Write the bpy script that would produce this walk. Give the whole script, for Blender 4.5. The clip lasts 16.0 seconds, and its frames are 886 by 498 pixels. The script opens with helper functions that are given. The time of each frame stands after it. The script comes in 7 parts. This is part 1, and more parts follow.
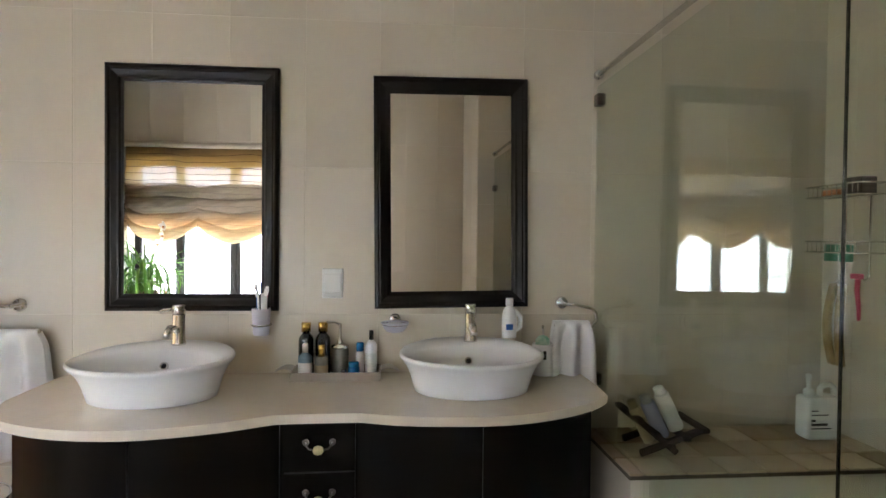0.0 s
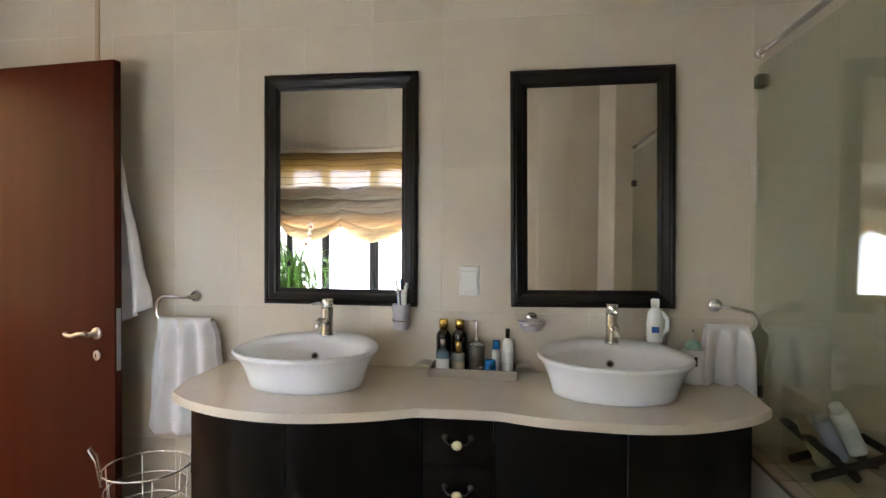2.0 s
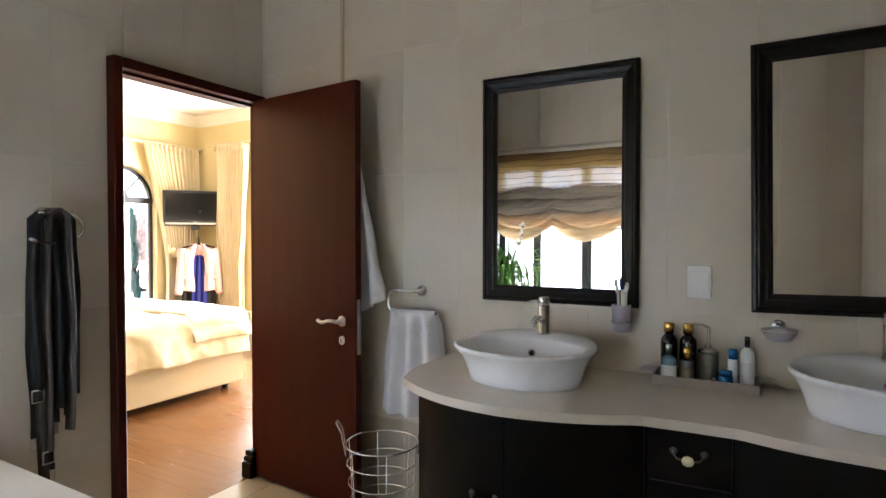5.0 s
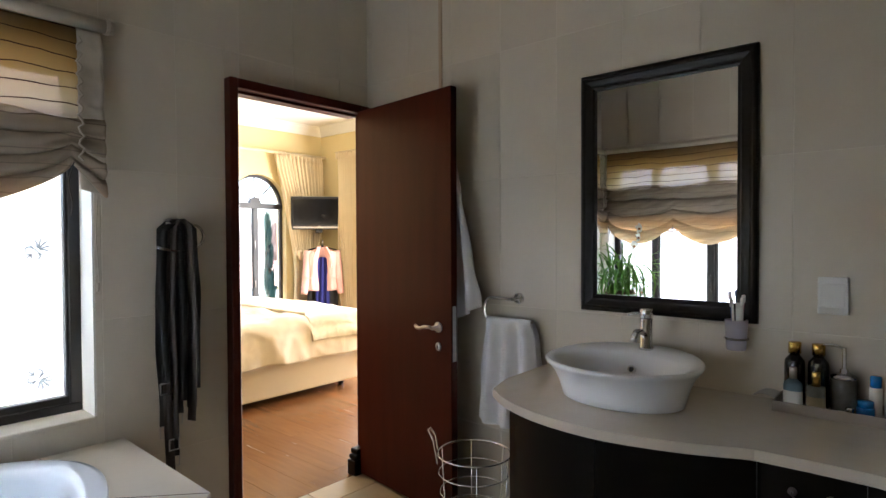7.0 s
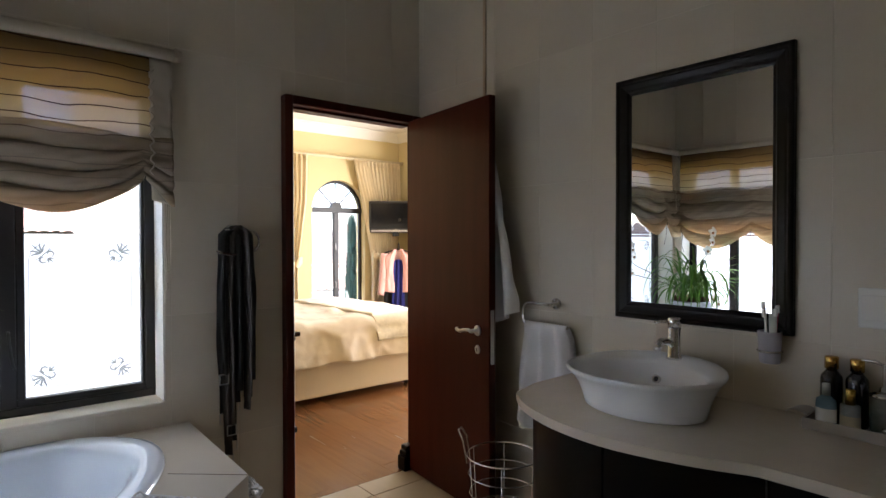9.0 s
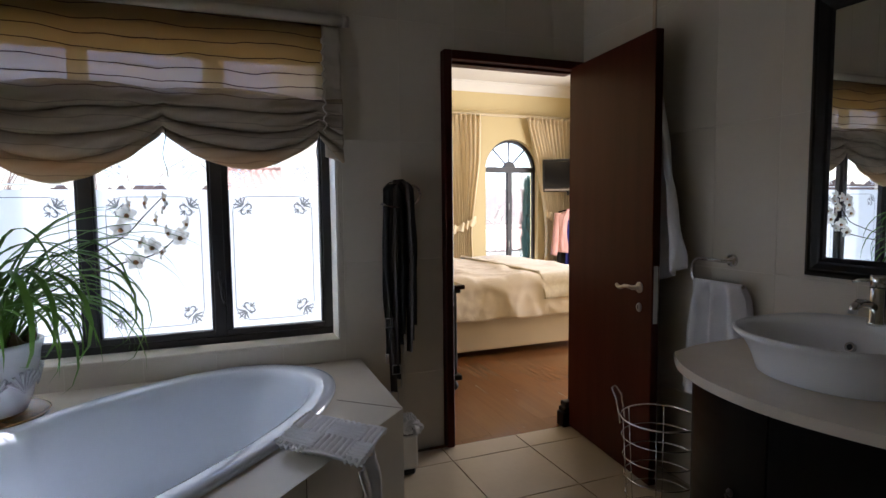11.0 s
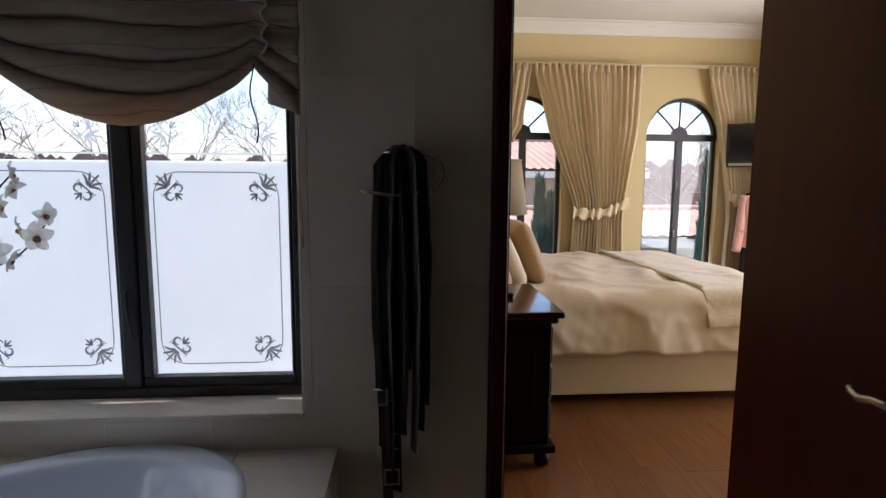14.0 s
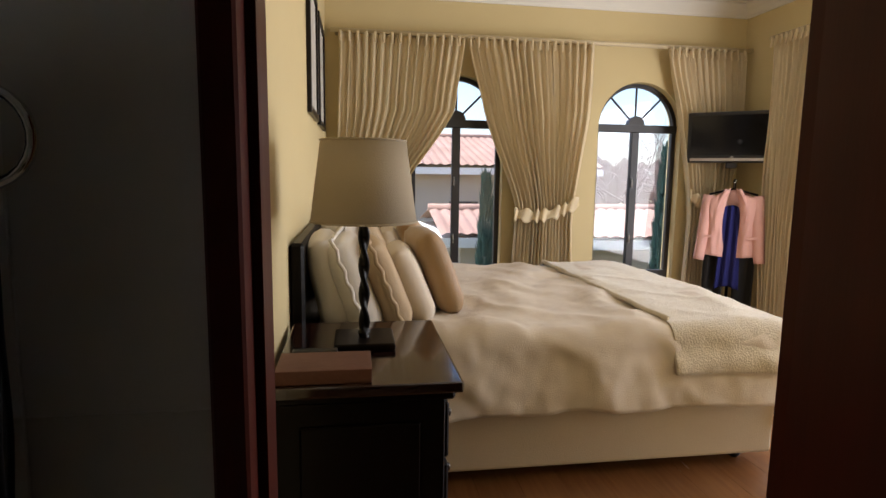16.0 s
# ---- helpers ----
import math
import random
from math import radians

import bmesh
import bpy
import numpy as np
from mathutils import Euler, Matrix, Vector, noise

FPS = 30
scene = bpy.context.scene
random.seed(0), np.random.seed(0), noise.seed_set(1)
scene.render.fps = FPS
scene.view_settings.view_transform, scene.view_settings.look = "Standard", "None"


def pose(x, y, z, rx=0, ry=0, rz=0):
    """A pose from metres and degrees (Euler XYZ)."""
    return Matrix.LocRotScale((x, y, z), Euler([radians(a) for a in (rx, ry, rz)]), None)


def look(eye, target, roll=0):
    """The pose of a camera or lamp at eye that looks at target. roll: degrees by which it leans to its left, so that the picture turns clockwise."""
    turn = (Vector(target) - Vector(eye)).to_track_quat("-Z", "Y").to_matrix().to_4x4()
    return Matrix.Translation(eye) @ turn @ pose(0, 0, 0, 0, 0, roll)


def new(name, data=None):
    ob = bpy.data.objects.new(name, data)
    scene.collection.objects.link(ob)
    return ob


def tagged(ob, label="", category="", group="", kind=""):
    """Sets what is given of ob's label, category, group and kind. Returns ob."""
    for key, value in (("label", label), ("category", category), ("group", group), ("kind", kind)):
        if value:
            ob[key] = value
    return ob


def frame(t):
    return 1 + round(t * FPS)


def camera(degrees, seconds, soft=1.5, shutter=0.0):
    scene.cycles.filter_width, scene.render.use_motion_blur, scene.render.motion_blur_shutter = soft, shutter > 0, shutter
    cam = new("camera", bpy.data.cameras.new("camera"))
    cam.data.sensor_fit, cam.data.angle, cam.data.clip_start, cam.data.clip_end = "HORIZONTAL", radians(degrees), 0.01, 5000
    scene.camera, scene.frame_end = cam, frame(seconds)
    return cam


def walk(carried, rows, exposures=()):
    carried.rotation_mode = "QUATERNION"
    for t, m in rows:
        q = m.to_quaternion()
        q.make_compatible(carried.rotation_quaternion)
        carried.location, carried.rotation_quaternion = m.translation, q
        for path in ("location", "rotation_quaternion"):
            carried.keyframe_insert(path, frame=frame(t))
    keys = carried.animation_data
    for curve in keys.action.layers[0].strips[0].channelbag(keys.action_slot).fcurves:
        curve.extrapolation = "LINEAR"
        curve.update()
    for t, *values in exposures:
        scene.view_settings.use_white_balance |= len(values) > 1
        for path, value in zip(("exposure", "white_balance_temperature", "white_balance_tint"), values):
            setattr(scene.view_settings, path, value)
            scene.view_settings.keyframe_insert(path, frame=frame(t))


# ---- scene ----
cam = camera(76.0, 16.0)
PATH = [
    (0, (0.232, 0.011, 1.332), (0.405, 2.003, 1.298), 0.6),
    (0.5, (0.22, 0.019, 1.331), (0.294, 2.017, 1.293), 0.5),
    (1, (0.205, 0.027, 1.328), (0.176, 2.027, 1.289), 0.4),
    (1.5, (0.203, 0.032, 1.329), (0.047, 2.026, 1.288), 0.4),
    (2, (0.201, 0.035, 1.325), (-0.077, 2.015, 1.284), 0.4),
    (2.5, (0.206, 0.019, 1.323), (-0.203, 1.976, 1.283), 0.3),
    (3, (0.201, 0.001, 1.329), (-0.315, 1.933, 1.288), 0.2),
    (3.5, (0.179, -0.009, 1.325), (-0.451, 1.888, 1.283), 0.2),
    (4, (0.185, 0.003, 1.313), (-0.558, 1.859, 1.272), 0.1),
    (4.5, (0.174, 0.039, 1.314), (-0.681, 1.847, 1.273), 0.1),
    (5, (0.164, 0.042, 1.313), (-0.799, 1.794, 1.272), -0.0),
    (7.5, (0.273, 0.186, 1.351), (-1.087, 1.652, 1.311), -0.2),
    (8, (0.326, 0.221, 1.357), (-1.072, 1.65, 1.317), -0.1),
    (10.5, (0.574, 0.325, 1.324), (-1.208, 1.227, 1.229), -0.4),
    (11, (0.505, 0.382, 1.301), (-1.348, 1.121, 1.145), -0.6),
    (11.5, (0.41, 0.513, 1.31), (-1.505, 1.053, 1.115), -0.6),
    (12, (0.294, 0.623, 1.306), (-1.65, 1.037, 1.083), -0.5),
    (12.5, (0.103, 0.812, 1.323), (-1.861, 1.11, 1.087), -0.3),
    (13, (-0.098, 0.964, 1.328), (-2.072, 1.175, 1.089), -0.2),
    (13.5, (-0.406, 1.104, 1.341), (-2.383, 1.276, 1.093), 0.3),
    (14, (-0.624, 1.211, 1.341), (-2.602, 1.372, 1.089), 0.4),
    (14.5, (-0.877, 1.339, 1.348), (-2.855, 1.493, 1.095), 0.6),
    (15, (-1.086, 1.433, 1.341), (-3.064, 1.585, 1.087), 0.6),
    (15.5, (-1.345, 1.516, 1.319), (-3.32, 1.706, 1.066), 0.5),
    (16, (-1.547, 1.659, 1.319), (-3.507, 1.962, 1.06), 0.8),
]


EXPOSURES = [(0, 4.38, 6150, 15), (2.5, 4.38, 6100, 15), (3.5, 4.10, 5850, 14), (5, 3.72, 5800, 14), (8, 2.92, 5900, 15), (10.5, 2.13, 5850, 18), (12, 1.70, 5750, 19), (13.5, 1.36, 5750, 19), (14.5, 1.27, 5850, 18), (15.5, 1.27, 5850, 17), (16, 1.27, 5850, 17)]
walk(cam, [(t, look(eye, target, roll)) for t, eye, target, roll in PATH], EXPOSURES)

# ---- sky and sun ----
SUN_TO = Vector((-0.09, -0.44, 0.89)).normalized()     # towards the sun
world = bpy.data.worlds.new("sky_world")
scene.world = world
world.use_nodes = True
wn = world.node_tree.nodes
sky = wn.new("ShaderNodeTexSky")
sky.sky_type, sky.sun_disc = "NISHITA", False
sky.sun_elevation = math.asin(SUN_TO.z)
sky.sun_rotation = math.atan2(SUN_TO.x, SUN_TO.y)
sky.dust_density = 2.0
world.node_tree.links.new(sky.outputs[0], wn["Background"].inputs[0])
wn["Background"].inputs[1].default_value = 0.15
sun = new("sun", bpy.data.lights.new("sun", "SUN"))
sun.data.energy, sun.data.angle, sun.data.color = 4.0, radians(0.6), (1.0, 0.95, 0.87)
# unseen fill lamp added to brighten the bedroom, as sky light from a side window
side = new("window_light", bpy.data.lights.new("window_light", "AREA"))
side.data.shape, side.data.size, side.data.size_y, side.data.energy, side.data.color = "RECTANGLE", 2.5, 2.1, 50.0, (1.0, 0.945, 0.85)
side.matrix_world = look((-4.25, 5.44, 1.25), (-4.25, 0.0, 1.05))
sun.matrix_world = look((0, 0, 20), Vector((0, 0, 20)) - SUN_TO)


# ---- materials ----
MATS = {}


def socket(node, *names):
    for n in names:
        if n in node.inputs:
            return node.inputs[n]


def mat(name, a, b=None, rough=0.5, metal=0.0, scale=6.0, fine=60.0, bump=0.15, rvar=0.08, stretch=(1, 1, 1), spec=0.5, rand=0.0,
        sheen=0.0, coat=0.0, trans=0.0):
    """Colour from a to b over large and fine grain, with fine relief and uneven gloss."""
    m = bpy.data.materials.new(name)
    m.use_nodes = True
    nt, L = m.node_tree, m.node_tree.links.new
    p = nt.nodes["Principled BSDF"]
    b = b or tuple(c * 0.82 for c in a)
    tc = nt.nodes.new("ShaderNodeTexCoord")
    mp = nt.nodes.new("ShaderNodeMapping")
    mp.inputs["Scale"].default_value = stretch
    L(tc.outputs["Object"], mp.inputs["Vector"])
    vec = mp.outputs[0]
    oi = nt.nodes.new("ShaderNodeObjectInfo")
    if rand:
        mul = nt.nodes.new("ShaderNodeVectorMath"); mul.operation = "MULTIPLY_ADD"
        mul.inputs[1].default_value = (1, 1, 1)
        comb = nt.nodes.new("ShaderNodeCombineXYZ")
        k = nt.nodes.new("ShaderNodeMath"); k.operation = "MULTIPLY"; k.inputs[1].default_value = 37.0
        L(oi.outputs["Random"], k.inputs[0])
        for i in range(3):
            L(k.outputs[0], comb.inputs[i])
        L(vec, mul.inputs[0]); L(comb.outputs[0], mul.inputs[2])
        vec = mul.outputs[0]
    n1, n2 = nt.nodes.new("ShaderNodeTexNoise"), nt.nodes.new("ShaderNodeTexNoise")
    n1.inputs["Scale"].default_value, n1.inputs["Detail"].default_value = scale, 5
    n2.inputs["Scale"].default_value, n2.inputs["Detail"].default_value = fine, 3
    L(vec, n1.inputs["Vector"]); L(vec, n2.inputs["Vector"])
    f = nt.nodes.new("ShaderNodeMath"); f.operation = "MULTIPLY_ADD"
    L(n1.outputs[0], f.inputs[0]); f.inputs[1].default_value = 1.5; f.inputs[2].default_value = -0.45
    g = nt.nodes.new("ShaderNodeMath"); g.operation = "MULTIPLY_ADD"; g.use_clamp = True
    L(n2.outputs[0], g.inputs[0]); g.inputs[1].default_value = 0.4
    L(f.outputs[0], g.inputs[2])
    fac = g.outputs[0]
    if rand:
        h = nt.nodes.new("ShaderNodeMath"); h.operation = "MULTIPLY_ADD"; h.use_clamp = True
        L(oi.outputs["Random"], h.inputs[0]); h.inputs[1].default_value = rand
        h2 = nt.nodes.new("ShaderNodeMath"); h2.operation = "SUBTRACT"
        L(fac, h2.inputs[0]); h2.inputs[1].default_value = rand / 2
        L(h2.outputs[0], h.inputs[2])
        fac = h.outputs[0]
    mix = nt.nodes.new("ShaderNodeMix"); mix.data_type = "RGBA"
    mix.inputs[6].default_value, mix.inputs[7].default_value = (*a, 1), (*b, 1)
    L(fac, mix.inputs[0]); L(mix.outputs[2], p.inputs["Base Color"])
    r = nt.nodes.new("ShaderNodeMath"); r.operation = "MULTIPLY_ADD"; r.use_clamp = True
    L(n1.outputs[0], r.inputs[0]); r.inputs[1].default_value = rvar * 2; r.inputs[2].default_value = rough - rvar
    L(r.outputs[0], p.inputs["Roughness"])
    p.inputs["Metallic"].default_value = metal
    socket(p, "Specular IOR Level", "Specular").default_value = spec
    if sheen:
        socket(p, "Sheen Weight").default_value = sheen
    if coat:
        socket(p, "Coat Weight").default_value = coat
        socket(p, "Coat Roughness").default_value = 0.08
    if bump:
        bn = nt.nodes.new("ShaderNodeBump")
        bn.inputs["Strength"].default_value, bn.inputs["Distance"].default_value = bump, 0.01
        L(n2.outputs[0], bn.inputs["Height"]); L(bn.outputs[0], p.inputs["Normal"])
    if trans:
        out = nt.nodes["Material Output"]
        tr = nt.nodes.new("ShaderNodeBsdfTranslucent")
        L(mix.outputs[2], tr.inputs["Color"])
        ms = nt.nodes.new("ShaderNodeMixShader"); ms.inputs[0].default_value = trans
        L(p.outputs[0], ms.inputs[1]); L(tr.outputs[0], ms.inputs[2]); L(ms.outputs[0], out.inputs["Surface"])
    MATS[name] = m
    return m


def glass(name, colour=(1, 1, 1), rough=0.0, ior=0.04):
    """Clear thin glass: light goes straight through, with a mirror gloss on top."""
    m = bpy.data.materials.new(name)
    m.use_nodes = True
    nt, L = m.node_tree, m.node_tree.links.new
    nt.nodes.remove(nt.nodes["Principled BSDF"])
    t, gl, ms, fr = [nt.nodes.new(n) for n in ("ShaderNodeBsdfTransparent", "ShaderNodeBsdfGlossy", "ShaderNodeMixShader", "ShaderNodeLayerWeight")]
    t.inputs["Color"].default_value = (*colour, 1)
    gl.inputs["Roughness"].default_value = rough
    pw, sc = nt.nodes.new("ShaderNodeMath"), nt.nodes.new("ShaderNodeMath")
    fr.inputs["Blend"].default_value = 0.5
    pw.operation, pw.inputs[1].default_value = "POWER", 4.0
    sc.operation, sc.inputs[1].default_value, sc.inputs[2].default_value = "MULTIPLY_ADD", 0.8, ior
    L(fr.outputs["Facing"], pw.inputs[0]); L(pw.outputs[0], sc.inputs[0])
    L(sc.outputs[0], ms.inputs[0]); L(t.outputs[0], ms.inputs[1]); L(gl.outputs[0], ms.inputs[2])
    L(ms.outputs[0], nt.nodes["Material Output"].inputs["Surface"])
    return m


TILE = mat("wall_tile_cream", (0.63, 0.565, 0.46), (0.55, 0.49, 0.39), rough=0.32, scale=2.2, fine=16, bump=0.02, rand=0.35, spec=0.4)
GROUT = mat("grout", (0.70, 0.65, 0.55), (0.62, 0.57, 0.47), rough=0.9, fine=120)
FLOORTILE = mat("floor_tile_beige", (0.52, 0.44, 0.32), (0.42, 0.35, 0.25), rough=0.3, scale=3, fine=30, bump=0.03, rand=0.3)
DARKGROUT = mat("dark_grout", (0.14, 0.11, 0.08), rough=0.9, fine=150)
BROWNTILE = mat("seat_tile_brown", (0.66, 0.54, 0.39), (0.36, 0.24, 0.14), rough=0.4, scale=3, fine=25, bump=0.05, rand=1.0)
PLASTER = mat("white_plaster", (0.78, 0.76, 0.70), (0.72, 0.70, 0.64), rough=0.85, scale=1.5, fine=80, bump=0.06)
YELLOWWALL = mat("pale_yellow_paint", (0.62, 0.51, 0.27), (0.57, 0.46, 0.24), rough=0.8, scale=1.2, fine=90, bump=0.06)
MAHOGANY = mat("red_mahogany", (0.064, 0.0095, 0.004), (0.042, 0.0066, 0.0031), rough=0.40, scale=2, fine=24, bump=0.02, stretch=(9, 9, 0.7), spec=0.11)
DARKWOOD = mat("dark_stained_wood", (0.0045, 0.0027, 0.0023), (0.003, 0.002, 0.0017), rough=0.36, scale=4, fine=40, bump=0.0, stretch=(1, 1, 5), spec=0.12)
POLISHED = mat("polished_dark_wood", (0.022, 0.009, 0.007), (0.013, 0.006, 0.005), rough=0.14, scale=4, fine=40, bump=0.01, stretch=(4, 1, 1), coat=0.5)
FRAMEWOOD = mat("black_brown_frame", (0.011, 0.007, 0.006), (0.006, 0.0045, 0.004), rough=0.35, scale=5, fine=50, bump=0.06, spec=0.25)
WINDOWBLACK = mat("dark_window_paint", (0.022, 0.019, 0.018), (0.013, 0.011, 0.011), rough=0.45, fine=70, bump=0.05)
STONE = mat("cream_stone_top", (0.72, 0.64, 0.525), (0.65, 0.575, 0.465), rough=0.18, scale=12, fine=140, bump=0.01, coat=0.2)
CERAMIC = mat("white_ceramic", (0.85, 0.85, 0.86), (0.82, 0.82, 0.83), rough=0.26, bump=0.0, rvar=0.03, spec=0.3, coat=0.08)
# slight blue in the tub's base colour stands in for sky light on white
TUBSKYTINT = mat("sky_tinted_acrylic_tub", (0.70, 0.75, 0.82), (0.66, 0.71, 0.79), rough=0.12, bump=0.0, rvar=0.03, coat=0.3)
CHROME = mat("chrome", (0.72, 0.71, 0.70), (0.62, 0.61, 0.60), rough=0.12, metal=1.0, bump=0.01, rvar=0.04)
STEEL = mat("brushed_steel", (0.55, 0.53, 0.50), (0.45, 0.43, 0.41), rough=0.3, metal=1.0, bump=0.03)
BRASS = mat("gold_cap", (0.70, 0.46, 0.12), (0.55, 0.34, 0.08), rough=0.22, metal=1.0, bump=0.0)
WHITEPLASTIC = mat("white_plastic", (0.78, 0.77, 0.74), (0.74, 0.73, 0.70), rough=0.35, bump=0.02)
TOWEL = mat("white_terry_towel", (0.78, 0.77, 0.77), (0.66, 0.65, 0.66), rough=0.95, scale=9, fine=260, bump=0.3, sheen=0.3)
BLACKLEATHER = mat("black_leather", (0.009, 0.008, 0.008), (0.005, 0.005, 0.005), rough=0.5, fine=120, bump=0.2, spec=0.2)
LAMINATE = mat("honey_laminate", (0.185, 0.079, 0.027), (0.13, 0.053, 0.0175), rough=0.24, scale=3, fine=28, bump=0.02, stretch=(1.2, 14, 14), rand=0.25, spec=0.4)
CURTAIN = mat("cream_curtain_cloth", (0.86, 0.75, 0.52), (0.79, 0.67, 0.44), rough=0.9, scale=5, fine=300, bump=0.25, sheen=0.2, trans=0.36)
DUVET = mat("cream_bed_linen", (0.66, 0.57, 0.45), (0.58, 0.49, 0.38), rough=0.9, scale=4, fine=200, bump=0.3, sheen=0.2)
THROW = mat("ivory_fleece_throw", (0.68, 0.60, 0.46), (0.52, 0.45, 0.33), rough=0.95, scale=25, fine=120, bump=0.55, sheen=0.4)
BEDBASE = mat("cream_base_cloth", (0.60, 0.50, 0.37), (0.53, 0.44, 0.32), rough=0.9, scale=4, fine=240, bump=0.25)
PILLOWWHITE = mat("white_pillow_cotton", (0.74, 0.70, 0.63), (0.66, 0.61, 0.54), rough=0.9, fine=240, bump=0.3)
PILLOWBEIGE = mat("beige_pillow_cloth", (0.50, 0.38, 0.24), (0.42, 0.31, 0.19), rough=0.9, fine=240, bump=0.3)
PILLOWGOLD = mat("gold_satin_cushion", (0.36, 0.22, 0.09), (0.28, 0.17, 0.07), rough=0.55, fine=120, bump=0.2, sheen=0.3)
SHADE = mat("cream_lamp_shade", (0.55, 0.47, 0.34), (0.50, 0.42, 0.30), rough=0.9, fine=200, bump=0.2, trans=0.3)
PINK = mat("pink_jacket_wool", (0.72, 0.42, 0.36), (0.62, 0.34, 0.29), rough=0.9, fine=200, bump=0.3)
BLUE = mat("royal_blue_cloth", (0.009, 0.011, 0.13), (0.006, 0.008, 0.09), rough=0.85, fine=150, bump=0.3)
BLACKPLASTIC = mat("black_plastic", (0.012, 0.012, 0.013), rough=0.3, fine=80, bump=0.02)
SCREEN = mat("tv_screen", (0.006, 0.006, 0.007), rough=0.12, bump=0.0, rvar=0.02)
ROOFTILE = mat("terracotta_roof_tile", (0.40, 0.25, 0.19), (0.26, 0.155, 0.115), rough=0.85, scale=1.5, fine=18, bump=0.3, rand=0.6)
HOUSEWALL = mat("house_render_beige", (0.46, 0.39, 0.31), (0.38, 0.32, 0.255), rough=0.9, scale=0.6, fine=30, bump=0.15)
GRASS = mat("garden_ground", (0.10, 0.12, 0.05), (0.16, 0.13, 0.07), rough=0.95, scale=0.4, fine=6, bump=0.4)
BARK = mat("grey_bark", (0.15, 0.11, 0.085), (0.085, 0.06, 0.05), rough=0.9, scale=8, fine=50, bump=0.6)
TWIG = mat("bare_twigs", (0.27, 0.19, 0.165), (0.18, 0.12, 0.10), rough=0.9, fine=30, bump=0.2)
CYPRESS = mat("cypress_foliage", (0.055, 0.095, 0.080), (0.024, 0.048, 0.040), rough=1.0, spec=0.0, scale=6, fine=30, bump=0.5)
HEDGE = mat("green_shrub_leaves", (0.06, 0.12, 0.03), (0.03, 0.07, 0.02), rough=0.8, scale=3, fine=20, bump=0.3, trans=0.3)
LEAF = mat("orchid_leaf_green", (0.14, 0.27, 0.045), (0.07, 0.16, 0.022), rough=0.4, scale=6, fine=40, bump=0.1, trans=0.45)
DEADLEAF = mat("dry_orchid_bulb", (0.16, 0.10, 0.05), (0.08, 0.05, 0.025), rough=0.8, fine=30, bump=0.4)
STEM = mat("dark_flower_stem", (0.07, 0.06, 0.025), (0.035, 0.028, 0.014), rough=0.5, fine=60, bump=0.1)
PETAL = mat("white_orchid_petal", (0.85, 0.84, 0.79), (0.80, 0.78, 0.70), rough=0.6, fine=60, bump=0.1, trans=0.7)
LIP = mat("orchid_lip", (0.36, 0.13, 0.08), (0.55, 0.34, 0.12), rough=0.6, scale=30, fine=90)
POT = mat("grey_white_glazed_pot", (0.55, 0.55, 0.57), (0.45, 0.46, 0.50), rough=0.15, scale=3, fine=30, bump=0.03, coat=0.3)
SAUCER = mat("brown_glazed_saucer", (0.30, 0.17, 0.08), (0.20, 0.11, 0.05), rough=0.25, fine=40, coat=0.3)
GLASS = glass("window_glass", (0.97, 0.98, 0.97))
SHOWERGLASS = glass("shower_glass", (0.94, 0.972, 0.935), ior=0.05)
MIRROR = mat("mirror_silver", (0.86, 0.87, 0.86), (0.86, 0.87, 0.86), rough=0.0, metal=1.0, bump=0.0, rvar=0.0)


def frosted():
    m = bpy.data.materials.new("frosted_glass")
    m.use_nodes = True
    nt, L = m.node_tree, m.node_tree.links.new
    p = nt.nodes["Principled BSDF"]
    p.inputs["Base Color"].default_value = (0.80, 0.83, 0.84, 1)
    p.inputs["Roughness"].default_value = 0.35
    tr = nt.nodes.new("ShaderNodeBsdfTranslucent")
    no = nt.nodes.new("ShaderNodeTexNoise"); no.inputs["Scale"].default_value = 2.5
    cr = nt.nodes.new("ShaderNodeMix"); cr.data_type = "RGBA"
    cr.inputs[6].default_value, cr.inputs[7].default_value = (0.93, 0.955, 0.965, 1), (0.86, 0.89, 0.90, 1)
    L(no.outputs[0], cr.inputs[0]); L(cr.outputs[2], tr.inputs["Color"])
    ms = nt.nodes.new("ShaderNodeMixShader"); ms.inputs[0].default_value = 0.93
    L(p.outputs[0], ms.inputs[1]); L(tr.outputs[0], ms.inputs[2])
    L(ms.outputs[0], nt.nodes["Material Output"].inputs["Surface"])
    return m


FROST = frosted()
ETCH = mat("clear_etched_line", (0.16, 0.18, 0.18), (0.32, 0.34, 0.34), rough=0.3, scale=20, fine=80, bump=0.0, trans=0.5)


# ---- mesh tools ----
def link(name, bm, material, parent=None, label="", smooth=False, kind=""):
    me = bpy.data.meshes.new(name)
    bmesh.ops.recalc_face_normals(bm, faces=bm.faces[:])
    bm.to_mesh(me)
    bm.free()
    if smooth:
        me.polygons.foreach_set("use_smooth", [True] * len(me.polygons))
    me.materials.append(material)
    ob = new(name, me)
    if parent is not None:
        ob.parent = parent
        if parent.parent is None and parent.type == "EMPTY":
            ob.matrix_parent_inverse = Matrix.Translation(-parent.location)
    if label or kind:
        tagged(ob, label, kind=kind)
    return ob


def part(name, bm, material, parent, label="", smooth=False):
    return link(name, bm, material, parent, label, smooth)


def thing(name, loc, label, category, group="", kind=""):
    ob = new(name)
    ob.location = loc
    ob.empty_display_size = 0.05
    return tagged(ob, label, category, group, kind)


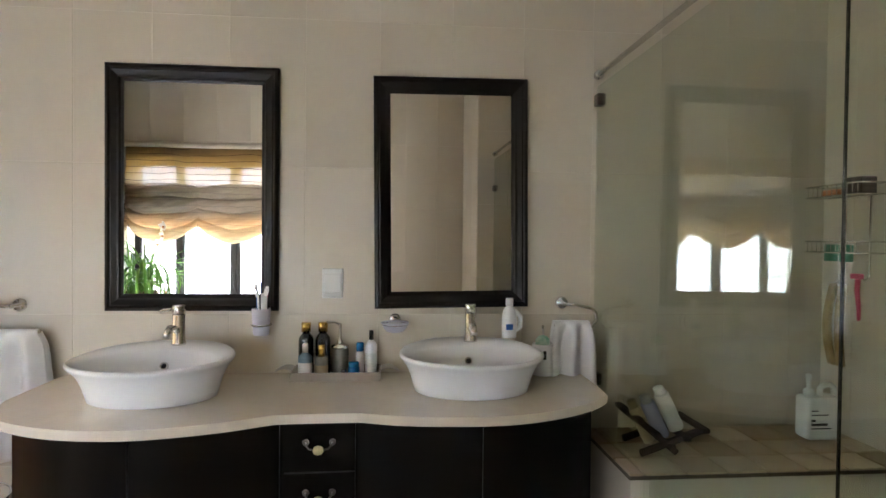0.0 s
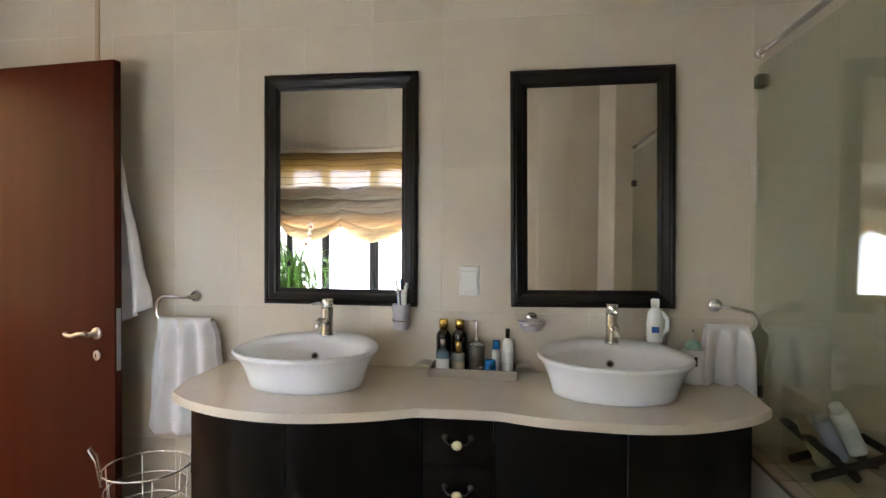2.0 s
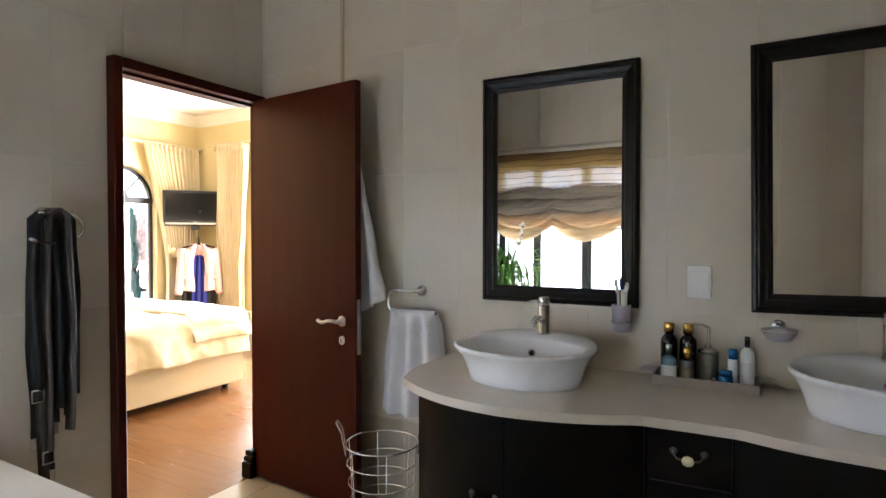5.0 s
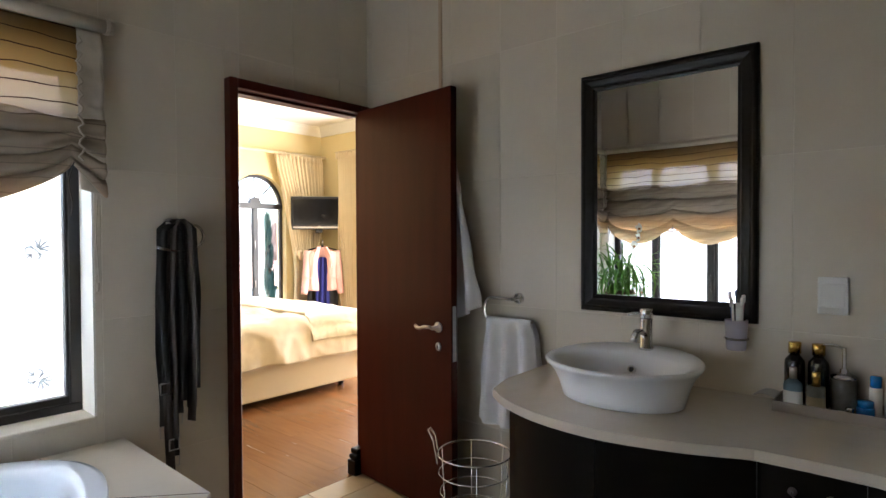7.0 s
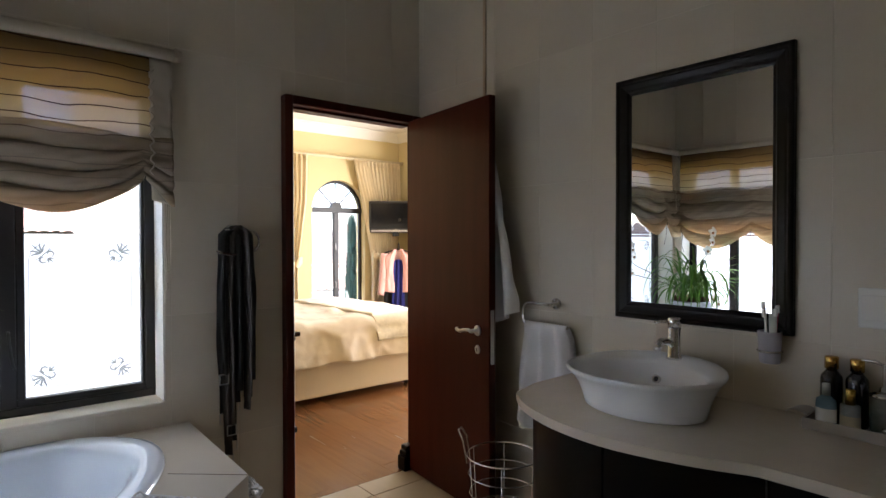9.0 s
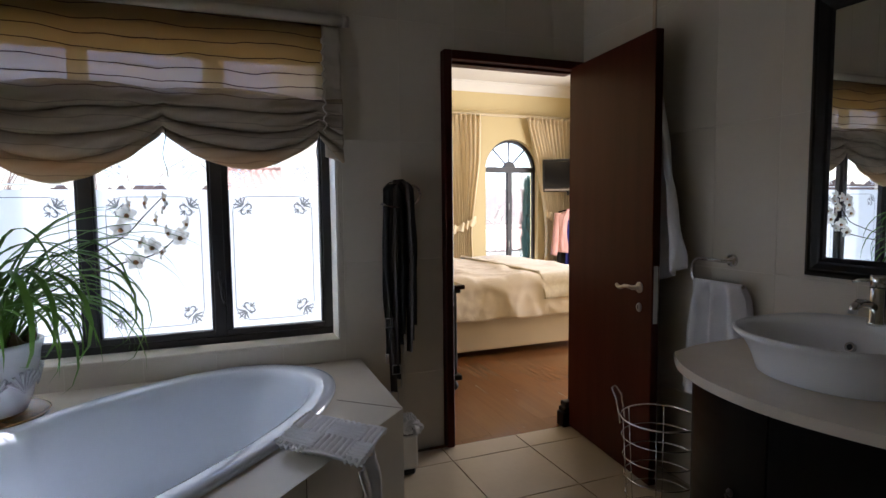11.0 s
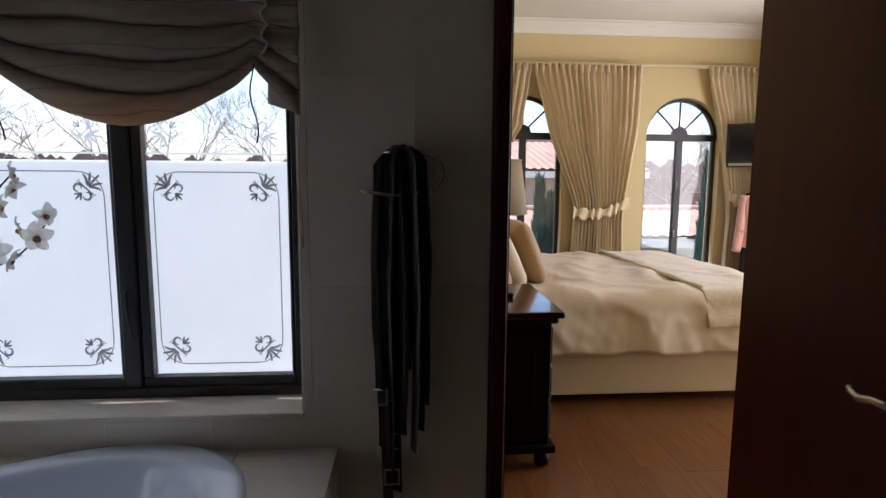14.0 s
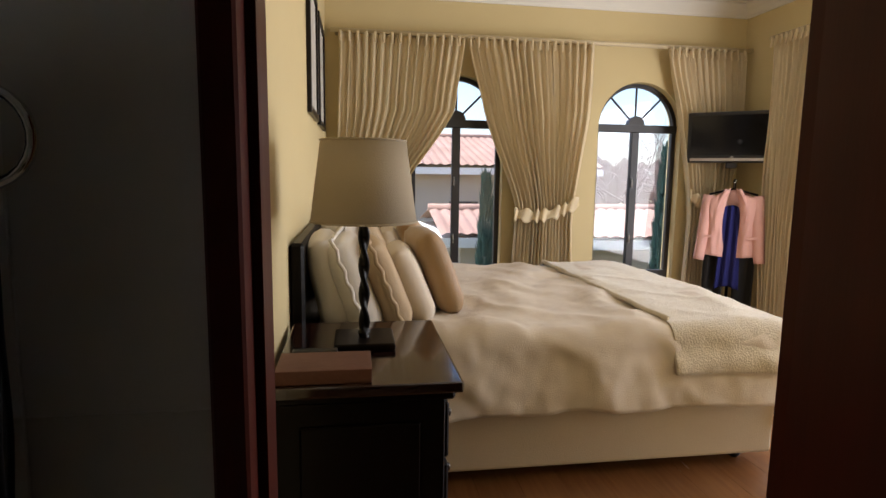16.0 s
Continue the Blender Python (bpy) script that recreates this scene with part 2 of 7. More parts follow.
def box(bm, x0, x1, y0, y1, z0, z1, bevel=0.0, seg=1):
    r = bmesh.ops.create_cube(bm, size=1.0)
    vs = r["verts"]
    for v in vs:
        v.co = Vector(((x0 + x1) / 2 + v.co.x * (x1 - x0), (y0 + y1) / 2 + v.co.y * (y1 - y0), (z0 + z1) / 2 + v.co.z * (z1 - z0)))
    if bevel:
        es = list({e for v in vs for e in v.link_edges})
        bmesh.ops.bevel(bm, geom=es, offset=bevel, segments=seg, affect="EDGES", profile=0.5)
    return vs


def boxed(*a, **k):
    bm = bmesh.new()
    box(bm, *a, **k)
    return bm


def lathe(bm, prof, cx=0.0, cy=0.0, seg=24, sx=1.0, sy=1.0, close=True, turn=None):
    """Turn a profile of (radius, z) round the upright through (cx, cy)."""
    rings = []
    for r, z in prof:
        ring = []
        for i in range(seg):
            a = 2 * math.pi * i / seg
            co = Vector((cx + sx * r * math.cos(a), cy + sy * r * math.sin(a), z))
            ring.append(bm.verts.new(turn @ co if turn else co))
        rings.append(ring)
    for a, b in zip(rings, rings[1:]):
        for i in range(seg):
            j = (i + 1) % seg
            bm.faces.new((a[i], a[j], b[j], b[i]))
    if close:
        bm.faces.new(rings[0][::-1]); bm.faces.new(rings[-1])


def lathed(prof, cx=0.0, cy=0.0, **k):
    bm = bmesh.new()
    lathe(bm, prof, cx, cy, **k)
    return bm


def tube(bm, pts, r, seg=8, taper=None):
    """A round bar along points."""
    pts = [Vector(p) for p in pts]
    rings, side = [], None
    for i, p in enumerate(pts):
        d = (pts[min(i + 1, len(pts) - 1)] - pts[max(i - 1, 0)]).normalized()
        if side is None:
            side = d.orthogonal().normalized()
        side = (side - d * side.dot(d)).normalized()
        up = d.cross(side)
        rr = r if taper is None else r + (taper - r) * i / (len(pts) - 1)
        rings.append([bm.verts.new(p + rr * (math.cos(2 * math.pi * k / seg) * side + math.sin(2 * math.pi * k / seg) * up)) for k in range(seg)])
    for a, b in zip(rings, rings[1:]):
        for k in range(seg):
            j = (k + 1) % seg
            bm.faces.new((a[k], a[j], b[j], b[k]))
    bm.faces.new(rings[0][::-1]); bm.faces.new(rings[-1])


def tubed(pts, r, seg=8, taper=None):
    bm = bmesh.new()
    tube(bm, pts, r, seg, taper)
    return bm


def arc(c, u, v, r, a0, a1, n=12):
    c, u, v = Vector(c), Vector(u), Vector(v)
    return [c + r * (math.cos(radians(a0 + (a1 - a0) * i / n)) * u + math.sin(radians(a0 + (a1 - a0) * i / n)) * v) for i in range(n + 1)]


def sheet(bm, fn, nu, nv, wrap=False):
    g = [[bm.verts.new(fn(i / nu, j / nv)) for j in range(nv + 1)] for i in range(nu + (0 if wrap else 1))]
    for i in range(nu):
        a, b = g[i], g[(i + 1) % len(g)]
        for j in range(nv):
            bm.faces.new((a[j], b[j], b[j + 1], a[j + 1]))
    return g


def sheeted(fn, nu, nv, wrap=False):
    bm = bmesh.new()
    sheet(bm, fn, nu, nv, wrap)
    return bm


def thick(ob, t, offset=0.0):
    m = ob.modifiers.new("thickness", "SOLIDIFY")
    m.thickness, m.offset = t, offset
    return ob


def prism(bm, poly, z0, z1):
    lo = [bm.verts.new((x, y, z0)) for x, y in poly]
    hi = [bm.verts.new((x, y, z1)) for x, y in poly]
    n = len(poly)
    bm.faces.new(lo[::-1]); bm.faces.new(hi)
    for i in range(n):
        bm.faces.new((lo[i], lo[(i + 1) % n], hi[(i + 1) % n], hi[i]))


def prismed(poly, z0, z1):
    bm = bmesh.new()
    prism(bm, poly, z0, z1)
    return bm


def smoothstep(a, b, x):
    t = min(1.0, max(0.0, (x - a) / (b - a)))
    return t * t * (3 - 2 * t)


def wob(x, y=0.0, z=0.0):
    return noise.noise(Vector((x, y, z)))


def cut_rects(rects, hole):
    """Rectangles (a0, a1, b0, b1) less a hole."""
    out = []
    h0, h1, k0, k1 = hole
    for a0, a1, b0, b1 in rects:
        if a1 <= h0 or a0 >= h1 or b1 <= k0 or b0 >= k1:
            out.append((a0, a1, b0, b1))
            continue
        if a0 < h0: out.append((a0, h0, b0, b1))
        if a1 > h1: out.append((h1, a1, b0, b1))
        m0, m1 = max(a0, h0), min(a1, h1)
        if b0 < k0: out.append((m0, m1, b0, k0))
        if b1 > k1: out.append((m0, m1, k1, b1))
    return [r for r in out if r[1] - r[0] > 0.008 and r[3] - r[2] > 0.008]


SHARED = {}


def shared_box(key, name, sx, sy, sz, bevel, material):
    k = (key, round(sx, 3), round(sy, 3), round(sz, 3))
    if k not in SHARED:
        bm = boxed(-sx / 2, sx / 2, -sy / 2, sy / 2, -sz / 2, sz / 2, bevel=bevel)
        me = bpy.data.meshes.new(name)
        bm.to_mesh(me); bm.free()
        me.materials.append(material)
        SHARED[k] = me
    return SHARED[k]


def grid_lines(lo, hi, origin, step):
    k0 = math.ceil((lo - origin) / step - 1e-6)
    out = [lo]
    k = k0
    while origin + k * step < hi - 1e-6:
        if origin + k * step > lo + 1e-6:
            out.append(origin + k * step)
        k += 1
    return out + [hi]


def tile_wall(parent, axis, face, sign, a_rng, b_rng, a_org, a_step, b_org, b_step, holes, material, gap=0.0020, depth=0.008):
    """Tiles on an upright face: axis 'x' or 'y' is the face's normal, sign the side on which the room lies."""
    al, bl = grid_lines(*a_rng, a_org, a_step), grid_lines(*b_rng, b_org, b_step)
    rects = [(a0 + gap / 2, a1 - gap / 2, b0 + gap / 2, b1 - gap / 2) for a0, a1 in zip(al, al[1:]) for b0, b1 in zip(bl, bl[1:])]
    for h in holes:
        rects = cut_rects(rects, h)
    for a0, a1, b0, b1 in rects:
        if a1 - a0 < 0.008 or b1 - b0 < 0.008:
            continue
        sa, sb = a1 - a0, b1 - b0
        size = (depth, sa, sb) if axis == "x" else (sa, depth, sb)
        ob = new("tile", shared_box("wt" + material.name, "tile", *size, 0.0012, material))
        c = face + sign * (depth / 2 - 0.003)
        ob.location = (c, (a0 + a1) / 2, (b0 + b1) / 2) if axis == "x" else ((a0 + a1) / 2, c, (b0 + b1) / 2)
        ob.parent = parent


def wall_boxes(axis, w0, w1, a_rng, z_rng, holes):
    """A wall slab with openings right through it, as one mesh."""
    bm = bmesh.new()
    rects = [(*a_rng, *z_rng)]
    for h in holes:
        rects = cut_rects(rects, h)
    for a0, a1, b0, b1 in rects:
        if axis == "x":
            box(bm, w0, w1, a0, a1, b0, b1)
        else:
            box(bm, a0, a1, w0, w1, b0, b1)
    bmesh.ops.remove_doubles(bm, verts=bm.verts[:], dist=1e-5)
    return bm


# ---- plan (metres) ----
WX, NY, SY, EX, SHX = -2.275, 2.372, -0.72, 0.955, 2.13   # bathroom: west, north, south faces, partition, shower's end
HB = 2.92                                                # bathroom ceiling
BX0, BX1, BY0, BY1, HBED = -6.82, -2.43, 1.40, 5.46, 3.0  # bedroom
WIN1 = (-0.69, 0.935, 0.630, 2.05)                       # west window: y0, y1, z0, z1
WIN2 = (-2.20, -0.72, 0.630, 2.05)                       # south window: x0, x1, z0, z1
DOOR = (1.485, 2.345, 0.0, 2.09)                         # door frame's outer edge: y0, y1, z0, z1
ARCHES = [(2.60, 0.43), (4.40, 0.43)]                    # bedroom windows: middle y, half width
SPRING, SILLBED = 1.80, 0.30

wall_west = tagged(link("wall_west", wall_boxes("x", BX1, WX + 0.0038, (SY - 0.2, NY), (0, HB), [WIN1, (DOOR[0], NY, 0.0, DOOR[3])]), GROUT), "cream tiled bathroom wall with window and door", "wall", kind="structure")
tagged(link("wall_west_outer", wall_boxes("x", BX1 - 0.09, BX1 - 0.0005, (SY - 0.2, BY0 - 0.23), (0, HB), [WIN1]), PLASTER), "outer leaf of the bathroom window wall", "wall", kind="structure")
wall_north = tagged(link("wall_north", boxed(-2.285, SHX + 0.15, NY - 0.0038, NY + 0.15, 0, HB), GROUT), "cream tiled bathroom wall behind the mirrors", "wall", kind="structure")
wall_south = tagged(link("wall_south", wall_boxes("y", SY - 0.2, SY + 0.0038, (WX, 1.14), (0, HB), [WIN2]), GROUT), "cream tiled bathroom wall with a window", "wall", kind="structure")
wall_partition = tagged(link("wall_partition", boxed(EX - 0.0038, 1.14, SY - 0.2, 0.11, 0, HB), GROUT), "short tiled wall beside the shower", "wall", kind="structure")
wall_shower = tagged(link("wall_shower", boxed(1.14, SHX, 0.0, 0.1138, 0, HB), GROUT), "tiled end wall of the shower", "wall", kind="structure")
wall_east = tagged(link("wall_east", boxed(SHX - 0.0038, SHX + 0.15, 0.0, NY - 0.0038, 0, HB), GROUT), "tiled shower wall", "wall", kind="structure")
ceiling = tagged(link("ceiling", boxed(-2.43, SHX + 0.15, SY - 0.2, NY + 0.15, HB, HB + 0.1), PLASTER), "plain white bathroom ceiling", "ceiling", kind="structure")
floor = tagged(link("floor", boxed(-2.43, SHX + 0.15, SY - 0.2, NY + 0.15, -0.15, -0.006), DARKGROUT), "beige tiled bathroom floor", "floor", kind="structure")

# bedroom shell
tagged(link("wall_return", boxed(BX1, -2.2855, NY, NY + 0.149, DOOR[3] + 0.001, HBED), YELLOWWALL), "pale yellow plaster over the door", "wall", kind="structure")
wall_bed_west_holes = [(c - w, c + w, SILLBED, SPRING + w + 0.01) for c, w in ARCHES]
wb = wall_boxes("x", BX0 - 0.22, BX0, (BY0 - 0.2, BY1 + 0.2), (0, HBED), wall_bed_west_holes)
for c, w in ARCHES:                                        # spandrels over the round heads
    n = 20
    for s in (-1, 1):
        pts = [(c + s * w * math.cos(radians(90 * i / n)), SPRING + w * math.sin(radians(90 * i / n))) for i in range(n + 1)]
        for (ya, za), (yb, zb) in zip(pts, pts[1:]):
            vs = [wb.verts.new((x, y, z)) for x in (BX0 - 0.22, BX0) for y, z in ((ya, za), (yb, zb), (yb, SPRING + w + 0.01), (ya, SPRING + w + 0.01))]
            for q in ((0, 1, 2, 3), (7, 6, 5, 4), (0, 4, 5, 1)):
                try:
                    wb.faces.new([vs[i] for i in q])
                except ValueError:
                    pass
bmesh.ops.remove_doubles(wb, verts=wb.verts[:], dist=1e-4)
wall_bed_west = tagged(link("wall_bedroom_west", wb, YELLOWWALL), "pale yellow bedroom wall with two arched windows", "wall", kind="structure")
# assumed window opening, out of view, behind the added fill lamp
NWIN = (-5.60, -2.90, 0.12, 2.30)
wall_bed_north = tagged(link("wall_bedroom_north", wall_boxes("y", BY1, BY1 + 0.2, (BX0, BX1 + 0.15), (0, HBED), [NWIN]), YELLOWWALL), "pale yellow bedroom wall with a curtained window", "wall", kind="structure")
wall_bed_south = tagged(link("wall_bedroom_south", boxed(BX0, BX1, BY0 - 0.2, BY0, 0, HBED), YELLOWWALL), "pale yellow wall behind the bed head", "wall", kind="structure")
wall_bed_east = tagged(link("wall_bedroom_east", boxed(BX1, BX1 + 0.149, NY + 0.15, BY1, 0, HBED), YELLOWWALL), "pale yellow bedroom wall", "wall", kind="structure")
lining = tagged(link("wall_lining", wall_boxes("x", BX1 - 0.012, BX1, (BY0, NY + 0.15), (0, HBED), [(DOOR[0], NY + 0.15, 0.0, DOOR[3])]), YELLOWWALL), "pale yellow plaster on the bedroom side", "wall", kind="structure")
ceiling_bed = tagged(link("ceiling_bedroom", boxed(BX0 - 0.2, BX1, BY0 - 0.2, BY1 + 0.2, HBED, HBED + 0.1), PLASTER), "white bedroom ceiling", "ceiling", kind="structure")
floor_bed = tagged(link("floor_bedroom", boxed(BX0 - 0.2, BX1, BY0 - 0.2, BY1 + 0.2, -0.15, -0.012), DARKGROUT), "honey laminate bedroom floor", "floor", kind="structure")


def cornice(name, pts_fn, a, b):
    prof = [(0.0, 0.13), (0.012, 0.125), (0.018, 0.105), (0.045, 0.075), (0.085, 0.04), (0.10, 0.02), (0.125, 0.015), (0.13, 0.0)]
    bm = bmesh.new()
    rows = [[bm.verts.new(pts_fn(t, d, h)) for d, h in prof] for t in (a, b)]
    for i in range(len(prof) - 1):
        bm.faces.new((rows[0][i], rows[1][i], rows[1][i + 1], rows[0][i + 1]))
    return tagged(link(name, bm, PLASTER), "moulded white ceiling cornice", "cornice", kind="structure")


cornice("cornice_west", lambda t, d, h: (BX0 + d + 0.001, t, HBED - 0.002 - h), BY0, BY1)
cornice("cornice_north", lambda t, d, h: (t, BY1 - d - 0.001, HBED - 0.002 - h), BX0, BX1)
cornice("cornice_south", lambda t, d, h: (t, BY0 + d + 0.001, HBED - 0.002 - h), BX0, BX1)


# ---- bathroom windows ----
def blind_cloth():
    m = bpy.data.materials.new("striped_blind_cloth")
    m.use_nodes = True
    nt, L = m.node_tree, m.node_tree.links.new
    p = nt.nodes["Principled BSDF"]
    tc, sep = nt.nodes.new("ShaderNodeTexCoord"), nt.nodes.new("ShaderNodeSeparateXYZ")
    no = nt.nodes.new("ShaderNodeTexNoise"); no.inputs["Scale"].default_value, no.inputs["Detail"].default_value = 3.2, 2
    L(tc.outputs["Object"], no.inputs["Vector"]); L(tc.outputs["Object"], sep.inputs[0])
    zz = nt.nodes.new("ShaderNodeMath"); zz.operation = "MULTIPLY_ADD"
    L(no.outputs[0], zz.inputs[0]); zz.inputs[1].default_value = 0.075; L(sep.outputs[2], zz.inputs[2])
    mr = nt.nodes.new("ShaderNodeMapRange")
    L(zz.outputs[0], mr.inputs[0]); mr.inputs[1].default_value, mr.inputs[2].default_value = 1.42, 2.16
    cr = nt.nodes.new("ShaderNodeValToRGB")
    stops = [(0.0, (0.62, 0.50, 0.33)), (0.12, (0.60, 0.42, 0.25)), (0.24, (0.40, 0.33, 0.25)), (0.40, (0.34, 0.28, 0.21)), (0.55, (0.36, 0.29, 0.21)), (0.62, (0.60, 0.49, 0.30)),
             (0.72, (0.58, 0.45, 0.24)), (0.82, (0.54, 0.38, 0.16)), (0.92, (0.44, 0.29, 0.11)), (1.0, (0.34, 0.22, 0.09))]
    el = cr.color_ramp.elements
    for i, (q, c) in enumerate(stops):
        e = el[i] if i < 2 else el.new(q)
        e.position, e.color = q, (*c, 1)
    L(mr.outputs[0], cr.inputs[0])
    wv = nt.nodes.new("ShaderNodeMath"); wv.operation = "MULTIPLY"; wv.inputs[1].default_value = 17.0
    L(zz.outputs[0], wv.inputs[0])
    fr = nt.nodes.new("ShaderNodeMath"); fr.operation = "FRACT"; L(wv.outputs[0], fr.inputs[0])
    lt = nt.nodes.new("ShaderNodeMath"); lt.operation = "LESS_THAN"; lt.inputs[1].default_value = 0.075; L(fr.outputs[0], lt.inputs[0])
    mx = nt.nodes.new("ShaderNodeMix"); mx.data_type = "RGBA"
    mx.inputs[7].default_value = (0.07, 0.035, 0.02, 1)
    fade = nt.nodes.new("ShaderNodeMapRange")
    L(sep.outputs[2], fade.inputs[0])
    fade.inputs[1].default_value, fade.inputs[2].default_value, fade.inputs[3].default_value, fade.inputs[4].default_value = 1.77, 1.80, 0.35, 1.0
    ln = nt.nodes.new("ShaderNodeMath"); ln.operation = "MULTIPLY"
    L(lt.outputs[0], ln.inputs[0]); L(fade.outputs[0], ln.inputs[1]); L(ln.outputs[0], mx.inputs[0]); L(cr.outputs[0], mx.inputs[6]); L(mx.outputs[2], p.inputs["Base Color"])
    p.inputs["Roughness"].default_value = 0.85
    bn = nt.nodes.new("ShaderNodeBump"); bn.inputs["Strength"].default_value = 0.2; bn.inputs["Distance"].default_value = 0.01
    n2 = nt.nodes.new("ShaderNodeTexNoise"); n2.inputs["Scale"].default_value = 220
    L(tc.outputs["Object"], n2.inputs["Vector"]); L(n2.outputs[0], bn.inputs["Height"]); L(bn.outputs[0], p.inputs["Normal"])
    tr, ms = nt.nodes.new("ShaderNodeBsdfTranslucent"), nt.nodes.new("ShaderNodeMixShader")
    lay = nt.nodes.new("ShaderNodeMapRange")                 # gathered folds lie many layers deep
    L(sep.outputs[2], lay.inputs[0])
    lay.inputs[1].default_value, lay.inputs[2].default_value, lay.inputs[3].default_value, lay.inputs[4].default_value = 1.76, 1.80, 0.10, 0.55
    hemr = nt.nodes.new("ShaderNodeMapRange")                # single cloth again along the hem
    L(zz.outputs[0], hemr.inputs[0])
    hemr.inputs[1].default_value, hemr.inputs[2].default_value, hemr.inputs[3].default_value, hemr.inputs[4].default_value = 1.56, 1.62, 0.30, 0.0
    both = nt.nodes.new("ShaderNodeMath"); both.operation = "ADD"
    L(lay.outputs[0], both.inputs[0]); L(hemr.outputs[0], both.inputs[1])
    L(both.outputs[0], ms.inputs[0])
    L(mx.outputs[2], tr.inputs["Color"]); L(p.outputs[0], ms.inputs[1]); L(tr.outputs[0], ms.inputs[2])
    sheer = nt.nodes.new("ShaderNodeMapRange")               # the flat top is a loose, see-through weave
    L(sep.outputs[2], sheer.inputs[0])
    sheer.inputs[1].default_value, sheer.inputs[2].default_value, sheer.inputs[3].default_value, sheer.inputs[4].default_value = 1.775, 1.80, 0.0, 0.20
    dark = nt.nodes.new("ShaderNodeMath"); dark.operation = "SUBTRACT"; dark.use_clamp = True
    L(sheer.outputs[0], dark.inputs[0]); L(lt.outputs[0], dark.inputs[1])
    clear, m2 = nt.nodes.new("ShaderNodeBsdfTransparent"), nt.nodes.new("ShaderNodeMixShader")
    clear.inputs["Color"].default_value = (0.93, 0.90, 1.0, 1)
    L(dark.outputs[0], m2.inputs[0]); L(ms.outputs[0], m2.inputs[1]); L(clear.outputs[0], m2.inputs[2])
    L(m2.outputs[0], nt.nodes["Material Output"].inputs["Surface"])
    return m


BLINDCLOTH = blind_cloth()
BLINDTRIM = mat("cream_blind_trim", (0.62, 0.56, 0.46), (0.52, 0.46, 0.37), rough=0.9, fine=220, bump=0.3, trans=0.3)
CORD = mat("dark_blind_cord", (0.05, 0.04, 0.03), rough=0.8, bump=0.1)
FROST_TOP = 1.385


def fleur(bm, P, a, z, sa, sz, s=1.0):
    """A lily motif on the diagonal: a fan of leaves to the corner, a bar, two curls and a small bud inwards."""
    def at(out, side):
        q, r = (-out + side) * 0.7071 * s, (-out - side) * 0.7071 * s
        return a + sa * q, z + sz * r

    def stroke(pts, w, blunt=False):
        v = []
        for i, (q, r) in enumerate(pts):
            q0, r0 = pts[max(i - 1, 0)]
            q1, r1 = pts[min(i + 1, len(pts) - 1)]
            dx, dy = q1 - q0, r1 - r0
            l = math.hypot(dx, dy) or 1
            f = w if blunt else w * (0.3 + 0.7 * math.sin(math.pi * min(1, (i + 0.5) / len(pts))))
            v.append((bm.verts.new(P(*at(q - dy / l * f, r + dx / l * f))), bm.verts.new(P(*at(q + dy / l * f, r - dx / l * f)))))
        for (p0, p1), (q0, q1) in zip(v, v[1:]):
            bm.faces.new((p0, q0, q1, p1))
    stroke([(0.0, -0.030), (0.0, 0.030)], 0.0030, True)
    for e in (-1, 1):
        stroke([(0.004, e * 0.030), (-0.006, e * 0.034), (0.009, e * 0.036)], 0.0016)
        curl = [(-0.017 + 0.0125 * math.cos(radians(d)), e * (0.020 + 0.0125 * math.sin(radians(d)))) for d in range(-60, 221, 28)]
        stroke(curl, 0.0040)
    for k in (-2, -1, 0, 1, 2):
        d = radians(k * 27)
        n = 0.052 - 0.007 * abs(k)
        stroke([(0.010 + n * f * math.cos(d * (0.6 + 0.5 * f)), k * 0.0035 + n * f * math.sin(d * (0.6 + 0.5 * f))) for f in (0, 0.25, 0.5, 0.75, 1.0)], 0.0042)
    for k in (-1, 0, 1):
        d = radians(k * 35)
        n = 0.030 - 0.006 * abs(k)
        stroke([(-0.022 - n * f * math.cos(d), n * f * math.sin(d)) for f in (0, 0.33, 0.66, 1.0)], 0.0038)


